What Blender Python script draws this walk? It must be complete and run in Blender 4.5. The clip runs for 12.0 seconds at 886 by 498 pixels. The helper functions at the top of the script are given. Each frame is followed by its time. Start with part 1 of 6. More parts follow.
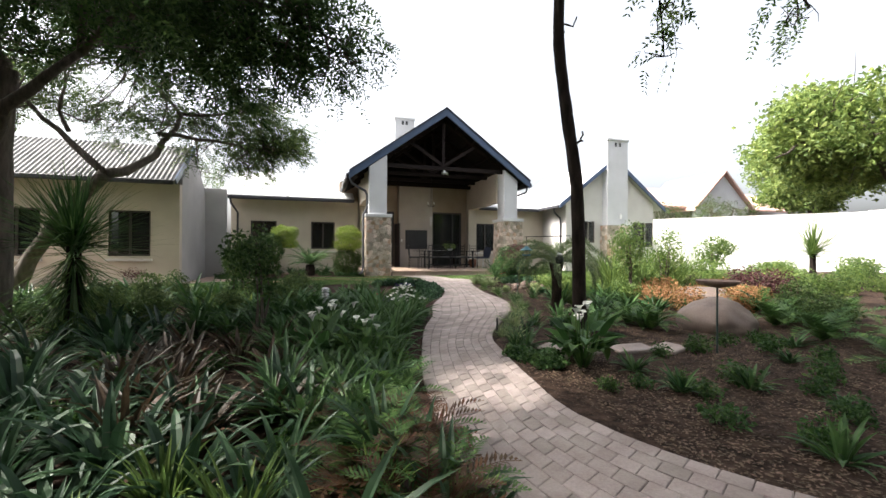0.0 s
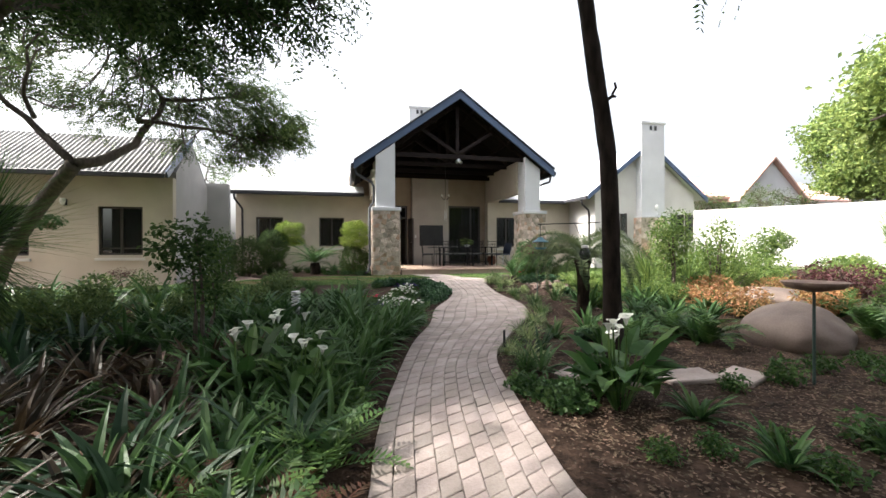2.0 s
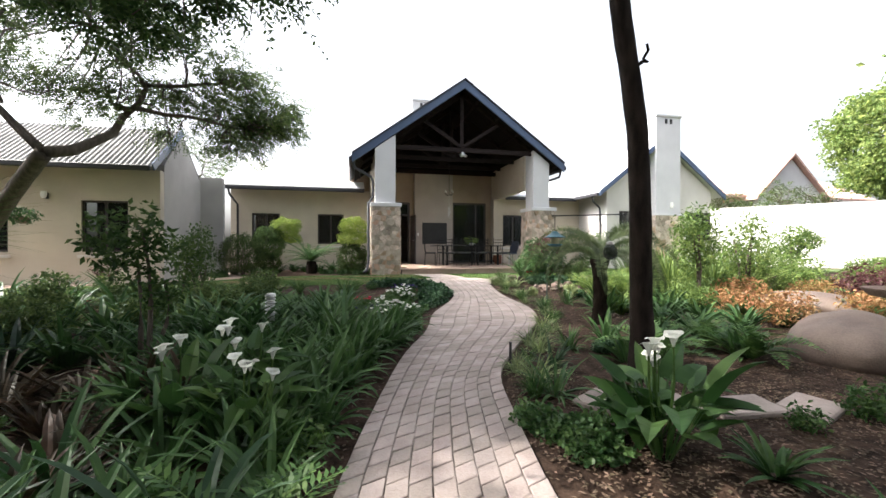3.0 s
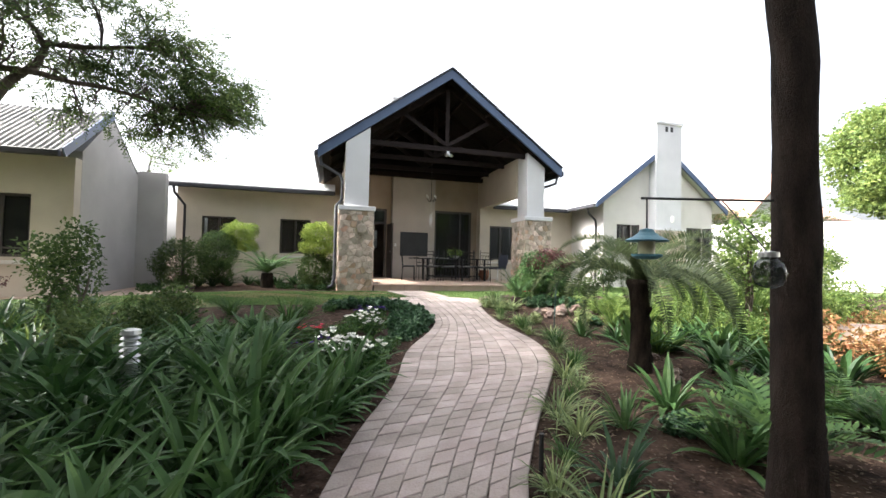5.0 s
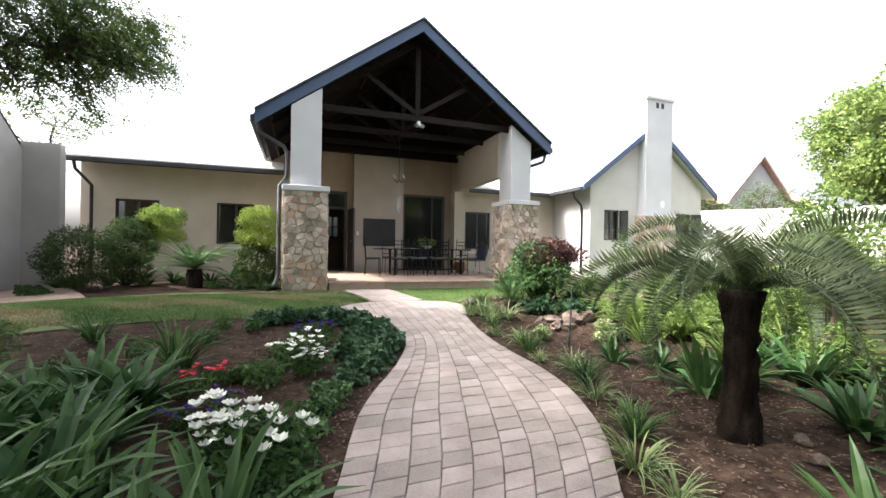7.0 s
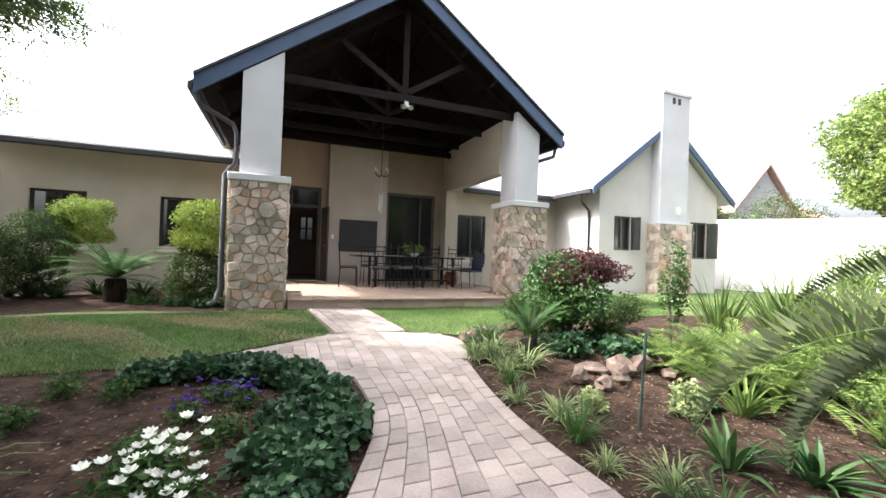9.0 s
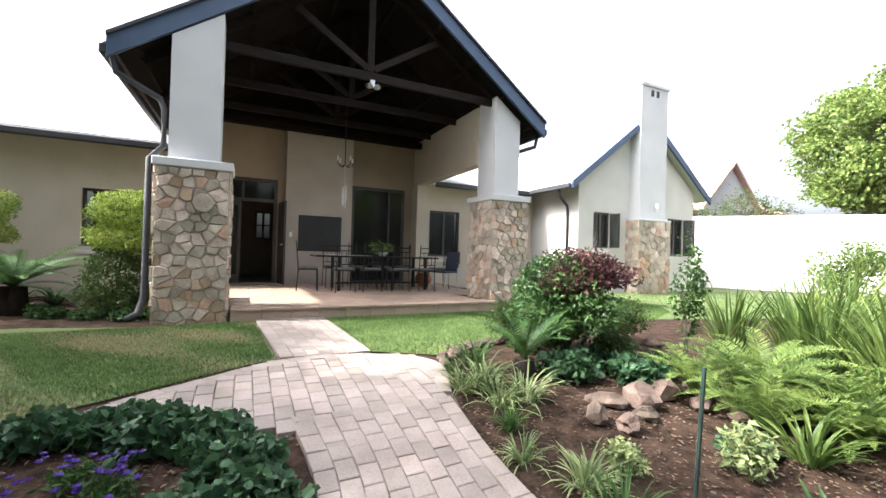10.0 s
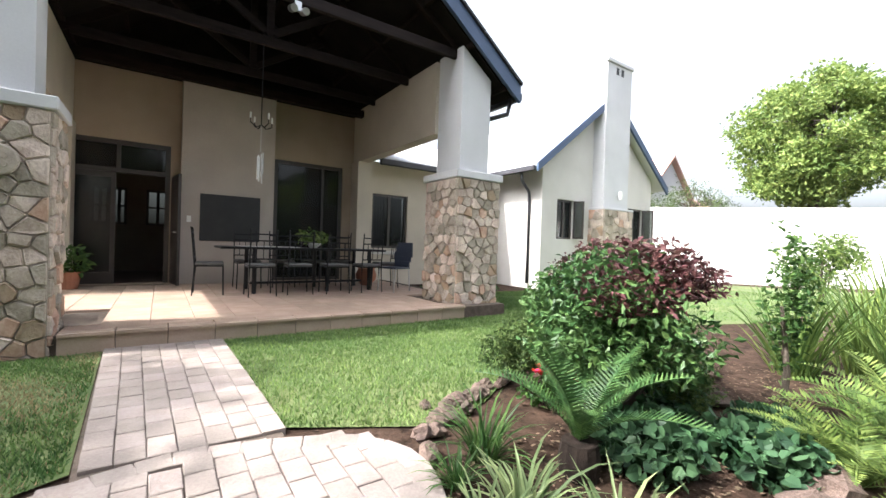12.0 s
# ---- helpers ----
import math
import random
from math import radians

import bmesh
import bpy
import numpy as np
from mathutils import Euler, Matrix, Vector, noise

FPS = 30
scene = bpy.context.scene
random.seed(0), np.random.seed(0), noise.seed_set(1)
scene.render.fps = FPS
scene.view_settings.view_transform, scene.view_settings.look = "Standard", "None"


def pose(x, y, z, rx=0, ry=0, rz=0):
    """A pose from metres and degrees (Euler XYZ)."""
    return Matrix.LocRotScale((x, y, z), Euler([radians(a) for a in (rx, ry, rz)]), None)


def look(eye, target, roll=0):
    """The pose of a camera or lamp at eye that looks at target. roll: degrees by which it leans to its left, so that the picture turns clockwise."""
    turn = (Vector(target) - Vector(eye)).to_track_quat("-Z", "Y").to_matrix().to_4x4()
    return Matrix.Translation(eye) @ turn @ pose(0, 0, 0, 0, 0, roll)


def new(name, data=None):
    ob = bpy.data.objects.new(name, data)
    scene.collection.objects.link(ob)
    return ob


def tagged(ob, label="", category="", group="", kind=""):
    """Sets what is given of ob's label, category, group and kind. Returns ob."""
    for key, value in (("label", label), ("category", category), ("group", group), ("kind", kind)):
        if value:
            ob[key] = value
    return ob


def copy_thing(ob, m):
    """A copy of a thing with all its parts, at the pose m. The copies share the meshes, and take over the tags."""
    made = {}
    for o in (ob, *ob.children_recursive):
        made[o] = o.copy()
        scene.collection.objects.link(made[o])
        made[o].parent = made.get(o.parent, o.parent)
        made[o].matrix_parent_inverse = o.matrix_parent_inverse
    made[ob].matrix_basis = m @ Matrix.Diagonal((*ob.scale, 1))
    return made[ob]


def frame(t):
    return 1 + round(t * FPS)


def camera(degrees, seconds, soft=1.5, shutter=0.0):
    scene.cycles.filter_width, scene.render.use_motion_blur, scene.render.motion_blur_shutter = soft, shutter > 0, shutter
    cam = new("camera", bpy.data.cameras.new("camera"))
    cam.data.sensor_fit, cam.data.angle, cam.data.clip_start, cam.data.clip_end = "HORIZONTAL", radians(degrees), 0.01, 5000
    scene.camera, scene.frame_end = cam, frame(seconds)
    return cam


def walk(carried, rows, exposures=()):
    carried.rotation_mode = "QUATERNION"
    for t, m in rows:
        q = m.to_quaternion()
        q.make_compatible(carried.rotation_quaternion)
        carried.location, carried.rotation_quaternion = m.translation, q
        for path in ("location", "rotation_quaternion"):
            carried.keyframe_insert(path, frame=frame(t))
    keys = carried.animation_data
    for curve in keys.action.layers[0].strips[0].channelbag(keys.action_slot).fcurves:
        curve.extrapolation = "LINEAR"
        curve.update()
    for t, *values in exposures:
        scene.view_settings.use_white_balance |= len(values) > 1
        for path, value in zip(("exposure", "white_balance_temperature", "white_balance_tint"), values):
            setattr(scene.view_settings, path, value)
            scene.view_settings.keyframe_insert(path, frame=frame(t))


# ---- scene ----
cam = camera(94.1, 12.0)
PATH = [
    (0, (0.035, 0.011, 1.315), (0.621, 1.923, 1.323), 0.3),
    (0.5, (0.266, 0.256, 1.299), (0.814, 2.179, 1.311), 0.3),
    (1, (0.479, 0.526, 1.301), (0.995, 2.458, 1.309), -0.1),
    (1.5, (0.663, 0.849, 1.281), (1.152, 2.788, 1.284), -0.1),
    (2, (0.841, 1.189, 1.265), (1.302, 3.135, 1.261), -0.2),
    (2.5, (0.987, 1.537, 1.257), (1.431, 3.487, 1.247), -0.1),
    (3, (1.126, 1.907, 1.238), (1.557, 3.86, 1.23), 0.1),
    (3.2, (1.195, 2.085, 1.211), (1.62, 4.039, 1.214), 0.2),
    (4.8, (1.489, 3.536, 1.214), (1.986, 5.473, 1.272), 1.1),
    (5, (1.534, 3.717, 1.22), (2.056, 5.646, 1.278), 1.3),
    (5.5, (1.632, 4.165, 1.243), (2.202, 6.082, 1.293), 1.3),
    (6, (1.734, 4.62, 1.264), (2.344, 6.525, 1.296), 1.2),
    (6.5, (1.853, 5.1, 1.288), (2.503, 6.991, 1.301), 1.0),
    (7, (1.977, 5.561, 1.312), (2.647, 7.446, 1.313), 0.9),
    (7.2, (2.04, 5.747, 1.337), (2.708, 7.632, 1.328), 0.8),
    (8.8, (2.464, 7.116, 1.402), (3.159, 8.991, 1.424), 1.9),
    (9, (2.527, 7.308, 1.404), (3.256, 9.17, 1.429), 2.0),
    (9.5, (2.681, 7.741, 1.43), (3.49, 9.57, 1.453), 2.1),
    (10, (2.82, 8.183, 1.445), (3.685, 9.986, 1.462), 1.7),
    (10.5, (2.946, 8.633, 1.43), (3.842, 10.421, 1.442), 1.2),
    (11, (3.085, 9.058, 1.432), (4.042, 10.813, 1.436), 1.0),
    (11.5, (3.232, 9.488, 1.434), (4.273, 11.195, 1.428), 1.4),
    (12, (3.39, 9.897, 1.447), (4.521, 11.547, 1.428), 1.9),
]
walk(cam, [(t, look(eye, target, roll)) for t, eye, target, roll in PATH],
     exposures=[(0.0, 1.02, 6400, 10), (3.0, 1.24, 6350, 10), (5.0, 1.48, 6300, 10), (7.0, 1.41, 6300, 10), (9.0, 1.48, 6250, 10), (12.0, 1.34, 6150, 10)])

# ---- light ----
SUN_TO = Vector((-0.68, 0.14, 0.78)).normalized()
world = bpy.data.worlds.new("sky")
scene.world = world
world.use_nodes = True
wn = world.node_tree
sky = wn.nodes.new("ShaderNodeTexSky")
sky.sky_type, sky.sun_disc = "NISHITA", False
sky.sun_elevation = math.asin(SUN_TO.z)
sky.sun_rotation = math.atan2(SUN_TO.x, SUN_TO.y)
sky.air_density, sky.dust_density, sky.ozone_density = 1.0, 8.0, 0.6
haze = wn.nodes.new("ShaderNodeHueSaturation")
haze.inputs["Saturation"].default_value, haze.inputs["Value"].default_value = 0.3, 1.7
wn.links.new(sky.outputs[0], haze.inputs["Color"])
wn.links.new(haze.outputs[0], wn.nodes["Background"].inputs[0])
wn.nodes["Background"].inputs[1].default_value = 0.15
sun = new("sun", bpy.data.lights.new("sun", "SUN"))
sun.data.energy, sun.data.angle, sun.data.color = 4.2, radians(0.6), (1.0, 0.94, 0.84)
sun.matrix_world = look(SUN_TO * 40, (0, 0, 0))

# ---- materials ----
def mat(name, c1, c2, scale=6.0, rough=0.8, bump=0.2, metal=0.0, vary=0.0, fine=90.0, spec=0.5, thin=0.0, stretch=(1, 1, 1), island=0.0):
    """Two colours mixed by coarse and fine noise, with relief; vary shifts each object, island each loose piece; thin lets light through."""
    m = bpy.data.materials.new(name)
    m.use_nodes = True
    nt = m.node_tree
    N, Lk = nt.nodes, nt.links.new
    b = N["Principled BSDF"]
    tc = N.new("ShaderNodeTexCoord")
    mp = N.new("ShaderNodeMapping")
    mp.inputs["Scale"].default_value = stretch
    Lk(tc.outputs["Object"], mp.inputs[0])
    n1 = N.new("ShaderNodeTexNoise")
    n1.inputs["Scale"].default_value, n1.inputs["Detail"].default_value = scale, 6
    n2 = N.new("ShaderNodeTexNoise")
    n2.inputs["Scale"].default_value, n2.inputs["Detail"].default_value = fine, 4
    Lk(mp.outputs[0], n1.inputs[0]), Lk(mp.outputs[0], n2.inputs[0])
    add = N.new("ShaderNodeMath")
    add.operation = "MULTIPLY_ADD"
    Lk(n2.outputs[0], add.inputs[0])
    add.inputs[1].default_value = 0.5
    sub = N.new("ShaderNodeMath")
    sub.operation = "SUBTRACT"
    Lk(n1.outputs[0], sub.inputs[0])
    sub.inputs[1].default_value = 0.25
    Lk(sub.outputs[0], add.inputs[2])
    ramp = N.new("ShaderNodeMapRange")
    ramp.inputs[1].default_value, ramp.inputs[2].default_value = 0.3, 0.7
    Lk(add.outputs[0], ramp.inputs[0])
    mix = N.new("ShaderNodeMixRGB")
    mix.inputs[1].default_value, mix.inputs[2].default_value = (*c1, 1), (*c2, 1)
    Lk(ramp.outputs[0], mix.inputs[0])
    out = mix.outputs[0]
    for amount, node, slot in ((vary, "ShaderNodeObjectInfo", "Random"), (island, "ShaderNodeNewGeometry", "Random Per Island")):
        if amount:
            src = N.new(node)
            mr = N.new("ShaderNodeMapRange")
            mr.inputs[3].default_value, mr.inputs[4].default_value = 1 - amount, 1 + amount
            Lk(src.outputs[slot], mr.inputs[0])
            hsv = N.new("ShaderNodeHueSaturation")
            Lk(mr.outputs[0], hsv.inputs["Value"])
            mh = N.new("ShaderNodeMapRange")
            mh.inputs[3].default_value, mh.inputs[4].default_value = 0.5 + 0.05 * amount, 0.5 - 0.05 * amount
            Lk(src.outputs[slot], mh.inputs[0])
            Lk(mh.outputs[0], hsv.inputs["Hue"])
            Lk(out, hsv.inputs["Color"])
            out = hsv.outputs[0]
    Lk(out, b.inputs["Base Color"])
    b.inputs["Roughness"].default_value, b.inputs["Metallic"].default_value = rough, metal
    b.inputs["Specular IOR Level"].default_value = spec
    if bump:
        bp = N.new("ShaderNodeBump")
        bp.inputs["Strength"].default_value, bp.inputs["Distance"].default_value = bump, 0.02
        Lk(add.outputs[0], bp.inputs["Height"]), Lk(bp.outputs[0], b.inputs["Normal"])
    if thin:
        tr = N.new("ShaderNodeBsdfTranslucent")
        Lk(out, tr.inputs[0])
        ms = N.new("ShaderNodeMixShader")
        ms.inputs[0].default_value = thin
        Lk(b.outputs[0], ms.inputs[1]), Lk(tr.outputs[0], ms.inputs[2])
        Lk(ms.outputs[0], N["Material Output"].inputs[0])
    return m


def leafmat(name, c1, c2, thin=0.3, rough=0.45):
    return mat(name, c1, c2, 1.2, rough, 0.0, island=0.42, fine=9, thin=thin, vary=0.15, spec=0.22)


M_WALL = mat("beige_plaster", (0.46, 0.405, 0.33), (0.54, 0.48, 0.395), 1.5, 0.9, 0.12, fine=60)
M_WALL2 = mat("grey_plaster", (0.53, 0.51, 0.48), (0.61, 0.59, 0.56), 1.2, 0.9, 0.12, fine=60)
# Grey plaster darkened: the shade on the left gable is in the colour.
M_WALL2_SHADE = mat("shaded_grey_plaster", (0.36, 0.345, 0.335), (0.43, 0.415, 0.405), 1.2, 0.9, 0.12, fine=60)
# Patio plasters, both darker than the beige of the outer walls.
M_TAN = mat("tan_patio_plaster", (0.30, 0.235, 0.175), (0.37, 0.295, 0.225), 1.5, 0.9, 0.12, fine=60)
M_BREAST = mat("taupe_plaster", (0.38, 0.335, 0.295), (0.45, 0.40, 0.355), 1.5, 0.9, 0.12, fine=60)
M_COL = mat("pale_column_paint", (0.52, 0.525, 0.54), (0.585, 0.59, 0.605), 1.5, 0.8, 0.1, fine=50)
M_WHITE = mat("white_boundary_paint", (0.74, 0.72, 0.68), (0.82, 0.80, 0.76), 0.7, 0.9, 0.15)
M_BLUE = mat("blue_grey_fascia_paint", (0.045, 0.075, 0.14), (0.065, 0.10, 0.18), 2.0, 0.45, 0.05)
M_DARKM = mat("dark_gutter_metal", (0.022, 0.022, 0.028), (0.04, 0.04, 0.048), 3.0, 0.6, 0.05)
M_ROOF = mat("weathered_roof_sheet", (0.05, 0.05, 0.054), (0.15, 0.148, 0.145), 1.6, 0.65, 0.1)
M_ROOFL = mat("pale_roof_sheet", (0.62, 0.62, 0.62), (0.74, 0.74, 0.73), 1.6, 0.5, 0.05, metal=0.1)
# Patio roof timbers and boarding, all lowered to near black.
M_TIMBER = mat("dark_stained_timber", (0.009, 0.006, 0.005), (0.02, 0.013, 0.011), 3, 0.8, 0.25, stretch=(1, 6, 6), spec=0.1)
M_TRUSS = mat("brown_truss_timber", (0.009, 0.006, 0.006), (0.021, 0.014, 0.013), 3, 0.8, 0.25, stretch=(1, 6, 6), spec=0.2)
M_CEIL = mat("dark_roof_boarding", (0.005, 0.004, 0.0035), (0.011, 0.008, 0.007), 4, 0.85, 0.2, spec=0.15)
M_FRAME = mat("brown_window_frame", (0.03, 0.024, 0.022), (0.05, 0.04, 0.036), 3, 0.4, 0.1)
M_MORTAR = mat("sandy_mortar", (0.32, 0.275, 0.225), (0.44, 0.385, 0.325), 8, 0.95, 0.5)
M_STONE = mat("fieldstone", (0.34, 0.275, 0.225), (0.57, 0.49, 0.415), 5, 0.85, 0.8, vary=0.38, fine=40)
M_STONE2 = mat("rust_fieldstone", (0.34, 0.22, 0.15), (0.48, 0.36, 0.265), 5, 0.85, 0.6, vary=0.3, fine=40)
M_PAVER = mat("clay_paver", (0.215, 0.175, 0.158), (0.31, 0.26, 0.237), 4, 0.88, 0.4, vary=0.16, fine=70)
M_PAVERS = mat("clay_paver_far", (0.225, 0.18, 0.165), (0.335, 0.28, 0.255), 4, 0.88, 0.4, island=0.18, fine=70)
M_JOINT = mat("joint_sand", (0.06, 0.045, 0.035), (0.12, 0.09, 0.07), 12, 0.95, 0.3)
M_SOIL = mat("brown_soil_mulch", (0.014, 0.0088, 0.0066), (0.068, 0.043, 0.031), 9, 0.97, 1.0, fine=46, spec=0.1)
M_TURF = mat("turf_ground", (0.05, 0.09, 0.022), (0.12, 0.14, 0.05), 1.6, 0.95, 0.5)
M_TILE = mat("terracotta_patio_tile", (0.32, 0.225, 0.17), (0.43, 0.325, 0.255), 3, 0.55, 0.15, vary=0.12)
M_GRASS = leafmat("lawn_grass", (0.07, 0.135, 0.038), (0.15, 0.235, 0.075))
M_DRYG = leafmat("dry_grass", (0.27, 0.21, 0.12), (0.18, 0.17, 0.08))
M_BARK = mat("dark_bark", (0.012, 0.009, 0.008), (0.04, 0.03, 0.025), 5, 0.9, 0.9, stretch=(3, 3, 0.7), spec=0.1)
M_BARK2 = mat("grey_brown_bark", (0.05, 0.038, 0.03), (0.12, 0.095, 0.075), 5, 0.9, 0.9, stretch=(3, 3, 0.7))
M_TREEL = leafmat("tree_leaf", (0.05, 0.085, 0.026), (0.115, 0.165, 0.055), 0.5)
M_TREED = leafmat("deep_tree_leaf", (0.036, 0.07, 0.02), (0.085, 0.14, 0.042), 0.5)
M_TREEB = leafmat("bright_tree_leaf", (0.15, 0.22, 0.055), (0.29, 0.37, 0.12), 0.42)
M_STRAP = leafmat("strap_leaf", (0.03, 0.076, 0.024), (0.086, 0.16, 0.05), 0.22, 0.42)
M_STRAPB = leafmat("blue_green_leaf", (0.018, 0.046, 0.021), (0.052, 0.1, 0.046), 0.2, 0.46)
M_COVER = leafmat("cover_leaf", (0.03, 0.075, 0.035), (0.07, 0.135, 0.065), 0.2, 0.42)
M_STRAPR = leafmat("russet_leaf", (0.03, 0.022, 0.014), (0.085, 0.055, 0.03), 0.2)
M_LIME = leafmat("lime_leaf", (0.085, 0.145, 0.035), (0.18, 0.25, 0.07), 0.4)
# Brighter, yellower lime leaf: sun on the topiary is put into the colour.
M_LIME_SUN = leafmat("golden_leaf", (0.19, 0.27, 0.05), (0.33, 0.41, 0.09), 0.35)
M_PALE = leafmat("variegated_leaf", (0.15, 0.21, 0.08), (0.32, 0.37, 0.19), 0.3)
M_FERNR = leafmat("rusty_fern", (0.05, 0.024, 0.013), (0.115, 0.06, 0.028), 0.3)
M_FERN = leafmat("fern_green", (0.035, 0.085, 0.02), (0.085, 0.155, 0.045), 0.35)
M_TFERN = leafmat("tree_fern_green", (0.045, 0.07, 0.03), (0.12, 0.15, 0.07), 0.35)
M_RED = leafmat("burgundy_leaf", (0.05, 0.02, 0.022), (0.115, 0.05, 0.045), 0.25)
M_ORANGE = leafmat("coppery_leaf", (0.26, 0.13, 0.06), (0.36, 0.24, 0.1), 0.3)
M_PETAL = leafmat("white_petal", (0.75, 0.75, 0.68), (0.85, 0.85, 0.78), 0.3)
M_PETALR = leafmat("red_petal", (0.5, 0.02, 0.03), (0.65, 0.05, 0.06), 0.3)
M_PETALV = leafmat("violet_petal", (0.035, 0.01, 0.13), (0.08, 0.025, 0.26), 0.2)
M_LITTER = leafmat("leaf_litter", (0.06, 0.04, 0.028), (0.21, 0.15, 0.105), 0.1, 0.8)
M_BOULDER = mat("smooth_boulder", (0.085, 0.06, 0.05), (0.17, 0.125, 0.10), 2.5, 0.75, 0.35, fine=60)
M_ROCK = mat("garden_rock", (0.055, 0.038, 0.031), (0.165, 0.12, 0.095), 6, 0.9, 0.9, vary=0.3)
M_IRON = mat("black_wrought_iron", (0.012, 0.012, 0.014), (0.025, 0.025, 0.028), 8, 0.45, 0.1, metal=0.6)
M_CUSH = mat("grey_seat_pad", (0.09, 0.09, 0.09), (0.14, 0.14, 0.135), 9, 0.9, 0.2)
M_CLOTH = mat("white_runner", (0.6, 0.58, 0.54), (0.72, 0.7, 0.66), 14, 0.9, 0.2)
M_DARK = mat("dark_board", (0.012, 0.012, 0.014), (0.02, 0.02, 0.022), 4, 0.5, 0.05)
# The dimness of the unlit rooms is put into this low colour.
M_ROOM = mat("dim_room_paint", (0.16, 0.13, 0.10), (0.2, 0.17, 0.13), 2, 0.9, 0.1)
M_WOOD = mat("brown_door_wood", (0.05, 0.026, 0.016), (0.1, 0.055, 0.034), 4, 0.5, 0.2, stretch=(6, 6, 1))
M_BLUECHAIR = mat("blue_plastic", (0.014, 0.02, 0.04), (0.02, 0.03, 0.055), 4, 0.4, 0.05)
M_CHROME = mat("brushed_steel", (0.5, 0.5, 0.5), (0.62, 0.62, 0.62), 9, 0.35, 0.05, metal=0.9)
M_TEAL = mat("teal_feeder_paint", (0.04, 0.14, 0.19), (0.07, 0.2, 0.26), 5, 0.5, 0.1)
M_SEED = mat("feeder_tube", (0.3, 0.3, 0.17), (0.42, 0.4, 0.24), 20, 0.35, 0.1)
M_RUST = mat("rusty_dish_metal", (0.13, 0.085, 0.065), (0.24, 0.17, 0.13), 9, 0.8, 0.3)
M_CURT = mat("pale_curtain", (0.6, 0.6, 0.6), (0.72, 0.72, 0.72), 5, 0.9, 0.1, stretch=(8, 8, 0.4))
M_REDROOF = mat("red_tile_roof", (0.45, 0.28, 0.23), (0.55, 0.36, 0.3), 3, 0.9, 0.3)
M_STAKE = mat("green_stake_paint", (0.02, 0.045, 0.04), (0.04, 0.075, 0.065), 6, 0.6, 0.1)
M_FIBRE = mat("fibrous_fern_trunk", (0.006, 0.005, 0.004), (0.03, 0.022, 0.017), 9, 0.95, 1.0, stretch=(2, 2, 0.6), spec=0.05)
M_POT = mat("terracotta_pot", (0.3, 0.12, 0.07), (0.4, 0.18, 0.11), 6, 0.85, 0.2)
M_PLASTIC = mat("white_plastic", (0.75, 0.75, 0.72), (0.8, 0.8, 0.78), 5, 0.5, 0.02)

M_GLASS = bpy.data.materials.new("window_glass")
M_GLASS.use_nodes = True
gn = M_GLASS.node_tree
gp = gn.nodes["Principled BSDF"]
gp.inputs["Base Color"].default_value = (0.02, 0.022, 0.022, 1)
gp.inputs["Roughness"].default_value = 0.03
gt = gn.nodes.new("ShaderNodeBsdfTransparent")
gt.inputs[0].default_value = (0.75, 0.78, 0.77, 1)
gm = gn.nodes.new("ShaderNodeMixShader")
gm.inputs[0].default_value = 0.45
gn.links.new(gp.outputs[0], gm.inputs[1]), gn.links.new(gt.outputs[0], gm.inputs[2])
gn.links.new(gm.outputs[0], gn.nodes["Material Output"].inputs[0])


# ---- builders ----
def link(name, bm_or_data, material, parent=None, label="", smooth=False):
    if isinstance(bm_or_data, bmesh.types.BMesh):
        me = bpy.data.meshes.new(name)
        bm_or_data.normal_update()
        bm_or_data.to_mesh(me)
        bm_or_data.free()
    else:
        me = bm_or_data
    if not me.materials:
        me.materials.append(material)
    if smooth:
        me.polygons.foreach_set("use_smooth", [True] * len(me.polygons))
    ob = new(name, me)
    if parent:
        ob.parent = parent
    if label:
        ob["label"] = label
    return ob


def part(name, bm, material, parent, label="", smooth=False):
    return link(name, bm, material, parent, label, smooth)


def thing(name, label, category, group="", m=None):
    e = tagged(new(name), label, category, group)
    e.empty_display_size = 0.1
    if m is not None:
        e.matrix_basis = m
    return e


def setting(name, bm, material, label="", category=""):
    return tagged(link(name, bm, material), label, category, kind="structure")


def add_box(bm, x0, x1, y0, y1, z0, z1, bevel=0.0):
    r = bmesh.ops.create_cube(bm, size=1.0)
    vs = r["verts"]
    for v in vs:
        v.co = Vector(((x0 + x1) / 2 + v.co.x * (x1 - x0), (y0 + y1) / 2 + v.co.y * (y1 - y0), (z0 + z1) / 2 + v.co.z * (z1 - z0)))
    if bevel:
        es = list({e for v in vs for e in v.link_edges})
        bmesh.ops.bevel(bm, geom=es, offset=bevel, segments=1, affect="EDGES")
    return bm


def box(x0, x1, y0, y1, z0, z1, bevel=0.0):
    return add_box(bmesh.new(), x0, x1, y0, y1, z0, z1, bevel)


def add_beam(bm, a, b, w, h, roll=0.0):
    """A rectangular bar from a to b, w across and h high."""
    a, b = Vector(a), Vector(b)
    d = b - a
    q = d.to_track_quat("X", "Z").to_matrix().to_4x4()
    r = bmesh.ops.create_cube(bm, size=1.0)
    m = Matrix.Translation((a + b) / 2) @ q @ pose(0, 0, 0, roll) @ Matrix.Diagonal((d.length, w, h, 1))
    bmesh.ops.transform(bm, matrix=m, verts=r["verts"])
    return bm


def beam(a, b, w, h):
    return add_beam(bmesh.new(), a, b, w, h)


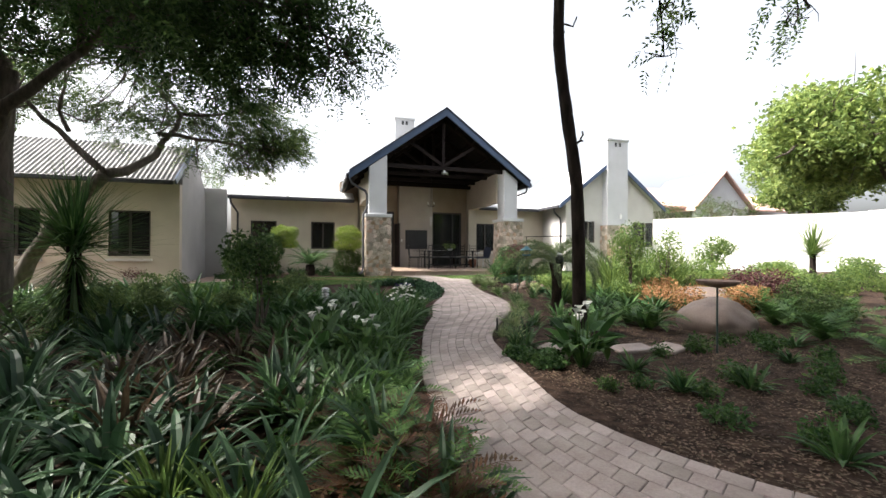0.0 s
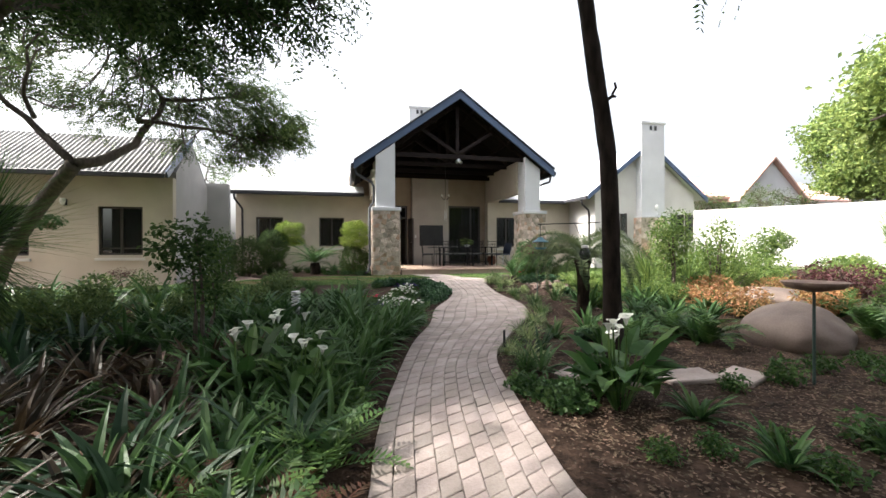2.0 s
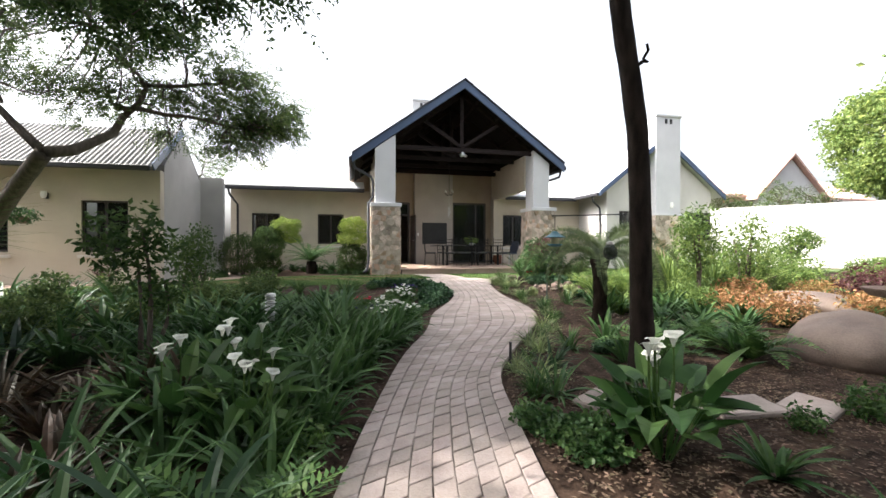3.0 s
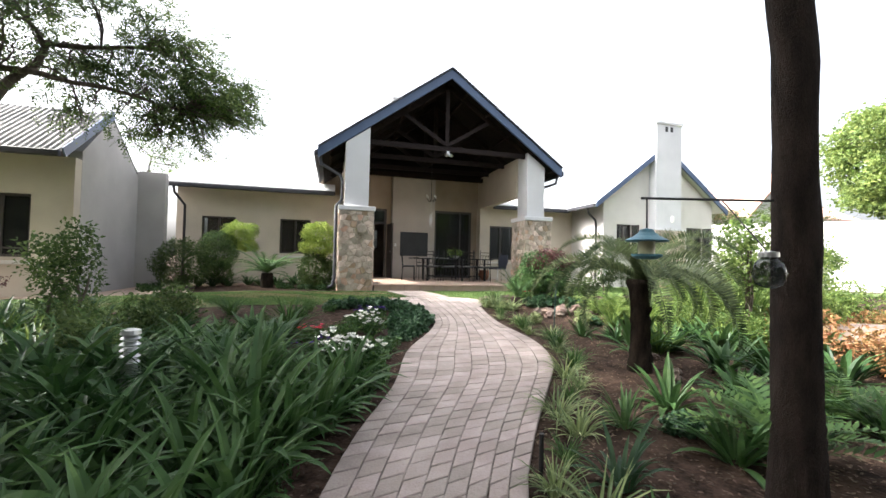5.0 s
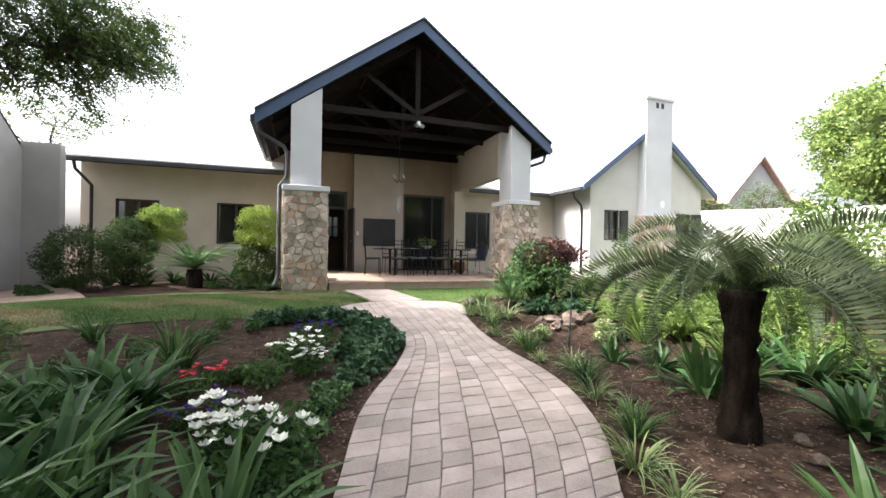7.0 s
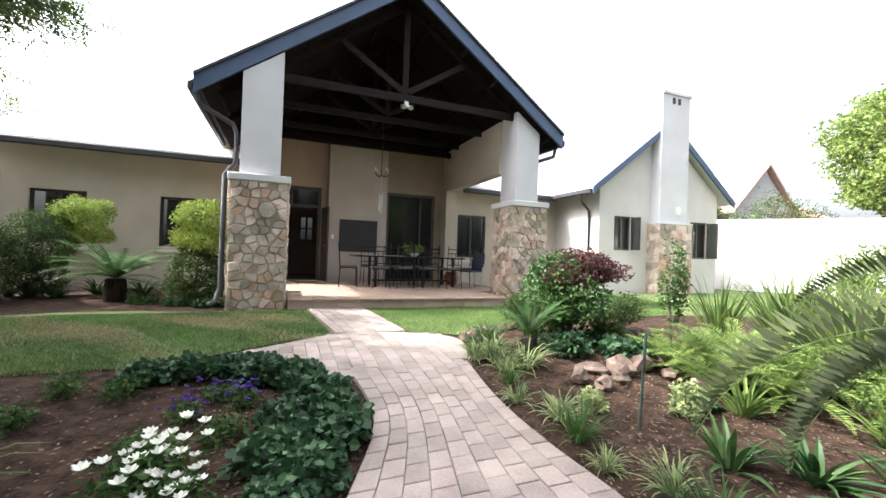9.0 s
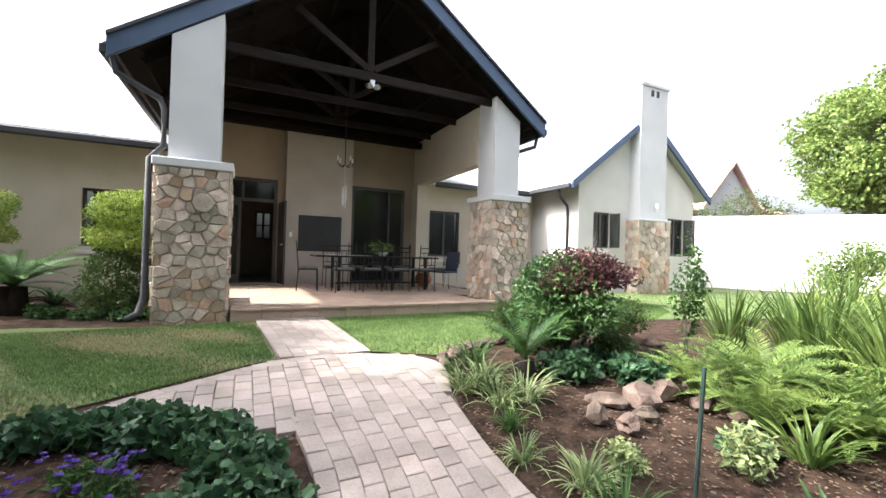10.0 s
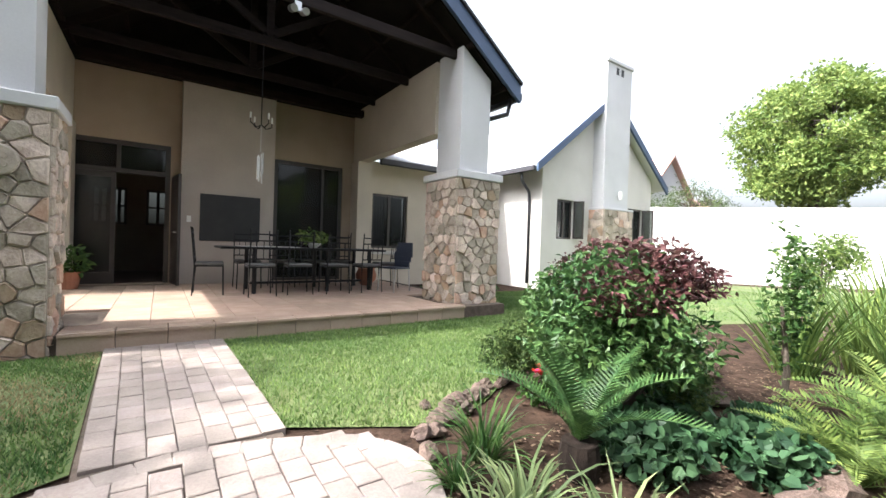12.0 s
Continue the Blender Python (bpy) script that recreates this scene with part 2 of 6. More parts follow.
def add_tube(bm, pts, radii, sides=8, cap=True):
    """A tapered tube through the points."""
    rings = []
    pts = [Vector(p) for p in pts]
    for i, p in enumerate(pts):
        d = (pts[min(i + 1, len(pts) - 1)] - pts[max(i - 1, 0)]).normalized()
        q = d.to_track_quat("Z", "Y").to_matrix()
        r = radii[i] if hasattr(radii, "__len__") else radii
        rings.append([bm.verts.new(p + q @ Vector((math.cos(k * math.tau / sides) * r, math.sin(k * math.tau / sides) * r, 0))) for k in range(sides)])
    for u, v in zip(rings, rings[1:]):
        for k in range(sides):
            bm.faces.new((u[k], u[(k + 1) % sides], v[(k + 1) % sides], v[k]))
    if cap:
        bm.faces.new(rings[0][::-1]), bm.faces.new(rings[-1])
    return bm


def tube(pts, radii, sides=8):
    return add_tube(bmesh.new(), pts, radii, sides)


def add_lathe(bm, profile, sides=20, at=(0, 0, 0)):
    rings = [[bm.verts.new((at[0] + r * math.cos(k * math.tau / sides), at[1] + r * math.sin(k * math.tau / sides), at[2] + z)) for k in range(sides)] for r, z in profile]
    for u, v in zip(rings, rings[1:]):
        for k in range(sides):
            bm.faces.new((u[k], u[(k + 1) % sides], v[(k + 1) % sides], v[k]))
    bm.faces.new(rings[0][::-1]), bm.faces.new(rings[-1])
    return bm


def prism(poly, axis, a, b):
    """A flat outline pushed from a to b along x, y or z."""
    bm = bmesh.new()
    def at(p, c):
        return {"x": (c, p[0], p[1]), "y": (p[0], c, p[1]), "z": (p[0], p[1], c)}[axis]
    u = [bm.verts.new(at(p, a)) for p in poly]
    v = [bm.verts.new(at(p, b)) for p in poly]
    bm.faces.new(u[::-1]), bm.faces.new(v)
    n = len(poly)
    for k in range(n):
        bm.faces.new((u[k], u[(k + 1) % n], v[(k + 1) % n], v[k]))
    bmesh.ops.recalc_face_normals(bm, faces=bm.faces)
    return bm


def wall_boxes(x0, x1, y0, y1, z0, z1, holes):
    """A wall along x with rectangular openings (xa, xb, za, zb)."""
    bm = bmesh.new()
    xs = sorted({x0, x1, *[h[0] for h in holes], *[h[1] for h in holes]})
    for a, b in zip(xs, xs[1:]):
        cuts = sorted((h[2], h[3]) for h in holes if h[0] <= a + 1e-6 and h[1] >= b - 1e-6)
        z = z0
        for lo, hi in cuts:
            if lo > z + 1e-4:
                add_box(bm, a, b, y0, y1, z, lo)
            z = hi
        if z1 > z + 1e-4:
            add_box(bm, a, b, y0, y1, z, z1)
    bmesh.ops.remove_doubles(bm, verts=bm.verts, dist=1e-5)
    return bm


def soup(name, V, F):
    me = bpy.data.meshes.new(name)
    me.from_pydata(np.asarray(V).reshape(-1, 3).tolist(), [], F.tolist() if isinstance(F, np.ndarray) else [tuple(f) for f in F])
    return me


RNG = np.random.default_rng(7)


def gz(x, y):
    """Height of the ground."""
    z = np.interp(y, [-60, 5, 8, 9.8, 10.6, 11.4, 12.2, 13.2, 14.7, 80], [0.02, 0.04, 0.10, 0.24, 0.34, 0.42, 0.45, 0.42, 0.37, 0.37])
    return float(z - 0.14 * min(max((-0.5 - x) / 4.0, 0), 1) * min(max((y - 9) / 3, 0), 1))


def strip_leaves(base, az, el, bend, length, width, segs=5, shape=None):
    """Arching strap leaves as ribbons with a shallow keel, all at once."""
    base, az, el, bend, length, width = (np.asarray(v, float) for v in (base, az, el, bend, length, width))
    n = len(az)
    V = np.zeros((n, segs + 1, 3, 3))
    p = base.copy()
    shape = shape or (lambda u: np.sin(np.pi * (0.18 + 0.82 * u)) ** 0.8 + 0.02)
    for k in range(segs + 1):
        u = k / segs
        e = el - bend * u ** 1.3
        d = np.stack([np.cos(az) * np.cos(e), np.sin(az) * np.cos(e), np.sin(e)], 1)
        side = np.stack([-np.sin(az), np.cos(az), 0 * az], 1)
        up = np.cross(side, d)
        w = (width * shape(u) * 0.5)[:, None]
        V[:, k, 0], V[:, k, 2], V[:, k, 1] = p - side * w, p + side * w, p + up * w * 0.45
        p = p + d * (length / segs)[:, None]
    idx = np.arange(n * (segs + 1) * 3).reshape(n, segs + 1, 3)
    F = [np.stack([idx[:, k, j], idx[:, k, j + 1], idx[:, k + 1, j + 1], idx[:, k + 1, j]], -1).reshape(-1, 4) for k in range(segs) for j in (0, 1)]
    return V.reshape(-1, 3), np.concatenate(F)


def scatter_leaves(P, size, flat=0.0, aspect=0.5, rng=RNG, rounded=False):
    """A small folded leaf at each point, turned at random; flat 1 lays them level."""
    n = len(P)
    d = rng.normal(size=(n, 3))
    d[:, 2] *= 1 - flat
    d[:, 2] -= 0.25
    d /= np.linalg.norm(d, axis=1)[:, None]
    r = rng.normal(size=(n, 3)) * (1 - flat) + np.array([0, 0, 1]) * (flat + 0.3)
    s = np.cross(d, r)
    s /= np.linalg.norm(s, axis=1)[:, None] + 1e-9
    nrm = np.cross(s, d)
    L = (size * rng.uniform(0.65, 1.3, n))[:, None]
    W = L * aspect * 0.5
    if rounded:
        q = [P, P + d * L * 0.2 - s * W + nrm * W * 0.3, P + d * L * 0.72 - s * W * 0.85 + nrm * W * 0.25, P + d * L, P + d * L * 0.72 + s * W * 0.85 + nrm * W * 0.25, P + d * L * 0.2 + s * W + nrm * W * 0.3]
        i = np.arange(n)[:, None] * 6
        return np.stack(q, 1).reshape(-1, 3), np.concatenate([i + [0, 1, 2, 3], i + [0, 3, 4, 5]])
    V = np.stack([P, P + d * L * 0.5 - s * W + nrm * W * 0.35, P + d * L - nrm * L * 0.06, P + d * L * 0.5 + s * W + nrm * W * 0.35], 1)
    i = np.arange(n)[:, None] * 4
    F = np.concatenate([i + [0, 1, 2], i + [0, 2, 3]])
    return V.reshape(-1, 3), F


def spray_leaves(P, centre, length, leaf, rng, pairs=6, droop=0.5, aspect=0.42):
    """Twig-end sprays: paired leaflets along a drooping line that leaves the crown outwards."""
    n = len(P)
    d = (P - centre) * [1, 1, 0.4]
    d /= np.linalg.norm(d, axis=1)[:, None] + 1e-6
    d = d * 0.8 + rng.normal(size=(n, 3)) * [0.7, 0.7, 0.35]
    d[:, 2] -= droop * 0.5
    d /= np.linalg.norm(d, axis=1)[:, None]
    up = np.array([0, 0, 1.0]) + rng.normal(size=(n, 3)) * 0.45
    side = np.cross(d, up)
    side /= np.linalg.norm(side, axis=1)[:, None] + 1e-6
    nrm = np.cross(side, d)
    L = length * rng.uniform(0.7, 1.25, n)
    out = []
    for k in range(pairs):
        u = (k + 0.6) / pairs
        base = P + d * (L * u)[:, None] - np.array([0, 0, 1.0]) * (L * droop * u * u * 0.5)[:, None]
        for sg in (-1, 1):
            q = side * sg + d * 0.55 - nrm * rng.uniform(-0.1, 0.45, n)[:, None] + rng.normal(size=(n, 3)) * 0.15
            q /= np.linalg.norm(q, axis=1)[:, None]
            ll = (leaf * rng.uniform(0.7, 1.2, n) * (1 - 0.3 * u))[:, None]
            w = d * ll * aspect * 0.5
            out.append(np.stack([base, base + q * ll * 0.45 - w, base + q * ll, base + q * ll * 0.5 + w], 1))
    V = np.concatenate(out).reshape(-1, 3)
    return V, np.arange(len(V)).reshape(-1, 4)


def clump_points(n, centre, radii, rng=RNG, hollow=0.45):
    d = rng.normal(size=(n, 3))
    d /= np.linalg.norm(d, axis=1)[:, None]
    r = rng.uniform(hollow, 1, n)[:, None] ** 0.6
    return np.array(centre) + d * r * np.array(radii)


# ---- ground ----
def ground_sheet():
    xs = sorted({*np.linspace(-14, 26, 81).round(3), -400, -150, -60, -30, 45, 90, 200, 400})
    ys = sorted({*np.linspace(-8, 24, 81).round(3), -400, -150, -60, -25, 40, 90, 200, 400})
    V = [(x, y, gz(x, y) - 0.008 + 0.006 * noise.noise((x * 1.3, y * 1.3, 0)) * (abs(x) < 26)) for y in ys for x in xs]
    w = len(xs)
    F = [(j * w + i, j * w + i + 1, (j + 1) * w + i + 1, (j + 1) * w + i) for j in range(len(ys) - 1) for i in range(w - 1)]
    return soup("ground", V, F)


setting("ground", ground_sheet(), M_SOIL, "dark brown garden soil with mulch", "ground")


def inside(poly, x, y):
    c = False
    for (x0, y0), (x1, y1) in zip(poly, poly[1:] + poly[:1]):
        if (y0 > y) != (y1 > y) and x < (x1 - x0) * (y - y0) / (y1 - y0) + x0:
            c = not c
    return c


def smooth_line(pts, n):
    """Even points along a smooth curve through pts."""
    P = np.array(pts, float)
    P = np.vstack([2 * P[0] - P[1], P, 2 * P[-1] - P[-2]])
    out = []
    for i in range(1, len(P) - 2):
        for u in np.linspace(0, 1, 20, endpoint=False):
            a, b, c, d = P[i - 1:i + 3]
            out.append(0.5 * (2 * b + (c - a) * u + (2 * a - 5 * b + 4 * c - d) * u * u + (3 * b - a - 3 * c + d) * u ** 3))
    out = np.array(out + [P[-2]])
    s = np.concatenate([[0], np.cumsum(np.linalg.norm(np.diff(out, axis=0), axis=1))])
    t = np.linspace(0, s[-1], n)
    return np.stack([np.interp(t, s, out[:, 0]), np.interp(t, s, out[:, 1])], 1)


EDGE_L = smooth_line([(3.6, -2.2), (2.2, -0.3), (1.15, 1.1), (0.87, 2.2), (0.98, 3.5), (1.12, 4.3), (1.4, 5.4), (1.7, 6.4), (2.1, 7.4), (2.42, 8.5), (2.9, 9.4), (3.15, 10.1), (3.1, 10.9)], 120)
EDGE_R = smooth_line([(4.6, -1.4), (3.5, 0.4), (2.4, 1.6), (1.98, 2.7), (2.08, 3.7), (2.27, 4.7), (2.47, 5.5), (2.86, 6.2), (3.4, 7.0), (3.98, 7.9), (4.2, 8.7), (4.15, 9.5), (4.14, 10.2), (4.22, 10.9)], 120)
APRON = [(3.1, 10.7), (2.5, 10.95), (1.7, 11.05), (2.1, 11.45), (2.6, 11.75), (3.02, 12.05), (3.5, 12.12), (3.95, 12.02), (4.3, 11.85), (4.42, 11.5), (4.22, 10.75)]
WALK = [(3.11, 12.05), (3.93, 12.05), (3.95, 14.75), (2.98, 14.75)]
PATH_POLY = [tuple(p) for p in EDGE_L] + [tuple(p) for p in APRON[1:]] + [tuple(p) for p in EDGE_R[::-1]]


def drape(poly, lift, step=0.25):
    """A sheet that follows the ground inside an outline."""
    bm = bmesh.new()
    bm.faces.new([bm.verts.new((x, y, 0)) for x, y in poly])
    for ax in (0, 1):
        lo, hi = min(p[ax] for p in poly), max(p[ax] for p in poly)
        for c in np.arange(lo + step / 2, hi, step):
            n = Vector((1, 0, 0)) if ax == 0 else Vector((0, 1, 0))
            bmesh.ops.bisect_plane(bm, geom=[*bm.verts, *bm.edges, *bm.faces], plane_co=n * c, plane_no=n)
    for v in bm.verts:
        v.co.z = gz(v.co.x, v.co.y) + lift
    return bm


garden_path = setting("path", drape(PATH_POLY, 0.004), M_JOINT, "curving garden path of pale clay pavers", "path")
walk_bed = setting("walkway", drape(WALK, 0.006), M_JOINT, "straight clay paver walkway up to the patio step", "path")
LAWN_R = [(3.956, 12.15), (4.35, 11.95), (4.75, 11.75), (5.2, 11.95), (5.6, 12.2), (6.6, 12.45), (7.8, 12.6), (9.0, 12.8), (10.4, 13.6), (11.4, 14.6), (11.5, 17.2), (8.1, 17.2), (8.0, 14.74), (3.956, 14.74)]
LAWN_L = [(2.974, 14.74), (3.1, 12.14), (2.5, 11.85), (2.0, 11.5), (1.5, 11.25), (0.8, 11.35), (0.0, 11.2), (-1.0, 10.9), (-2.4, 10.9), (-4.0, 10.3), (-6.0, 9.8), (-9.5, 9.4), (-9.5, 12.9), (-6.0, 13.3), (-3.0, 14.0), (-1.5, 14.7), (0.4, 14.9), (1.6, 14.6)]
setting("lawn_right", drape(LAWN_R, 0.004), M_TURF, "short green lawn before the patio", "lawn")
setting("lawn_side", drape([(9.1, 12.84), (10.5, 12.3), (14, 12.1), (21, 12.4), (19.5, 17.5), (18.2, 19.5), (16.9, 17.3), (11.5, 17.2), (11.45, 14.65), (10.4, 13.65), (9.0, 13.25)], 0.004), M_TURF, "sunny lawn beside the gable block", "lawn")
setting("lawn_left", drape(LAWN_L, 0.004), M_TURF, "patchy green lawn with dry spots", "lawn")
paving_l = setting("side_paving", drape([(-9.5, 12.95), (-6, 13.35), (-3.0, 14.05), (-1.6, 14.75), (-2.2, 16.0), (-3.3, 18.0), (-4.0, 18.0), (-4.0, 14.75), (-9.5, 14.75)], 0.006), M_TILE, "paved apron beside the wing", "paving")

# ---- house walls ----
G0 = 0.2


def gable_roof(name, x0, x1, y0, y1, ze, zr, material, label, axis="y", thick=0.06):
    """Two sloping slabs; the ridge runs along y or x."""
    e = tagged(new(name), label, "roof", kind="structure")
    if axis == "y":
        xm = (x0 + x1) / 2
        for a, b in (((x0, ze), (xm, zr)), ((xm, zr), (x1, ze))):
            part("roof_slope", prism([a, b, (b[0], b[1] + thick), (a[0], a[1] + thick)], "y", y0, y1), material, e)
    else:
        ym = (y0 + y1) / 2
        for a, b in (((y0, ze), (ym, zr)), ((ym, zr), (y1, ze))):
            part("roof_slope", prism([a, b, (b[0], b[1] + thick), (a[0], a[1] + thick)], "x", x0, x1), material, e)
    return e


def corrugated(name, x0, x1, y0, y1, z0, z1, material, label, pitch=0.13):
    """A wavy sheet that rises from (y0, z0) to (y1, z1)."""
    n = int((x1 - x0) / pitch) * 6
    X = np.linspace(x0, x1, n + 1)
    W = 0.018 * np.sin((X - x0) / pitch * math.tau)
    V, F = [], []
    for dz in (0.0, -0.012):
        for y, z in ((y0, z0), (y1, z1)):
            V += [(x, y, z + w + dz) for x, w in zip(X, W)]
    m = n + 1
    for i in range(n):
        F += [(i, i + 1, m + i + 1, m + i), (2 * m + i, 3 * m + i, 3 * m + i + 1, 2 * m + i + 1), (i, 2 * m + i, 2 * m + i + 1, i + 1)]
    return tagged(link(name, soup(name, V, F), material), label, "roof", kind="structure")


def window(name, x0, x1, y, z0, z1, mull=(0.5,), rail=None, label="", sill=True, curtain=False, open_side=None, wall=0.25):
    """A dark-framed window set in a wall that faces -y, with its panes, frame and sill."""
    e = tagged(new(name), label or "dark brown framed window with two panes", "window", kind="structure")
    f = 0.055
    bm = bmesh.new()
    yy = y + 0.06
    for a, b, c, d in ((x0, x0 + f, z0, z1), (x1 - f, x1, z0, z1), (x0 + f, x1 - f, z0, z0 + f), (x0 + f, x1 - f, z1 - f, z1)):
        add_box(bm, a, b, yy, yy + 0.07, c, d)
    xm = [x0 + (x1 - x0) * u for u in mull]
    for c in xm:
        add_box(bm, c - f * 0.6, c + f * 0.6, yy + 0.004, yy + 0.066, z0 + f, z1 - f)
    part("window_frame", bm, M_FRAME, e)
    if rail:
        zr = z0 + (z1 - z0) * rail
        cuts = [x0 + f, *[v for c in xm for v in (c - f * 0.6, c + f * 0.6)], x1 - f]
        for a, b in zip(cuts[::2], cuts[1::2]):
            part("glazing_bar", box(a, b, yy + 0.008, yy + 0.06, zr - 0.02, zr + 0.02), M_FRAME, e)
    cuts = [x0 + f, *[v for c in xm for v in (c - f * 0.6, c + f * 0.6)], x1 - f]
    for a, b in zip(cuts[::2], cuts[1::2]):
        g = part("pane", box(a, b, yy + 0.03, yy + 0.036, z0 + f, z1 - f), M_GLASS, e)
        g.visible_shadow = False
    if sill:
        part("window_sill", box(x0 - 0.06, x1 + 0.06, y - 0.07, y + 0.05, z0 - 0.16, z0 - 0.08, 0.01), M_WALL2, e)
    if curtain:
        bm = bmesh.new()
        for a, b in ((x0 + 0.08, x0 + (x1 - x0) * 0.42), (x1 - (x1 - x0) * 0.36, x1 - 0.08)):
            n = 24
            X = np.linspace(a, b, n)
            for i in range(n - 1):
                p = [(X[i], y + 0.2 + 0.025 * math.sin(i * 1.3)), (X[i + 1], y + 0.2 + 0.025 * math.sin(i * 1.3 + 1.3))]
                vs = [bm.verts.new((p[k][0], p[k][1], z)) for k, z in ((0, z0 + 0.05), (1, z0 + 0.05), (1, z1 - 0.06), (0, z1 - 0.06))]
                bm.faces.new(vs)
        part("curtain", bm, M_CURT, e, "pale drawn-back curtain")
    if open_side is not None:
        bm = bmesh.new()
        w = (x1 - x0) * 0.42
        h0, h1 = z0 + 0.02, z1 - 0.02
        for a, b, c, d in ((0, 0.05, h0, h1), (w - 0.05, w, h0, h1), (0.05, w - 0.05, h0, h0 + 0.05), (0.05, w - 0.05, h1 - 0.05, h1)):
            add_box(bm, a, b, -0.02, 0.02, c, d)
        s = part("open_sash", bm, M_FRAME, e, "casement sash standing open")
        s.matrix_basis = pose(open_side, y - 0.01, 0, 0, 0, -62)
        g = part("pane", box(0.05, w - 0.05, -0.003, 0.003, h0 + 0.05, h1 - 0.05), M_GLASS, s)
        g.visible_shadow = False
    # Panel added close behind the glass, in the dimmed colour of an unlit room.
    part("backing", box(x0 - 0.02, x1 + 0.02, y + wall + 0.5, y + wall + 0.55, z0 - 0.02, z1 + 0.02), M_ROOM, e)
    return e


def pipe(name, pts, r, label, material=None):
    return tagged(link(name, tube(pts, r, 8), material or M_DARKM, smooth=True), label, "downpipe", "downpipes")


# left block
YA, XA = 14.8, -4.08
holesA = [(-5.97, -4.86, 1.10, 2.49), (-8.75, -7.6, 1.10, 2.49)]
setting("wall_left_front", wall_boxes(-12, XA, YA, YA + 0.25, 0.0, 3.36, holesA), M_WALL, "beige plastered wall of the side block", "wall")
# Gable and return take the darkened plaster for their shaded sides.
setting("wall_left_gable", prism([(YA + 0.252, 0.0), (17.9, 0.0), (17.9, 3.5), (16.3, 4.72), (YA + 0.252, 3.56)], "x", XA - 0.25, XA + 0.003), M_WALL2_SHADE, "grey plastered gable wall", "wall")
setting("wall_left_return", box(XA - 0.2, -3.36, 17.9, 18.15, 0.0, 3.68), M_WALL2_SHADE, "grey plastered return wall with flat top", "wall")
setting("wall_left_far", box(-12.25, -12, YA, 17.9, 0.0, 3.4), M_WALL, "beige plastered end wall", "wall")
window("window_1", -5.97, -4.86, YA, 1.10, 2.49, (0.5,), 0.14, "dark-framed side-block window with two panes")
window("window_2", -8.75, -7.6, YA, 1.10, 2.49, (0.5,), 0.14, "dark-framed side-block window behind the tree")
corrugated("roof_left_front", -12.3, XA - 0.02, YA - 0.42, 16.3, 3.42, 4.86, M_ROOF, "weathered corrugated metal roof slope")
corrugated("roof_left_back", -12.3, XA - 0.02, 16.3, 18.3, 4.86, 3.3, M_ROOF, "weathered corrugated metal rear roof slope")
setting("gutter_left", box(-12.3, XA - 0.05, YA - 0.54, YA - 0.42, 3.27, 3.41, 0.02), M_DARKM, "dark metal eaves gutter", "gutter")
setting("barge_left", beam((XA + 0.03, YA - 0.5, 3.36), (XA + 0.03, 16.3, 4.84), 0.04, 0.2), M_BLUE, "blue-grey gable barge board", "barge board")
# link wing left of patio
holesW = [(-2.62, -1.6, 1.36, 2.54), (-0.2, 0.8, 1.36, 2.55)]
setting("wall_wing_left", wall_boxes(-3.36, 1.88, 18.9, 19.15, 0.0, 3.5, holesW), M_WALL, "beige plastered wing wall", "wall")
window("window_3", -2.62, -1.6, 18.9, 1.36, 2.54, (0.5,), None, "dark wing window with two panes")
window("window_4", -0.2, 0.8, 18.9, 1.36, 2.55, (0.5,), None, "dark wing window beside the spiral shrub")
setting("roof_wing_left", prism([(18.42, 3.5), (22.4, 5.1), (22.4, 5.17), (18.42, 3.57)], "x", -3.75, 1.6), M_ROOFL, "pale metal wing roof glaring in the sun", "roof")
setting("gutter_wing_left", box(-3.75, 1.6, 18.3, 18.42, 3.38, 3.52, 0.02), M_DARKM, "dark metal eaves gutter of the wing", "gutter")
pipe("downpipe", [(-3.3, 18.36, 3.4), (-3.28, 18.4, 3.2), (-3.1, 18.82, 2.85), (-3.1, 18.84, 0.4)], 0.04, "dark metal downpipe on the wing wall")

# patio gable
PX0, PX1, PXM, PZE, PZR = 1.12, 8.27, 4.72, 4.02, 6.60
PF = 0.56
K = (PZR - PZE) / (PXM - PX0)


def roof_under(x):
    return PZE + K * (x - PX0) if x < PXM else PZE + K * (PX1 - x)


gable_roof("roof_patio", PX0 - 0.06, PX1 + 0.06, 14.95, 23.5, PZE - 0.02, PZR + 0.02, M_ROOF, "sheet metal roof over the patio", thick=0.05)
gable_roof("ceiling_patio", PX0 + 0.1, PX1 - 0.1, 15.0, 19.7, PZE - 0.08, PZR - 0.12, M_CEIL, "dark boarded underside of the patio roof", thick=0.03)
for side, (xa, xb) in (("l", (PX0, PXM)), ("r", (PX1, PXM))):
    bm = prism([(xa, PZE - 0.17), (xb, PZR - 0.17), (xb, PZR + 0.1), (xa, PZE + 0.1)], "y", 14.88, 14.94)
    setting("barge_patio_" + ("left" if side == "l" else "right"), bm, M_BLUE, "blue-grey painted barge board of the patio gable", "barge board")
    bm = prism([(xa, PZE + 0.105), (xb, PZR + 0.105), (xb, PZR + 0.15), (xa, PZE + 0.15)], "y", 14.84, 15.1)
    setting("barge_cap_" + ("left" if side == "l" else "right"), bm, M_DARKM, "metal capping along the barge board", "flashing")
    xg = xa - 0.1 if side == "l" else xa + 0.02
    setting("gutter_patio_" + ("left" if side == "l" else "right"), box(xg, xg + 0.09, 14.95, 19.0, PZE - 0.1, PZE + 0.03, 0.015), M_DARKM, "dark gutter along the patio eave", "gutter")
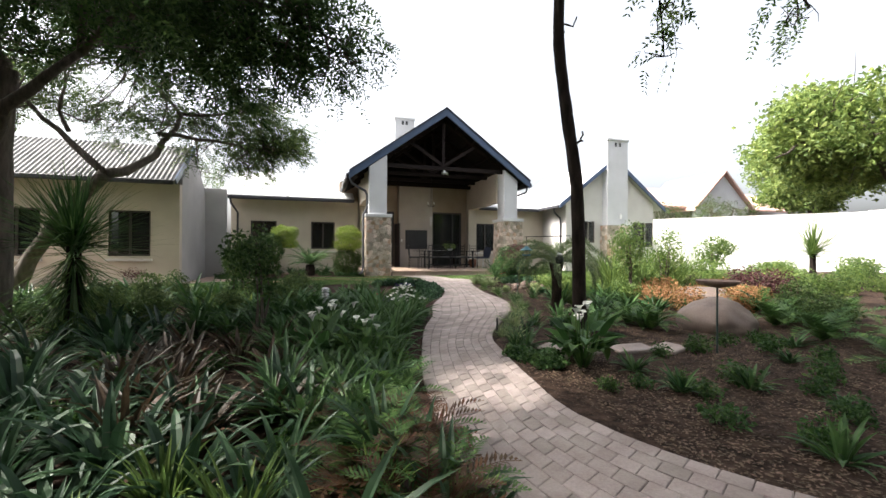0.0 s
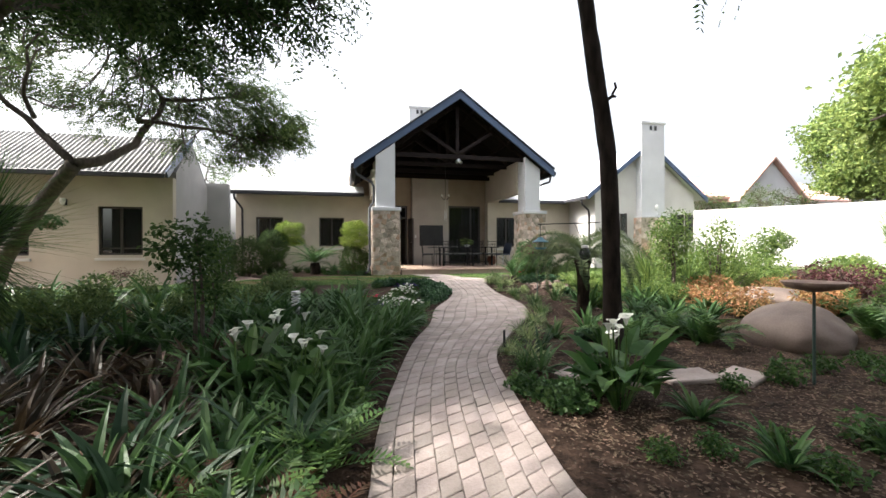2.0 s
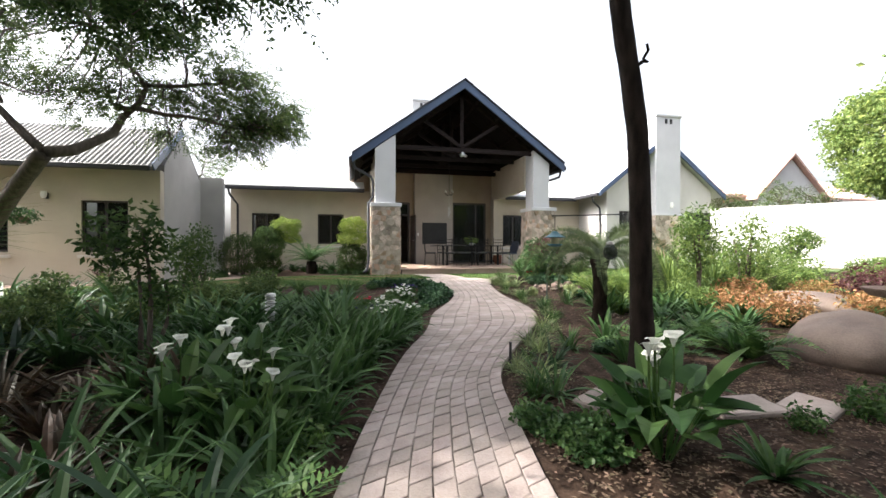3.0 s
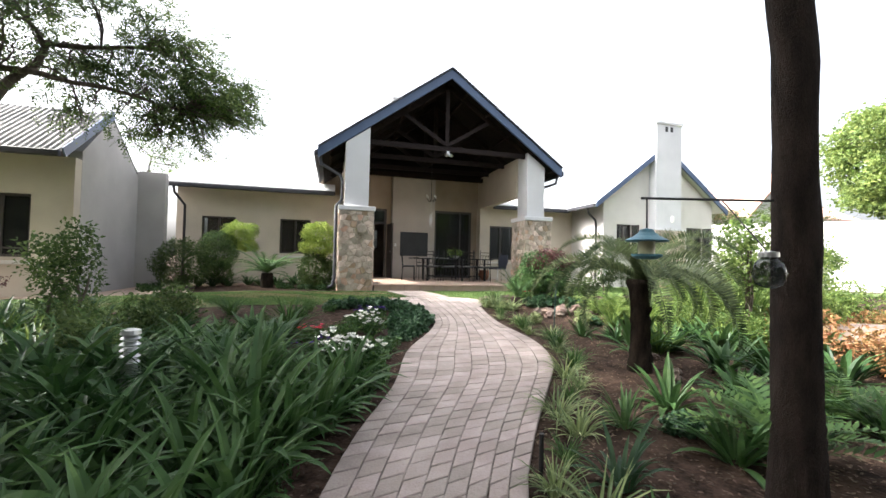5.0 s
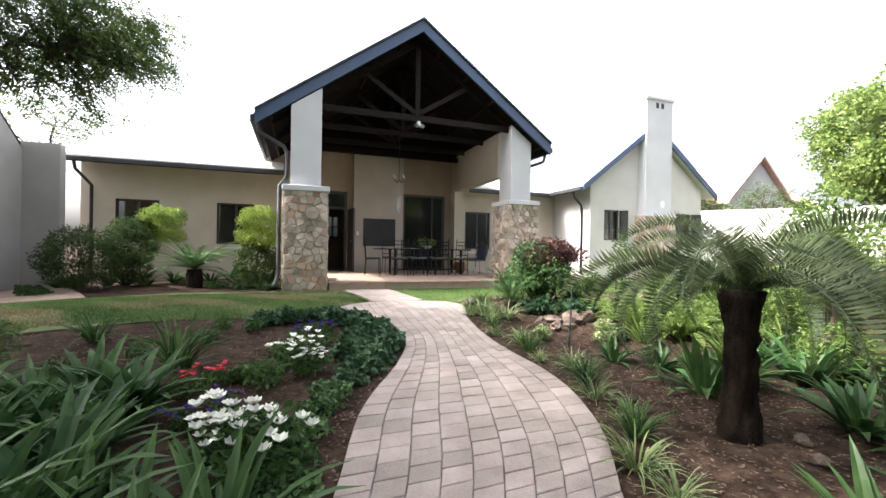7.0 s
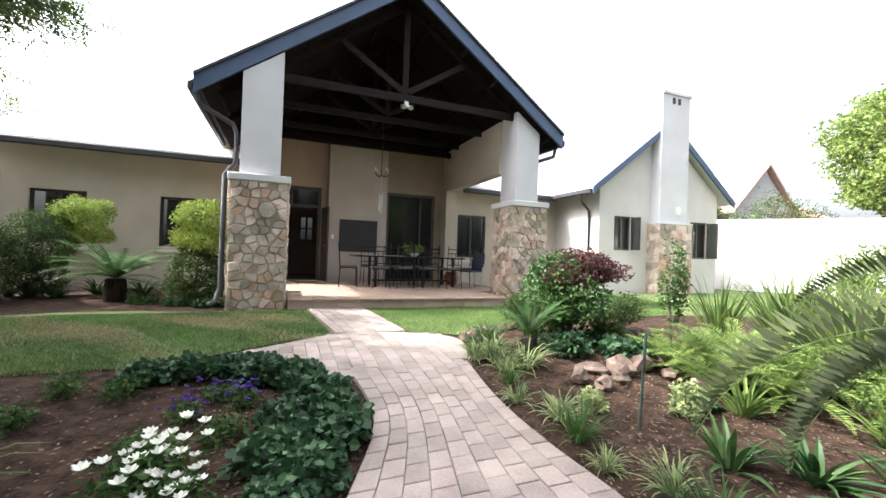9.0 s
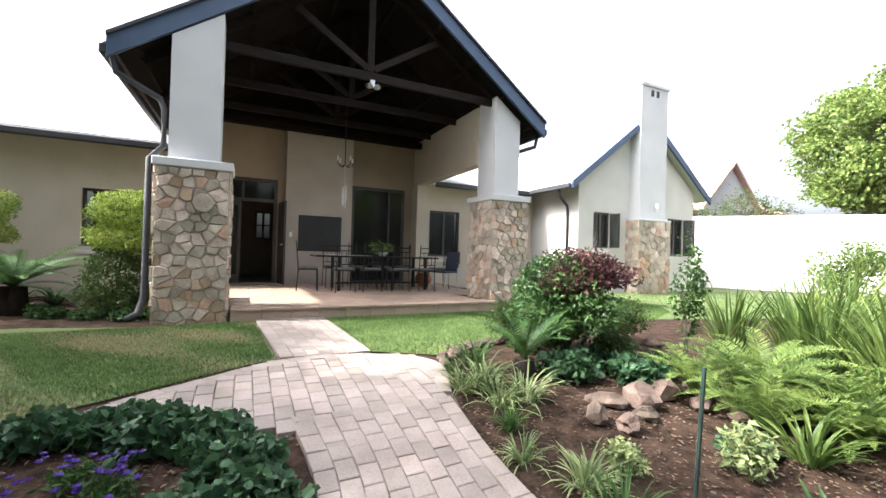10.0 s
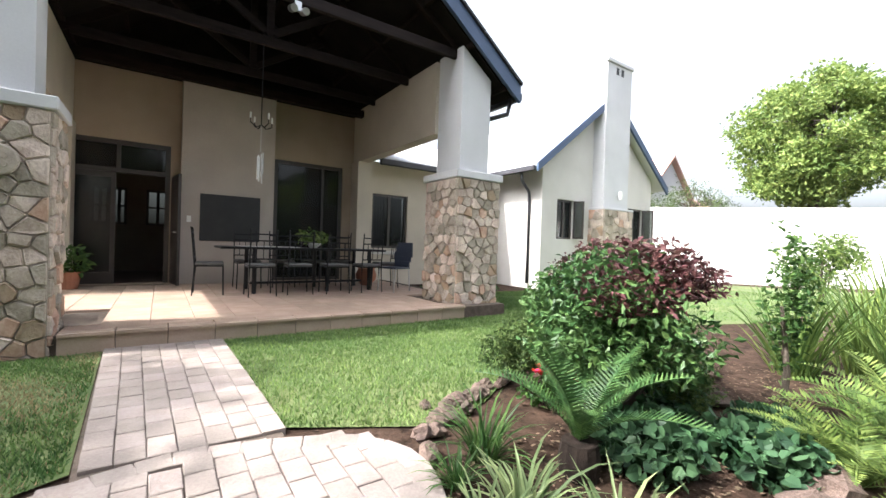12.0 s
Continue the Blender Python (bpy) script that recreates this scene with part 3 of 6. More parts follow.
pipe("downpipe", [(1.15, 15.0, 3.95), (1.2, 15.02, 3.72), (1.7, 15.02, 3.45), (1.76, 15.0, 3.3), (1.76, 15.0, 2.8), (1.62, 14.9, 2.6), (1.62, 14.88, 0.75), (1.57, 14.8, 0.52), (1.48, 14.66, 0.48)], 0.042, "dark downpipe beside the stone pillar")
pipe("downpipe", [(8.25, 15.1, 3.95), (8.2, 15.12, 3.7), (7.8, 15.3, 3.55)], 0.04, "dark swan-neck downpipe under the eave")

# pillars
def voronoi_face(w, h, n, rng):
    """Irregular stone outlines that fill a w by h face."""
    rows = max(2, int(math.sqrt(n * h / w)))
    cols = max(2, int(n / rows))
    pts = [((i + 0.5 + 0.45 * (j % 2) - 0.2 + rng.uniform(-0.33, 0.33)) * w / cols, (j + 0.5 + rng.uniform(-0.36, 0.36)) * h / rows) for j in range(rows) for i in range(cols)]
    cells = []
    for i, (px, py) in enumerate(pts):
        poly = [(0, 0), (w, 0), (w, h), (0, h)]
        for j, (qx, qy) in enumerate(pts):
            if i == j or abs(px - qx) + abs(py - qy) > 4 * max(w / cols, h / rows):
                continue
            mx, my, nx, ny = (px + qx) / 2, (py + qy) / 2, qx - px, (qy - py) * 1.25
            out = []
            for (ax, ay), (bx, by) in zip(poly, poly[1:] + poly[:1]):
                da, db = (ax - mx) * nx + (ay - my) * ny, (bx - mx) * nx + (by - my) * ny
                if da <= 0:
                    out.append((ax, ay))
                if (da < 0 < db) or (db < 0 < da):
                    t = da / (da - db)
                    out.append((ax + (bx - ax) * t, ay + (by - ay) * t))
            poly = out
            if len(poly) < 3:
                break
        if len(poly) >= 3:
            cells.append(poly)
    return cells


def stone_face(parent, m, w, h, n, seed, rust=0.55):
    """Stones set proud of a mortar face; m takes (across, up, out) to the world."""
    rng = random.Random(seed)
    for poly in voronoi_face(w, h, n, rng):
        cx, cy = sum(p[0] for p in poly) / len(poly), sum(p[1] for p in poly) / len(poly)
        pts = []
        k = len(poly)
        for i in range(k):
            (ax, ay), (bx, by) = poly[i], poly[(i + 1) % k]
            pts += [(ax * 0.93 + bx * 0.07, ay * 0.93 + by * 0.07), (ax * 0.07 + bx * 0.93, ay * 0.07 + by * 0.93)]
        size = max(max(p[0] for p in pts) - min(p[0] for p in pts), 0.05)
        g = 1 - 0.008 / size * 1.5
        depth = rng.uniform(0.014, 0.042)
        bm = bmesh.new()
        rings = []
        for s, d in ((g, -0.01), (g, depth * 0.55), (g * 0.9, depth)):
            rings.append([bm.verts.new(m @ Vector((cx + (x - cx) * s, cy + (y - cy) * s, d + (rng.uniform(-0.012, 0.012) if d == depth else 0)))) for x, y in pts])
        q = len(pts)
        for u, v in zip(rings, rings[1:]):
            for i in range(q):
                bm.faces.new((u[i], u[(i + 1) % q], v[(i + 1) % q], v[i]))
        bm.faces.new(rings[-1])
        part("stone", bm, M_STONE2 if rng.random() < rust * max(0, 1 - cy / (0.42 * h)) + 0.12 else M_STONE, parent)


def face_matrix(origin, across, out):
    a, o, u = Vector(across), Vector(out), Vector((0, 0, 1))
    m = Matrix.Identity(4)
    for i, v in enumerate((a, u, o)):
        for r in range(3):
            m[r][i] = v[r]
    m.translation = Vector(origin)
    return m


def stone_pillar(name, x0, x1, y0, y1, label, cx0, cx1, cy0, cy1, seed):
    e = tagged(new(name), label, "pillar", "patio pillars")
    z0, zt = 0.25, 2.50
    part("core", box(x0, x1, y0, y1, z0, zt), M_MORTAR, e)
    part("cap", box(x0 - 0.05, x1 + 0.05, y0 - 0.05, y1 + 0.05, zt, 2.62, 0.012), M_COL, e, "pale plastered cap slab")
    xm = (cx0 + cx1) / 2
    za, zb = roof_under(cx0) - 0.2, roof_under(cx1) - 0.2
    part("shaft", prism([(cx0, 2.62), (cx1, 2.62), (cx1, zb), (cx0, za)], "y", cy0, cy1), M_COL, e, "pale painted upper column")
    w, d, h = x1 - x0, y1 - y0, zt - z0
    stone_face(e, face_matrix((x0, y0, z0), (1, 0, 0), (0, -1, 0)), w, h, 92, seed)
    stone_face(e, face_matrix((x1, y0, z0), (0, 1, 0), (1, 0, 0)), d, h, int(105 * d), seed + 1)
    stone_face(e, face_matrix((x0, y1, z0), (0, -1, 0), (-1, 0, 0)), d, h, int(105 * d), seed + 2)
    return e


pl = stone_pillar("stone_pillar", 1.72, 2.59, 14.79, 15.35, "fieldstone patio pillar with round stone plaque", 1.83, 2.46, 14.9, 15.3, 11)
bm = bmesh.new()
add_lathe(bm, [(0.13, 0.0), (0.13, 0.03), (0.115, 0.04)], 20)
for a in range(4):
    add_lathe(bm, [(0.03, 0.04), (0.026, 0.05)], 8, (0.05 * math.cos(a * math.pi / 2 + 0.78), 0.05 * math.sin(a * math.pi / 2 + 0.78), 0))
pq = part("plaque", bm, M_MORTAR, pl, "round carved stone plaque")
pq.matrix_basis = pose(2.28, 14.76, 2.03, 90, 0, 0)
stone_pillar("stone_pillar", 7.14, 7.98, 15.02, 15.92, "fieldstone patio pillar beside the lawn", 7.22, 7.80, 15.1, 15.75, 31)

# patio floor
patio = setting("patio_floor", prism([(1.7, 0.2), (8.0, 0.2), (8.0, PF - 0.03), (1.7, PF - 0.03)], "y", 14.82, 19.3), M_JOINT, "raised terracotta tiled patio floor", "floor")
# back wall, door wall
holesB = [(1.95, 3.52, PF, 3.14), (5.38, 6.9, PF, 3.18)]
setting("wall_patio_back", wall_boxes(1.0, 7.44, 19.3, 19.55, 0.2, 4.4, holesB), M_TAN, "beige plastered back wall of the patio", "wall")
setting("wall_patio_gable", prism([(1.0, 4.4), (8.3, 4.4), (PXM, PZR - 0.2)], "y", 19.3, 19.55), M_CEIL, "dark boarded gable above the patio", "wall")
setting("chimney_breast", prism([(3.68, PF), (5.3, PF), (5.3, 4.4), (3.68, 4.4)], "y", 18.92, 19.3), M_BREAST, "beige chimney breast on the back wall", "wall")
for nm, xa, xb in (("left", 1.84, 2.12), ("right", 7.16, 7.40)):
    setting("wall_patio_side_" + nm, box(xa, xb, 15.7515 if nm == "right" else 15.302, 19.3, 3.32, min(roof_under(xa), roof_under(xb)) - 0.12), M_WALL, "plastered beam wall above the side opening", "wall")
    setting("pilaster_" + nm, box(xa - 0.04, xb + 0.04, 18.9, 19.3, PF - 0.3, 3.318), M_WALL, "plastered pilaster at the side opening", "wall")

# trusses and timbers
def truss(y, label):
    e = tagged(new("roof_truss"), label, "truss", "patio roof trusses")
    w, h = 0.07, 0.15
    part("tie_beam", box(2.2, 7.3, y - w / 2, y + w / 2, 4.42, 4.57, 0.008), M_TRUSS, e)
    part("king_post", box(PXM - 0.055, PXM + 0.055, y - w / 2, y + w / 2, 4.574, PZR - 0.25), M_TRUSS, e)
    for sx in (-1, 1):
        part("strut", beam((PXM + sx * 0.06, y, 4.63), (PXM + sx * 1.33, y, 5.44), w - 0.01, 0.11), M_TRUSS, e)
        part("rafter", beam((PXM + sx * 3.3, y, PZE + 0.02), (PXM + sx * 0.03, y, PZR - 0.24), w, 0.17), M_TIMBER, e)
    return e


for i, y in enumerate((15.3, 16.75, 18.2)):
    truss(y, "dark timber roof truss with king post and struts")
for sx in (-1, 1):
    for u in (0.06, 0.26, 0.46, 0.66, 0.86):
        x = PXM + sx * 3.5 * (1 - u)
        z = roof_under(x) - 0.14
        tagged(link("purlin", beam((x, 14.96, z), (x, 19.28, z), 0.06, 0.09), M_TIMBER), "dark timber purlin under the patio roof", "purlin", "patio purlins")
bm = bmesh.new()
add_box(bm, 2.2, 7.3, 18.75, 18.9, 4.3, 4.45)
tagged(link("wall_plate_beam", bm, M_TIMBER), "dark timber beam along the back wall", "beam")

# openings of the patio back wall
def sliding_door():
    e = tagged(new("door_1"), "dark glazed sliding door", "door", kind="structure")
    bm = bmesh.new()
    for a, b, c, d in ((5.38, 5.46, PF, 3.18), (6.82, 6.9, PF, 3.18), (5.46, 6.82, 3.1, 3.18), (5.46, 6.82, PF, PF + 0.06), (6.42, 6.47, PF + 0.06, 3.1)):
        add_box(bm, a, b, 19.33, 19.41, c, d)
    part("door_frame", bm, M_FRAME, e)
    for a, b in ((5.46, 6.42), (6.47, 6.82)):
        part("pane", box(a, b, 19.36, 19.366, PF + 0.06, 3.1), M_GLASS, e).visible_shadow = False


sliding_door()


def entrance_door():
    e = tagged(new("door_2"), "dark entrance with transom and one leaf open outward", "door", kind="structure")
    bm = bmesh.new()
    for a, b, c, d in ((1.95, 2.03, PF, 3.14), (3.44, 3.52, PF, 3.14), (2.03, 3.44, 3.06, 3.14), (2.03, 3.44, 2.56, 2.64), (2.71, 2.77, 2.64, 3.06)):
        add_box(bm, a, b, 19.33, 19.43, c, d)
    part("door_frame", bm, M_FRAME, e)
    for a, b in ((2.03, 2.71), (2.77, 3.44)):
        part("pane", box(a, b, 19.37, 19.376, 2.64, 3.06), M_GLASS, e).visible_shadow = False
    leaf = part("door_leaf", box(0, 0.7, -0.022, 0.022, PF + 0.01, 2.56, 0.004), M_FRAME, e, "dark brown leaf standing open")
    leaf.matrix_basis = pose(3.56, 19.28, 0, 0, 0, -82)
    hd = part("door_handle", tube([(0.62, -0.03, 1.52), (0.62, -0.07, 1.52), (0.52, -0.07, 1.52)], 0.01), M_CHROME, leaf, "steel lever handle")
    bm = bmesh.new()
    for a, b, c, d in ((2.03, 2.1, PF, 2.56), (2.64, 2.71, PF, 2.56), (2.1, 2.64, PF, PF + 0.2), (2.1, 2.64, 2.46, 2.56)):
        add_box(bm, a, b, 19.35, 19.39, c, d)
    lf = part("fixed_leaf", bm, M_FRAME, e, "dark glazed leaf standing shut")
    part("pane", box(2.1, 2.64, 19.368, 19.374, PF + 0.2, 2.46), M_GLASS, lf).visible_shadow = False


entrance_door()
# room behind
holesR = [(2.03, 2.36, 1.7, 2.58), (2.4, 2.7, 1.7, 2.58), (3.08, 3.56, 1.7, 2.58)]
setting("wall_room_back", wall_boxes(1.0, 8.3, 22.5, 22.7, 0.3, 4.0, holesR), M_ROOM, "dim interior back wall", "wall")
for i, h in enumerate(holesR):
    window("window_%d" % (11 + i), h[0], h[1], 22.5, h[2], h[3], (0.5,), 0.5, "small far window of the lounge", sill=False).children
for ob in [o for o in scene.objects if o.name.startswith("backing") and o.parent and o.parent.name in ("window_11", "window_12", "window_13")]:
    bpy.data.objects.remove(ob)
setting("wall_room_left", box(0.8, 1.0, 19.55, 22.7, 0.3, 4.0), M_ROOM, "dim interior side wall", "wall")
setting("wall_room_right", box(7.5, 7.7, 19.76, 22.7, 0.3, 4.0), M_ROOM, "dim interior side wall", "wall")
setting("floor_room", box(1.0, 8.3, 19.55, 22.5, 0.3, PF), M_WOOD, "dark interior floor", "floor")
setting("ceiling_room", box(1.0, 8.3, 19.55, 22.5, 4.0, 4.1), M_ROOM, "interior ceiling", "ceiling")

# right wing
holesD = [(7.77, 8.78, 1.32, 2.70), (9.55, 10.25, 1.6, 2.70)]
setting("wall_wing_right", wall_boxes(7.44, 11.57, 19.5, 19.75, 0.2, 3.5, holesD), M_WALL, "beige plastered wing wall beyond the patio", "wall")
window("window_5", 7.77, 8.78, 19.5, 1.32, 2.70, (0.5,), None, "dark-framed window with pale curtains", curtain=True)
window("window_6", 9.55, 10.25, 19.5, 1.6, 2.70, (0.5,), None, "small dark-framed wing window")
setting("roof_wing_right", prism([(19.02, 3.46), (23.0, 5.05), (23.0, 5.12), (19.02, 3.53)], "x", 7.7, 11.6), M_ROOFL, "pale metal roof of the wing", "roof")
setting("gutter_wing_right", box(7.7, 11.1, 18.9, 19.02, 3.34, 3.48, 0.02), M_DARKM, "dark eaves gutter of the wing", "gutter")
RX0, RX1, RXM, RZE, RZR = 11.06, 17.28, 14.17, 3.48, 5.90
holesE = [(12.17, 12.85, 1.72, 2.80), (15.5, 16.3, 1.54, 2.80)]
setting("wall_right_front", wall_boxes(11.57, 16.8, 17.35, 17.6, 0.2, 3.75, holesE), M_WALL2, "pale grey plastered gable wall", "wall")
setting("wall_right_gable", prism([(11.57, 3.75), (16.8, 3.75), (RXM, RZR - 0.1)], "y", 17.352, 17.6), M_WALL2, "pale grey plastered gable top", "wall")
setting("wall_right_return", box(11.57, 11.82, 17.6, 19.5, 0.2, 3.6), M_WALL2, "pale return wall in full sun", "wall")
setting("wall_right_end", box(16.55, 16.8, 17.6, 24.0, 0.2, 3.6), M_WALL2, "pale end wall of the gable block", "wall")
window("window_7", 12.17, 12.85, 17.35, 1.72, 2.80, (0.5,), None, "casement window with one sash open", open_side=12.85, sill=False)
window("window_8", 15.5, 16.3, 17.35, 1.54, 2.80, (0.5,), None, "casement window with sash swung open", open_side=16.3, sill=False)
gable_roof("roof_right", RX0, RX1, 17.1, 24.0, RZE, RZR, M_ROOFL, "pale metal roof of the gable block")
for nm, xa in (("left", RX0), ("right", RX1)):
    setting("barge_right_" + nm, prism([(xa, RZE - 0.12), (RXM, RZR - 0.12), (RXM, RZR + 0.1), (xa, RZE + 0.1)], "y", 17.03, 17.095), M_BLUE, "blue-grey barge board of the gable", "barge board")
setting("gutter_right", box(RX0 - 0.1, RX0 - 0.005, 17.1, 18.9, RZE - 0.1, RZE + 0.04, 0.015), M_DARKM, "dark eaves gutter", "gutter")
pipe("downpipe", [(11.05, 17.6, 3.4), (11.1, 17.62, 3.2), (11.5, 17.75, 2.95), (11.52, 17.75, 2.8), (11.52, 17.75, 0.5)], 0.04, "grey downpipe on the sunlit return wall")


def chimney(name, x0, x1, y0, y1, z0, z1, label, stone):
    e = tagged(new(name), label, "chimney")
    part("shaft", box(x0, x1, y0, y1, z0, z1), M_COL, e)
    part("cap", box(x0 - 0.05, x1 + 0.05, y0 - 0.05, y1 + 0.05, z1, z1 + 0.12, 0.02), M_COL, e)
    for k in (0.4, 0.6):
        xc = x0 + (x1 - x0) * k
        # A solid dark block stands for the shade inside the opening.
        part("vent", box(xc - 0.06, xc + 0.06, y0 - 0.01, y0 + 0.05, z1 - 0.28, z1 - 0.08), M_DARK, e, "small dark flue opening")
    if stone:
        part("stone_core", box(x0 - 0.1, x1 + 0.1, y0 - 0.1, y1 - 0.01, z0, 2.6), M_MORTAR, e)
        part("ledge", box(x0 - 0.13, x1 + 0.13, y0 - 0.13, y1 - 0.01, 2.6, 2.66, 0.01), M_COL, e)
        stone_face(e, face_matrix((x0 - 0.1, y0 - 0.1, z0), (1, 0, 0), (0, -1, 0)), x1 - x0 + 0.2, 2.6 - z0, 75, 77)
        stone_face(e, face_matrix((x0 - 0.1, y1 - 0.01, z0), (0, -1, 0), (-1, 0, 0)), y1 - y0 + 0.09, 2.6 - z0, 30, 78)
    return e


chimney("chimney", 13.66, 14.86, 16.98, 17.5, 0.2, 6.78, "tall pale chimney with a stone-clad base", True)
chimney("chimney", 4.0, 5.05, 21.8, 22.45, 4.1, 8.35, "pale chimney rising behind the patio roof", False)
tagged(link("wall_light", add_lathe(bmesh.new(), [(0.05, -0.12), (0.07, 0.0), (0.05, 0.12)], 12, (14.4, 16.93, 3.05)), M_PLASTIC), "white wall light on the chimney", "lamp")

# boundary wall and what lies past it
def slanted_wall(name, a, b, z0, z1, label):
    bm = bmesh.new()
    add_beam(bm, (a[0], a[1], (z0 + z1) / 2), (b[0], b[1], (z0 + z1) / 2), 0.22, z1 - z0)
    add_beam(bm, (a[0], a[1], z1 + 0.03), (b[0], b[1], z1 + 0.03), 0.28, 0.06)
    return setting(name, bm, M_WHITE, label, "wall")


slanted_wall("boundary_wall", (18.2, 20.4), (24.4, 12.4), 0.0, 3.15, "white boundary wall in full sun")
slanted_wall("boundary_wall_near", (24.4, 12.4), (26.5, -6.0), 0.0, 3.2, "white boundary wall along the garden")


def far_house():
    e = thing("neighbour_house", "neighbouring house with a red tiled gable roof", "house")
    part("wall", prism([(25.5, 0.2), (30.5, 0.2), (30.5, 4.6), (28, 6.9), (25.5, 4.6)], "y", 22.5, 22.8), M_COL, e)
    part("wall", box(22, 38, 24.6, 24.8, 0.2, 4.6), M_COL, e)
    for a, b in (((25.1, 4.2), (28, 7.0)), ((28, 7.0), (30.9, 4.2))):
        part("roof", prism([a, b, (b[0], b[1] + 0.15), (a[0], a[1] + 0.15)], "y", 22.2, 27.5), M_REDROOF, e)
    part("roof", prism([(23.0, 4.4), (26.5, 6.2), (26.5, 6.35), (23.0, 4.55)], "x", 20, 36), M_REDROOF, e)


far_house()


# ---- patio furniture and fittings ----
def dining_chair(m):
    e = thing("dining_chair", "black wrought iron dining chair with grey seat pad", "chair", "chairs round the patio table", m)
    for sx in (-0.2, 0.2):
        part("leg", tube([(sx, -0.2, 0), (sx * 0.95, -0.19, 0.45)], 0.011, 6), M_IRON, e)
        part("leg", tube([(sx, 0.22, 0), (sx * 0.95, 0.19, 0.45), (sx * 0.95, 0.24, 1.0), (sx * 0.95, 0.25, 1.04)], 0.011, 6), M_IRON, e)
    bm = bmesh.new()
    for a, b in (((-0.19, -0.19), (0.19, -0.19)), ((0.19, -0.19), (0.19, 0.19)), ((0.19, 0.19), (-0.19, 0.19)), ((-0.19, 0.19), (-0.19, -0.19))):
        add_beam(bm, (*a, 0.45), (*b, 0.45), 0.02, 0.02)
    part("seat_frame", bm, M_IRON, e)
    part("seat_pad", box(-0.2, 0.2, -0.2, 0.2, 0.462, 0.505, 0.015), M_CUSH, e, "thin grey cushion")
    for z in (0.96, 0.86, 0.58):
        part("back_rail", beam((-0.19, 0.235 - (0.96 - z) * 0.09, z), (0.19, 0.235 - (0.96 - z) * 0.09, z), 0.012, 0.02), M_IRON, e)
    for x in (-0.1, 0, 0.1):
        part("back_spindle", beam((x, 0.2, 0.58), (x, 0.23, 0.86), 0.01, 0.01), M_IRON, e)
    return e


TX0, TX1, TY0, TY1 = 4.15, 6.95, 17.0, 17.95
table = thing("dining_table", "long black wrought iron table on the patio", "table")
part("tabletop", box(TX0, TX1, TY0, TY1, PF + 0.72, PF + 0.755, 0.008), M_IRON, table)
for x in (TX0 + 0.5, (TX0 + TX1) / 2 + 0.3, TX1 - 0.3):
    for y in (TY0 + 0.1, TY1 - 0.1):
        part("leg", tube([(x, y, PF), (x, y, PF + 0.72)], 0.035, 8), M_IRON, table)
part("stretcher", box(TX0 + 0.5, TX1 - 0.3, (TY0 + TY1) / 2 - 0.02, (TY0 + TY1) / 2 + 0.02, PF + 0.12, PF + 0.16), M_IRON, table)
ch0 = dining_chair(pose(TX0 + 0.55, TY0 - 0.12, PF, 0, 0, 180))
for x in (1.15, 1.75, 2.35):
    copy_thing(ch0, pose(TX0 + x, TY0 - 0.1 + 0.05 * math.sin(x * 7), PF, 0, 0, 180 + 4 * math.sin(x * 9)))
for x in (0.55, 1.15, 1.75, 2.35):
    copy_thing(ch0, pose(TX0 + x, TY1 + 0.12, PF, 0, 0, 3 * math.sin(x * 5)))
copy_thing(ch0, pose(TX0 - 0.12, 17.3, PF, 0, 0, 84))
copy_thing(ch0, pose(TX1 + 0.2, 17.45, PF, 0, 0, -96))
runner = link("table_runner", box(TX0 + 0.3, TX0 + 1.25, 17.25, 17.7, PF + 0.758, PF + 0.765), M_CLOTH)
tagged(runner, "pale patterned runner on the table", "cloth")
pot = thing("table_plant", "leafy green plant in a low white bowl on the table", "plant")
part("bowl", add_lathe(bmesh.new(), [(0.06, 0), (0.13, 0.07), (0.14, 0.09), (0.12, 0.085)], 16, (TX0 + 1.55, 17.45, PF + 0.757)), M_PLASTIC, pot)
V, F = scatter_leaves(clump_points(170, (TX0 + 1.55, 17.45, PF + 0.96), (0.28, 0.2, 0.14)), 0.1, 0.2)
part("leaves", soup("leaves", V, F), M_LIME, pot)
arm = thing("garden_chair", "dark blue moulded chair on steel legs beside the pillar", "chair", m=pose(7.0, 16.75, PF, 0, 0, -70))
bm = bmesh.new()
add_box(bm, -0.22, 0.22, -0.2, 0.2, 0.42, 0.45, 0.012)
for k in range(5):
    add_box(bm, -0.22 + 0.02 * abs(k - 2), 0.22 - 0.02 * abs(k - 2), 0.2 + 0.02 * k, 0.225 + 0.02 * k, 0.45 + 0.09 * k, 0.55 + 0.09 * k)
part("shell", bm, M_BLUECHAIR, arm)
for sx in (-0.2, 0.2):
    part("leg", tube([(sx, -0.22, 0), (sx, -0.18, 0.42)], 0.012, 6), M_CHROME, arm)
    part("leg", tube([(sx, 0.22, 0), (sx, 0.18, 0.42)], 0.012, 6), M_CHROME, arm)
clay = thing("clay_pot", "round terracotta pot by the patio chair", "pot")
part("pot_body", add_lathe(bmesh.new(), [(0.1, 0), (0.2, 0.12), (0.22, 0.22), (0.17, 0.33), (0.19, 0.36), (0.15, 0.35)], 20, (6.95, 17.9, PF)), M_POT, clay, smooth=True)
dp = thing("potted_plant", "small leafy pot plant beside the entrance", "plant")
part("pot_body", add_lathe(bmesh.new(), [(0.12, 0), (0.17, 0.26), (0.18, 0.27), (0.15, 0.26)], 16, (2.2, 18.6, PF)), M_POT, dp)
V, F = scatter_leaves(clump_points(260, (2.2, 18.6, PF + 0.45), (0.26, 0.26, 0.24)), 0.11, 0.2)
part("leaves", soup("leaves", V, F), M_FERN, dp)
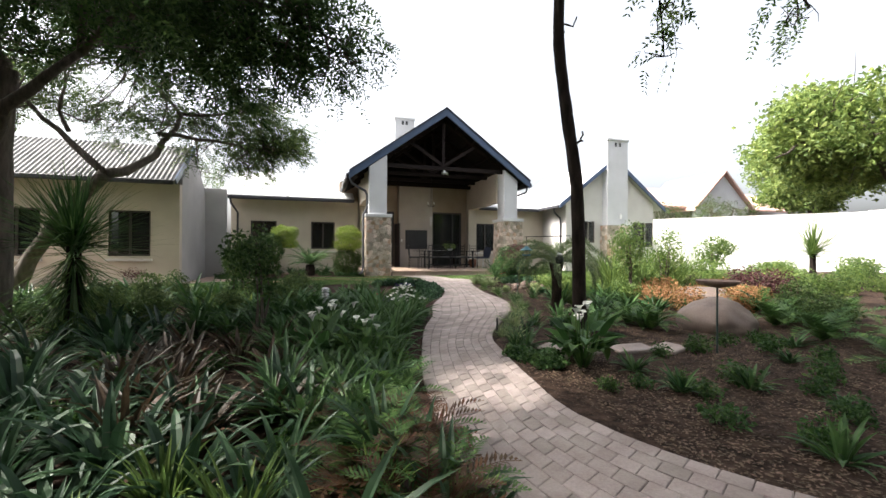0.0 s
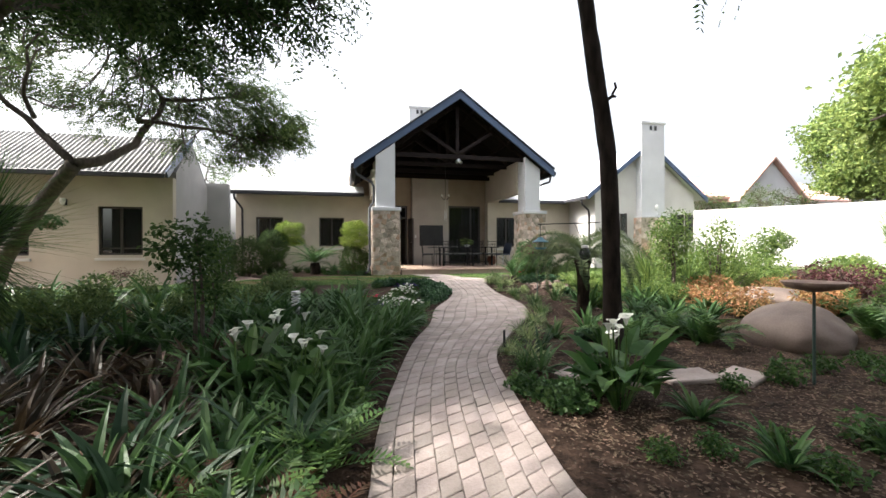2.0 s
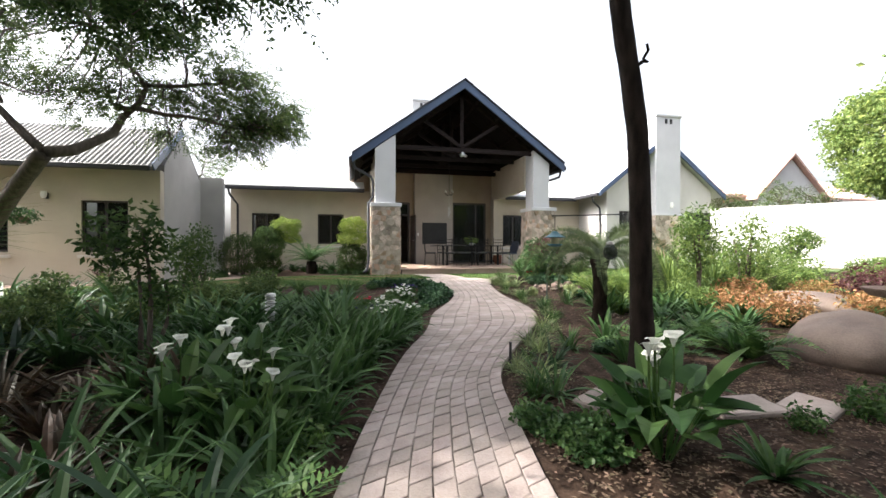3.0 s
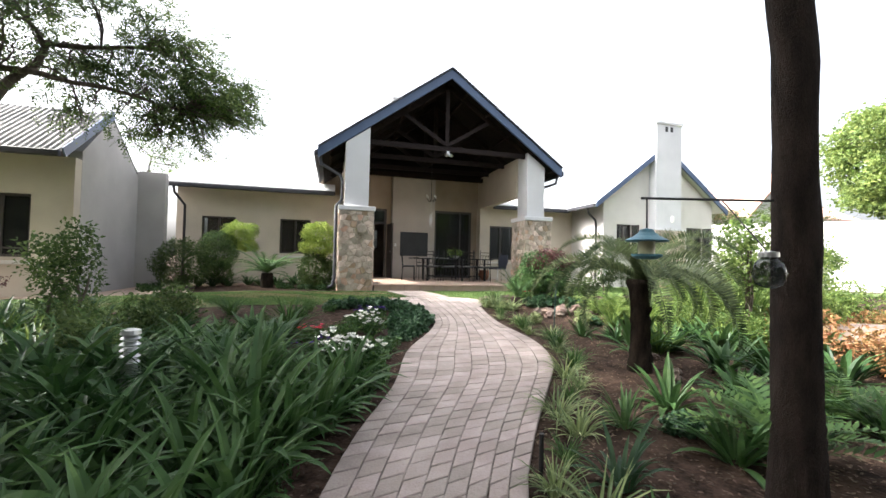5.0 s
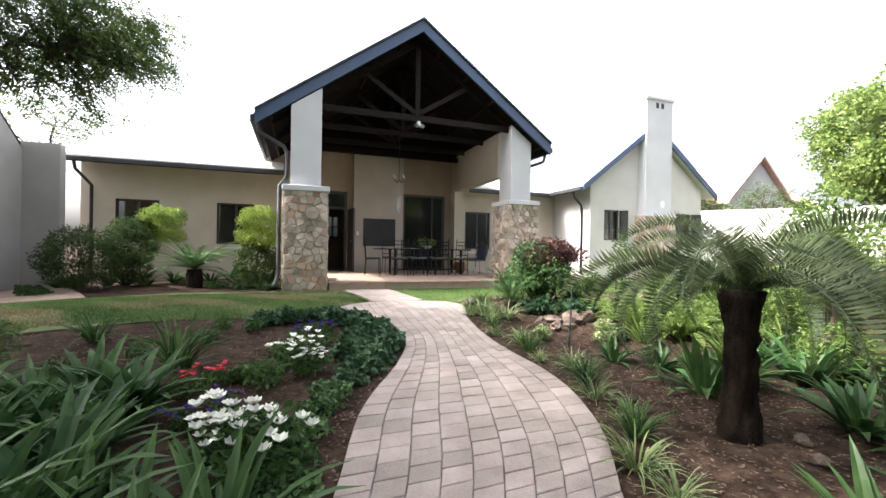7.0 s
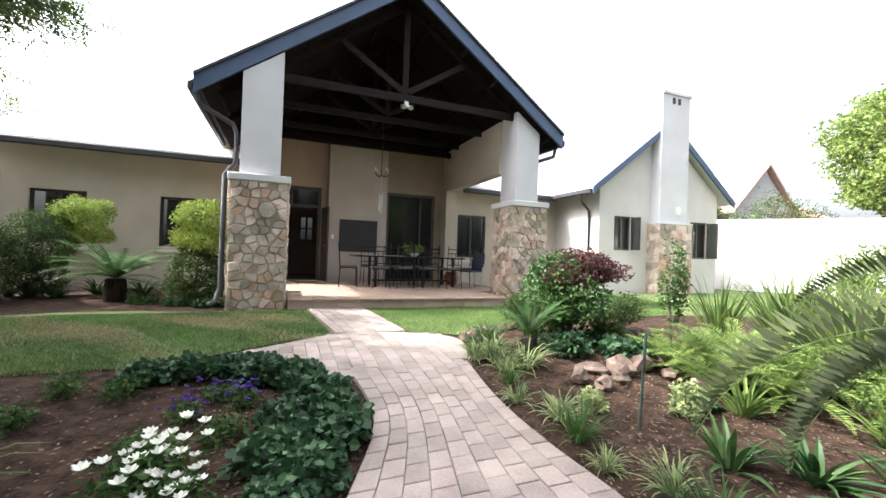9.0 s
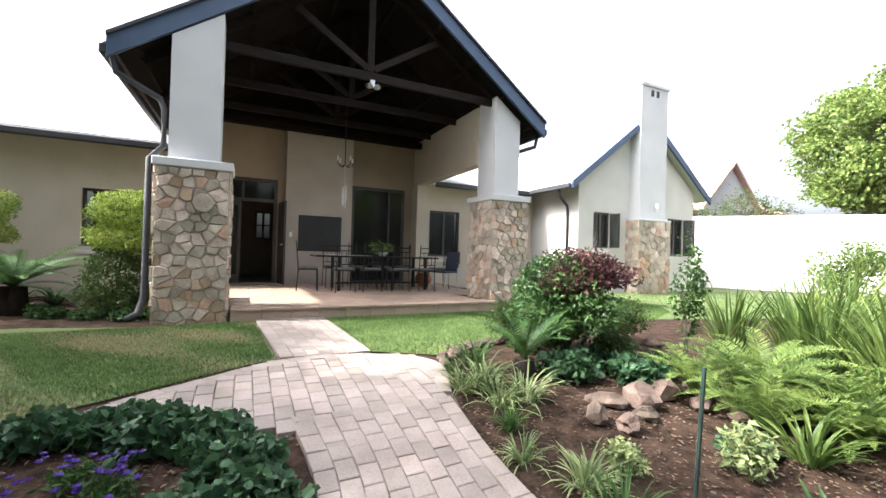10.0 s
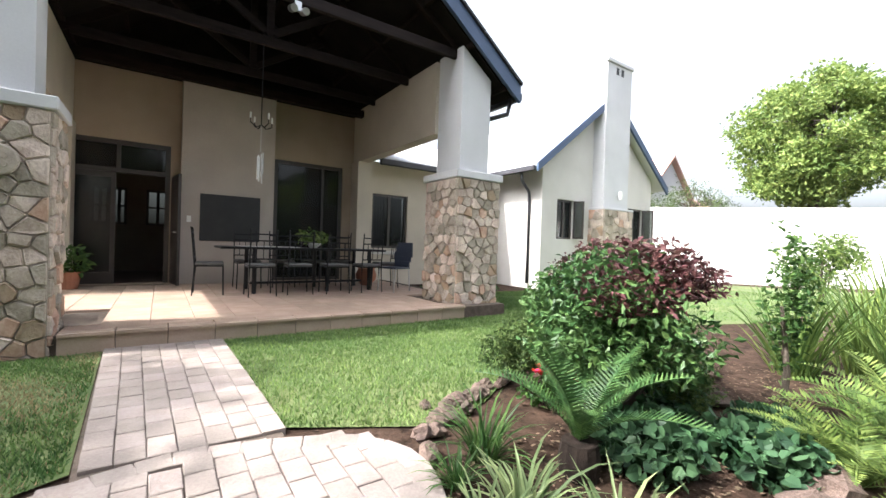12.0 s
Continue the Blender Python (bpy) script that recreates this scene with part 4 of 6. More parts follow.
board = thing("braai_cover", "flat black steel cover of the built-in fireplace", "fireplace cover")
part("panel", box(3.99, 5.04, 18.895, 18.918, 1.38, 2.27, 0.004), M_DARK, board)
sw = link("light_switch", box(3.78, 3.85, 18.905, 18.918, 1.72, 1.84, 0.003), M_PLASTIC)
tagged(sw, "white light switch on the chimney breast", "switch")
# candle chandelier with a wind chime
cd = thing("chandelier", "small iron candle chandelier with wind chime", "chandelier")
cx, cy, cz = 4.63, 16.75, 3.2
part("rod", tube([(cx, cy, 4.43), (cx, cy, cz)], 0.008, 6), M_IRON, cd)
for k in range(4):
    a = k * math.tau / 4 + 0.4
    u, v = math.cos(a), math.sin(a)
    ar = part("arm", tube([(cx, cy, cz), (cx + 0.08 * u, cy + 0.08 * v, cz - 0.05), (cx + 0.18 * u, cy + 0.18 * v, cz), (cx + 0.18 * u, cy + 0.18 * v, cz + 0.06)], 0.008, 6), M_IRON, cd)
    part("candle", tube([(cx + 0.18 * u, cy + 0.18 * v, cz + 0.06), (cx + 0.18 * u, cy + 0.18 * v, cz + 0.15)], 0.013, 8), M_PLASTIC, ar)
part("chime_cord", tube([(cx, cy, cz), (cx, cy, cz - 0.42)], 0.004, 5), M_CHROME, cd)
for k in range(6):
    a = k * math.tau / 6
    part("chime_tube", tube([(cx + 0.04 * math.cos(a), cy + 0.04 * math.sin(a), cz - 0.42 - 0.02 * k), (cx + 0.04 * math.cos(a), cy + 0.04 * math.sin(a), cz - 0.75 - 0.03 * k)], 0.008, 6), M_CHROME, cd)
sp = thing("spotlight", "twin metal spotlight under the roof truss", "lamp")
part("bracket", box(4.7, 4.78, 15.22, 15.26, 4.3, 4.42), M_CHROME, sp)
for sx in (-0.07, 0.07):
    part("lamp_head", tube([(4.74 + sx, 15.28, 4.33), (4.74 + sx, 15.12, 4.27)], 0.045, 12), M_CHROME, sp)

# ---- garden objects ----
hb = thing("hanging_basket", "hanging basket of trailing green leaves under the tree", "hanging basket")
part("basket", add_lathe(bmesh.new(), [(0.05, -0.12), (0.13, -0.03), (0.15, 0.02), (0.12, 0.01)], 16, (-5.85, 12.6, 1.86)), M_RUST, hb)
V, F = scatter_leaves(clump_points(420, (-5.85, 12.6, 1.92), (0.3, 0.3, 0.18)), 0.075, 0.2)
part("leaf_mass", soup("leaf_mass", V, F), M_STRAP, hb)["kind"] = "stuff"
part("cord", tube([(-5.85, 12.6, 1.9), (-5.75, 12.0, 2.1)], 0.004, 5), M_IRON, hb)
wl = thing("wall_lamp", "small pale lamp on the side block wall", "lamp")
part("bracket", box(-6.8, -6.7, YA - 0.04, YA - 0.002, 2.5, 2.66), M_DARKM, wl)
part("shade", add_lathe(bmesh.new(), [(0.04, -0.09), (0.07, 0.0), (0.06, 0.09)], 12, (-6.75, YA - 0.11, 2.6)), M_PLASTIC, wl)

def rock(name, x, y, r, sx, sy, sz, label, category, material, seed, group="", sink=0.3):
    bm = bmesh.new()
    bmesh.ops.create_icosphere(bm, subdivisions=5 if r > 0.4 else 2, radius=1.0)
    for v in bm.verts:
        n = noise.noise(v.co * 0.9 + Vector((seed, 0, 0))) * 0.22 + noise.noise(v.co * 2.6 + Vector((0, seed, 0))) * (0.05 if r > 0.4 else 0.5)
        v.co = v.co * (1 + n)
        if r <= 0.4:
            v.co = Vector([round(c * 2.4) / 2.4 * 0.45 + c * 0.55 for c in v.co])
        v.co = Vector((v.co.x * sx, v.co.y * sy, max(v.co.z, -0.6) * sz)) * r
    ob = link(name, bm, material, smooth=r > 0.4)
    ob.matrix_basis = pose(x, y, gz(x, y) + r * sz * (1 - sink) * 0.75, 0, 0, seed * 40)
    return tagged(ob, label, category, group)


rock("boulder", 6.6, 5.4, 0.64, 1.35, 0.9, 0.62, "large smooth rounded brown boulder in the bed", "boulder", M_BOULDER, 1.0, sink=0.62)
rock("boulder", 8.7, 7.4, 0.6, 1.7, 0.9, 0.45, "broad sunlit boulder among coppery shrubs", "boulder", M_BOULDER, 2.2)
rr = random.Random(5)
for x, y, r in ((4.62, 11.72, 0.1), (4.78, 11.8, 0.12), (4.95, 11.86, 0.1), (5.1, 11.98, 0.13), (5.3, 12.1, 0.11), (5.08, 10.32, 0.2), (5.34, 10.48, 0.22), (5.45, 10.22, 0.15), (5.62, 10.4, 0.28), (5.92, 10.45, 0.26), (6.2, 10.5, 0.2), (5.2, 10.15, 0.2), (6.05, 10.2, 0.18), (5.75, 11.05, 0.16), (5.6, 11.15, 0.14), (6.15, 10.95, 0.16), (6.45, 10.95, 0.2),
                (6.2, 10.0, 0.16), (6.6, 11.2, 0.2), (7.2, 11.5, 0.18), (5.9, 10.85, 0.1), (6.3, 10.75, 0.12), (4.9, 7.1, 0.1), (5.1, 7.3, 0.13), (4.55, 8.2, 0.09), (5.35, 7.9, 0.12), (-1.9, 6.9, 0.2), (-2.3, 7.0, 0.24), (-1.5, 7.0, 0.18), (-2.8, 7.3, 0.25), (-1.1, 7.1, 0.15),
                (6.3, 6.9, 0.16), (6.0, 7.1, 0.12), (5.7, 6.8, 0.15), (6.7, 7.1, 0.14), (-3.4, 7.6, 0.3), (4.75, 12.02, 0.08), (7.4, 9.8, 0.2)):
    rock("garden_stone", x, y, r * 0.5, rr.uniform(0.9, 1.4), rr.uniform(0.7, 1.0), rr.uniform(0.6, 0.9), "rough reddish-brown rock edging the bed", "stone", M_ROCK, rr.uniform(0, 9), "edging stones")
for k in range(16):
    u = k / 15
    x, y = 4.5 + 1.05 * u + rr.uniform(-0.05, 0.05), 11.55 + 0.62 * u ** 0.6 + rr.uniform(-0.06, 0.06)
    rock("garden_stone", x, y, rr.uniform(0.035, 0.065), 1.3, 0.9, 0.8, "small rough stone edging the lawn", "stone", M_ROCK, rr.uniform(0, 9), "edging stones")
for x, y, w, d, a in ((3.45, 4.55, 0.42, 0.34, 12), (3.95, 4.42, 0.5, 0.32, -8), (4.45, 4.3, 0.42, 0.32, 20), (3.0, 4.75, 0.36, 0.28, 30), (2.75, 4.3, 0.3, 0.16, 5)):
    ob = link("stepping_stone", box(-w / 2, w / 2, -d / 2, d / 2, 0, 0.05, 0.012), M_PAVERS)
    ob.matrix_basis = pose(x, y, gz(x, y) - 0.01, 2, -2, a)
    tagged(ob, "flat pale stepping slab in the bed", "stepping stone", "stepping stones")
ds = thing("bird_bath", "rusty metal bird dish on a thin green pole", "bird bath")
part("pole", tube([(4.93, 4.02, 0.0), (4.93, 4.02, 0.9)], 0.012, 8), M_STAKE, ds, "thin green pole")
part("dish", add_lathe(bmesh.new(), [(0.03, 0.86), (0.2, 0.9), (0.245, 0.95), (0.235, 0.955), (0.18, 0.915)], 28, (4.93, 4.02, 0)), M_RUST, ds, "shallow rusty dish", smooth=True)


def bollard(x, y, h):
    e = thing("garden_light", "ribbed grey bollard light in the bed", "garden light", "bollard lights")
    z = gz(x, y)
    part("post", add_lathe(bmesh.new(), [(0.05, 0), (0.05, h * 0.62)], 14, (x, y, z)), M_CHROME, e)
    for k in range(5):
        part("louvre", add_lathe(bmesh.new(), [(0.04, 0), (0.065, 0.012), (0.045, 0.03)], 14, (x, y, z + h * 0.62 + k * 0.042)), M_CHROME, e)
    part("lid", add_lathe(bmesh.new(), [(0.065, 0), (0.06, 0.03), (0.02, 0.04)], 14, (x, y, z + h * 0.62 + 0.21)), M_CHROME, e)


bollard(0.18, 7.13, 0.58)
tagged(link("marker_stake", tube([(4.93, 9.52, 0.15), (4.95, 9.5, 0.9)], 0.011, 6), M_STAKE), "thin green garden stake", "stake")
tagged(link("marker_stake", tube([(2.66, 5.75, 0.0), (2.66, 5.75, 0.3)], 0.014, 6), M_DARK), "short black path light spike", "stake")

bf = thing("bird_feeder", "hanging bird feeder with teal roof and seed tube", "bird feeder")
fx, fy, fz = 2.86, 5.22, 1.27
part("roof", add_lathe(bmesh.new(), [(0.085, 0.055), (0.088, 0.06), (0.05, 0.08), (0.033, 0.095), (0.026, 0.108), (0.008, 0.112)], 24, (fx, fy, fz)), M_TEAL, bf, "flared teal roof")
part("seed_tube", add_lathe(bmesh.new(), [(0.034, 0), (0.034, 0.06)], 18, (fx, fy, fz)), M_SEED, bf)
part("tray", add_lathe(bmesh.new(), [(0.04, -0.022), (0.062, -0.01), (0.062, 0.0), (0.036, -0.003)], 24, (fx, fy, fz)), M_TEAL, bf)
part("hook", tube([(fx, fy, fz + 0.11), (fx, fy, fz + 0.24)], 0.004, 5), M_IRON, bf)
tagged(link("feeder_bracket", tube([(2.84, 5.23, fz + 0.245), (3.55, 5.19, fz + 0.27)], 0.006, 6), M_IRON), "thin black rod fixed to the tree trunk", "bracket")
gl = thing("hanging_lantern", "round clear glass lantern hanging by the trunk", "lantern")
part("globe", add_lathe(bmesh.new(), [(0.02, -0.06), (0.048, -0.044), (0.06, 0), (0.048, 0.04), (0.025, 0.066)], 18, (3.24, 4.98, 1.2)), M_GLASS, gl, smooth=True)
part("collar", add_lathe(bmesh.new(), [(0.035, 0.065), (0.035, 0.085), (0.01, 0.09)], 14, (3.24, 4.98, 1.2)), M_CHROME, gl)
part("cord", tube([(3.24, 4.98, 1.28), (3.25, 5.2, 1.53)], 0.003, 5), M_IRON, gl)


# ---- trees ----
def limb(bm, a, b, r0, r1, bend, rng, n=7, sides=9):
    """A limb that wanders from a to b; returns its points."""
    a, b = np.array(a, float), np.array(b, float)
    u = np.linspace(0, 1, n)[:, None]
    side = rng.normal(size=3)
    pts = a + (b - a) * u + np.sin(u * math.pi) * side * bend + np.vstack([np.zeros(3), rng.normal(size=(n - 2, 3)) * bend * 0.15, np.zeros(3)])
    add_tube(bm, pts.tolist(), np.linspace(r0, r1, n).tolist(), sides)
    return pts


def crown_from_clumps(clumps, rng, size, per, spread=1.15):
    P = []
    for c, r in clumps:
        n = max(4, int(per * r * r * 6))
        sub = int(6 + r * 12)
        C = clump_points(sub, c, (r, r, r * 0.72), rng, 0.2)
        for s in C:
            P.append(rng.normal(size=(max(3, n // sub), 3)) * np.array([0.19, 0.19, 0.14]) * spread * (0.5 + r * 0.5) + s)
    return np.concatenate(P)


def tree(name, label, trunk_pts, trunk_r, limbs, clumps, leaf, bark, size, per, seed, aspect=0.5, pairs=6, droop=0.5):
    rng = np.random.default_rng(seed)
    e = thing(name, label, "tree")
    bm = bmesh.new()
    line = np.array(trunk_pts, float)
    u = np.linspace(0, len(line) - 1, 9 * len(line))
    fine = np.stack([np.interp(u, np.arange(len(line)), line[:, k]) for k in range(3)], 1)
    fine += 0.05 * np.array(trunk_r).max() * np.sin(u[:, None] * [2.3, 1.7, 0])
    add_tube(bm, fine.tolist(), np.interp(u, np.arange(len(line)), trunk_r).tolist(), 22)
    for v in bm.verts:
        v.co += v.co.normalized().cross(Vector((0, 0, 1))) * 0.012 * noise.noise(Vector((v.co.x * 16, v.co.y * 16, v.co.z * 3)))
    part("trunk", bm, bark, e, smooth=True)
    tips = []
    for a, b, r0, r1 in limbs:
        bm = bmesh.new()
        tips.append(limb(bm, a, b, r0, r1, 0.18, rng))
        part("limb", bm, bark, e, smooth=True)
    if tips:
        allp = np.concatenate(tips)
        bm = bmesh.new()
        for c, r in clumps:
            d = np.linalg.norm(allp - np.array(c), axis=1)
            a = allp[np.argmin(d)]
            q = limb(bm, a, c, 0.022, 0.008, 0.12, rng, 5, 5)
            for k in range(5):
                limb(bm, q[rng.integers(1, 5)], np.array(c) + rng.normal(size=3) * r * 0.55, 0.01, 0.003, 0.06, rng, 4, 4)
        part("twig_work", bm, bark, e, "thin dark twigs")
    P = crown_from_clumps(clumps, rng, size, per)
    P = P[rng.permutation(len(P))[:len(P) // (2 * pairs) + 1]] if pairs else P
    mid = np.array([c for c, r in clumps]).mean(axis=0)
    V, F = spray_leaves(P, mid, size * (3.4 if pairs > 3 else 1.9), size * 1.05, rng, pairs, droop, aspect) if pairs else scatter_leaves(P, size, 0.15, aspect, rng)
    part("crown", soup("crown", V, F), leaf, e, "crown of many small leaves")
    return e


rg = np.random.default_rng(3)


def clumps_in(n, centre, radii, r0, r1, hollow=0.3):
    C = clump_points(n, centre, radii, rg, hollow)
    return [(tuple(c), rg.uniform(r0, r1)) for c in C]


# spreading tree whose trunk leans over the side lawn
cl = clumps_in(40, (-4.6, 12.8, 5.6), (3.4, 1.9, 1.5), 0.4, 0.75) + clumps_in(34, (-2.1, 13.4, 4.75), (1.5, 1.3, 1.15), 0.35, 0.6) + clumps_in(10, (-7.2, 11.5, 4.6), (1.6, 1.5, 0.9), 0.4, 0.7)
cl += clumps_in(20, (-1.1, 13.9, 4.9), (0.9, 0.9, 1.0), 0.35, 0.55) + [((-1.3, 14.2, 3.6), 0.35), ((-1.9, 13.9, 3.6), 0.4), ((-2.6, 13.7, 3.75), 0.35), ((-0.9, 13.4, 4.3), 0.4), ((-3.2, 13.2, 3.8), 0.3)]
tree("lawn_tree", "leaning grey-brown tree with fine leaves over the lawn", [(-6.9, 12.4, 0.2), (-6.5, 12.3, 1.1), (-5.6, 11.8, 2.1), (-4.5, 11.05, 3.0)], [0.2, 0.16, 0.15, 0.14],
     [((-4.5, 11.05, 3.0), (-3.4, 12.5, 4.95), 0.12, 0.05), ((-4.5, 11.05, 3.0), (-6.2, 11.2, 4.7), 0.09, 0.03), ((-3.8, 12.0, 4.2), (-1.6, 13.6, 4.3), 0.06, 0.02), ((-3.4, 12.5, 4.9), (-1.6, 13.4, 5.5), 0.05, 0.015), ((-3.4, 12.4, 4.8), (-4.8, 13.0, 6.4), 0.05, 0.015), ((-5.2, 11.1, 3.9), (-4.8, 10.6, 5.4), 0.05, 0.02)],
     cl, M_TREEL, M_BARK2, 0.085, 430, 21)
# tall tree near the start of the walk
# clumps centred above z 8 are added, mostly unseen, to shade the garden
cl = clumps_in(44, (-4.4, 7.0, 5.6), (3.0, 2.4, 1.5), 0.45, 0.8) + clumps_in(22, (-1.1, 6.4, 4.7), (1.5, 1.2, 0.8), 0.4, 0.65) + clumps_in(52, (-5.5, 10.4, 8.6), (3.5, 6.8, 0.7), 0.8, 1.05, 0.02) + clumps_in(22, (-1.0, 5.0, 8.3), (1.9, 3.6, 0.5), 0.75, 1.0, 0.02) + clumps_in(60, (-2.6, 0.4, 8.4), (5.0, 3.6, 0.7), 0.8, 1.05, 0.02) + clumps_in(30, (-4.5, 2.9, 8.3), (2.6, 2.0, 0.6), 0.75, 1.0, 0.02) + clumps_in(14, (-1.6, 3.6, 7.4), (2.8, 2.2, 0.8), 0.6, 0.9) + [((0.35, 6.2, 4.15), 0.5), ((0.0, 6.4, 3.9), 0.45), ((0.6, 6.1, 4.0), 0.32), ((-0.5, 6.5, 3.8), 0.45), ((-1.0, 6.8, 3.75), 0.45), ((0.1, 6.2, 4.5), 0.5), ((-0.7, 6.4, 4.3), 0.5), ((0.5, 6.3, 4.6), 0.45), ((-1.6, 7.0, 4.0), 0.5)]
tree("shade_tree", "big dark shade tree with spreading crown", [(-4.9, 8.3, 0.0), (-4.85, 8.3, 1.6), (-4.75, 8.2, 3.0), (-4.6, 8.1, 4.1)], [0.27, 0.22, 0.2, 0.17],
     [((-4.8, 8.2, 2.9), (-3.4, 7.6, 4.3), 0.12, 0.06), ((-3.4, 7.6, 4.3), (-1.2, 6.6, 5.1), 0.07, 0.03), ((-1.2, 6.6, 5.1), (0.4, 6.2, 4.3), 0.03, 0.01), ((-4.6, 8.1, 4.1), (-4.4, 6.6, 6.0), 0.13, 0.04), ((-4.6, 8.1, 4.1), (-6.2, 7.6, 5.8), 0.1, 0.03), ((-3.4, 7.6, 4.3), (-2.6, 5.4, 6.4), 0.06, 0.02), ((-2.6, 5.4, 6.4), (-1.4, 3.8, 7.3), 0.04, 0.02)],
     cl, M_TREED, M_BARK2, 0.095, 480, 22)
# slim dark tree beside the path
# clumps round y -0.9 are added out of view to shade the path's start
cl = clumps_in(30, (3.2, 3.6, 8.3), (3.0, 2.8, 0.9), 0.5, 0.8) + clumps_in(46, (3.6, -0.9, 8.0), (4.6, 3.2, 0.9), 0.7, 1.0, 0.05) + [((4.35, 4.3, 4.5), 0.3), ((4.5, 4.45, 3.95), 0.24), ((4.3, 4.2, 5.0), 0.35), ((4.7, 4.5, 4.7), 0.25), ((6.6, 4.2, 4.6), 0.3), ((6.9, 4.4, 5.0), 0.35)]
tree("path_tree", "slim dark-barked tree beside the paved path", [(3.72, 5.2, 0.0), (3.72, 5.2, 0.6), (3.7, 5.19, 1.4), (3.63, 5.16, 2.3), (3.48, 5.14, 3.1), (3.3, 5.1, 4.2), (3.22, 5.0, 6.0), (3.25, 4.6, 7.6)], [0.13, 0.1, 0.094, 0.09, 0.085, 0.078, 0.065, 0.045],
     [((3.55, 5.14, 2.85), (3.68, 5.1, 3.05), 0.02, 0.012), ((3.36, 5.08, 4.4), (3.52, 5.0, 4.62), 0.02, 0.01), ((3.3, 5.0, 6.0), (4.4, 4.3, 5.2), 0.035, 0.012), ((3.3, 5.0, 6.3), (6.8, 4.3, 5.2), 0.035, 0.012), ((3.25, 4.6, 7.5), (1.4, 3.2, 8.6), 0.04, 0.02), ((3.25, 4.6, 7.5), (4.8, 3.0, 8.8), 0.04, 0.02), ((3.25, 4.6, 7.5), (3.6, -0.5, 8.2), 0.05, 0.02)],
     cl, M_TREEL, M_BARK, 0.1, 230, 23)
# bright tree past the boundary wall
cl = clumps_in(85, (25.3, 15.2, 6.2), (2.9, 2.7, 2.75), 0.5, 0.85, 0.5)
tree("bright_tree", "full bright green tree rising past the white wall", [(25.5, 15.4, 0.2), (25.4, 15.3, 3.2), (25.3, 15.2, 5.0)], [0.25, 0.2, 0.14],
     [((25.3, 15.2, 4.5), (23.8, 14.6, 6.6), 0.1, 0.03), ((25.3, 15.2, 4.5), (26.9, 15.6, 6.8), 0.1, 0.03), ((25.3, 15.2, 4.9), (25.3, 14.8, 7.6), 0.1, 0.03)],
     cl, M_TREEB, M_BARK2, 0.17, 190, 24, 0.6, 0)
# light-leaved tree on the sunny side of the bed
cl = clumps_in(54, (10.45, 5.8, 3.75), (1.75, 1.4, 1.1), 0.35, 0.6, 0.35)
tree("maple_tree", "light green broad-leaved tree over the sunny bed", [(11.2, 4.7, 0.0), (11.15, 4.75, 1.5), (10.7, 5.2, 3.0)], [0.14, 0.11, 0.09],
     [((10.7, 5.2, 3.0), (8.8, 5.8, 3.9), 0.06, 0.02), ((10.7, 5.2, 3.0), (11.1, 6.0, 4.6), 0.07, 0.02), ((10.7, 5.2, 3.0), (10.0, 6.2, 4.9), 0.07, 0.02), ((9.3, 5.7, 3.6), (8.3, 5.6, 3.1), 0.04, 0.015)],
     cl, M_TREEB, M_BARK2, 0.12, 250, 27, 0.6, 0)
# unseen belt added behind the walk's start and sides; closes garden, blocks sky light
for i, (x, y, r) in enumerate(((-9.5, 3.5, 2.6), (-10.5, -1.0, 2.8), (-7.0, -5.5, 2.8), (-2.0, -7.5, 3.0), (3.5, -7.0, 3.0), (8.5, -5.5, 2.8), (13.0, -2.5, 2.6), (-11.5, 8.0, 2.4), (-5.5, -2.6, 2.5), (0.8, -4.6, 2.6))):
    cl = clumps_in(42, (x, y, 4.2), (r, r * 0.8, 3.5), 0.8, 1.1, 0.2)
    tree("belt_tree", "unseen dense tree added to block sky light", [(x, y, 0.0), (x, y, 2.5), (x + 0.2, y, 4.5)], [0.22, 0.17, 0.1], [((x, y, 2.5), (x + 1.0, y, 4.5), 0.09, 0.03), ((x, y, 2.5), (x - 1.0, y + 0.3, 4.3), 0.09, 0.03)], cl, M_TREED, M_BARK2, 0.3, 52, 60 + i, 0.5, 0)
for i, (x, y, z, r, lf) in enumerate(((22.2, 18.8, 3.5, 1.1, M_TREEL), (20.4, 20.3, 3.3, 0.9, M_TREEL), (24.0, 19.0, 3.8, 1.3, M_TREEL), (-5.5, 21.5, 4.6, 1.3, M_LIME))):
    cl = clumps_in(16, (x, y, z), (r * 1.3, r, r * 0.8), 0.4, 0.6)
    tree("background_tree", "olive-green bushy tree beyond the walls", [(x, y, 0.2), (x, y, z - 0.4)], [0.1, 0.06], [((x, y, z - 0.5), (x + 0.4, y, z + 0.3), 0.05, 0.02)], cl, lf, M_BARK2, 0.13, 90, 40 + i, 0.5, 2)


# ---- plants ----
def part_mesh(name, V, F, material):
    me = soup(name, V, F)
    me.materials.append(material)
    return me


def strap_mesh(seed, n, L, W, material, upright=1.1, bend=1.3, r=0.08, segs=5):
    g = np.random.default_rng(seed)
    az = g.uniform(0, math.tau, n)
    rad = r * np.sqrt(g.uniform(0, 1, n))
    base = np.stack([np.cos(az) * rad, np.sin(az) * rad, np.zeros(n)], 1)
    V, F = strip_leaves(base, az + g.normal(size=n) * 0.5, g.normal(upright, 0.25, n).clip(0.3, 1.5), bend * g.uniform(0.5, 1.3, n), L * g.uniform(0.55, 1.15, n), W * g.uniform(0.7, 1.2, n), segs)
    return part_mesh("leaves", V, F, material)


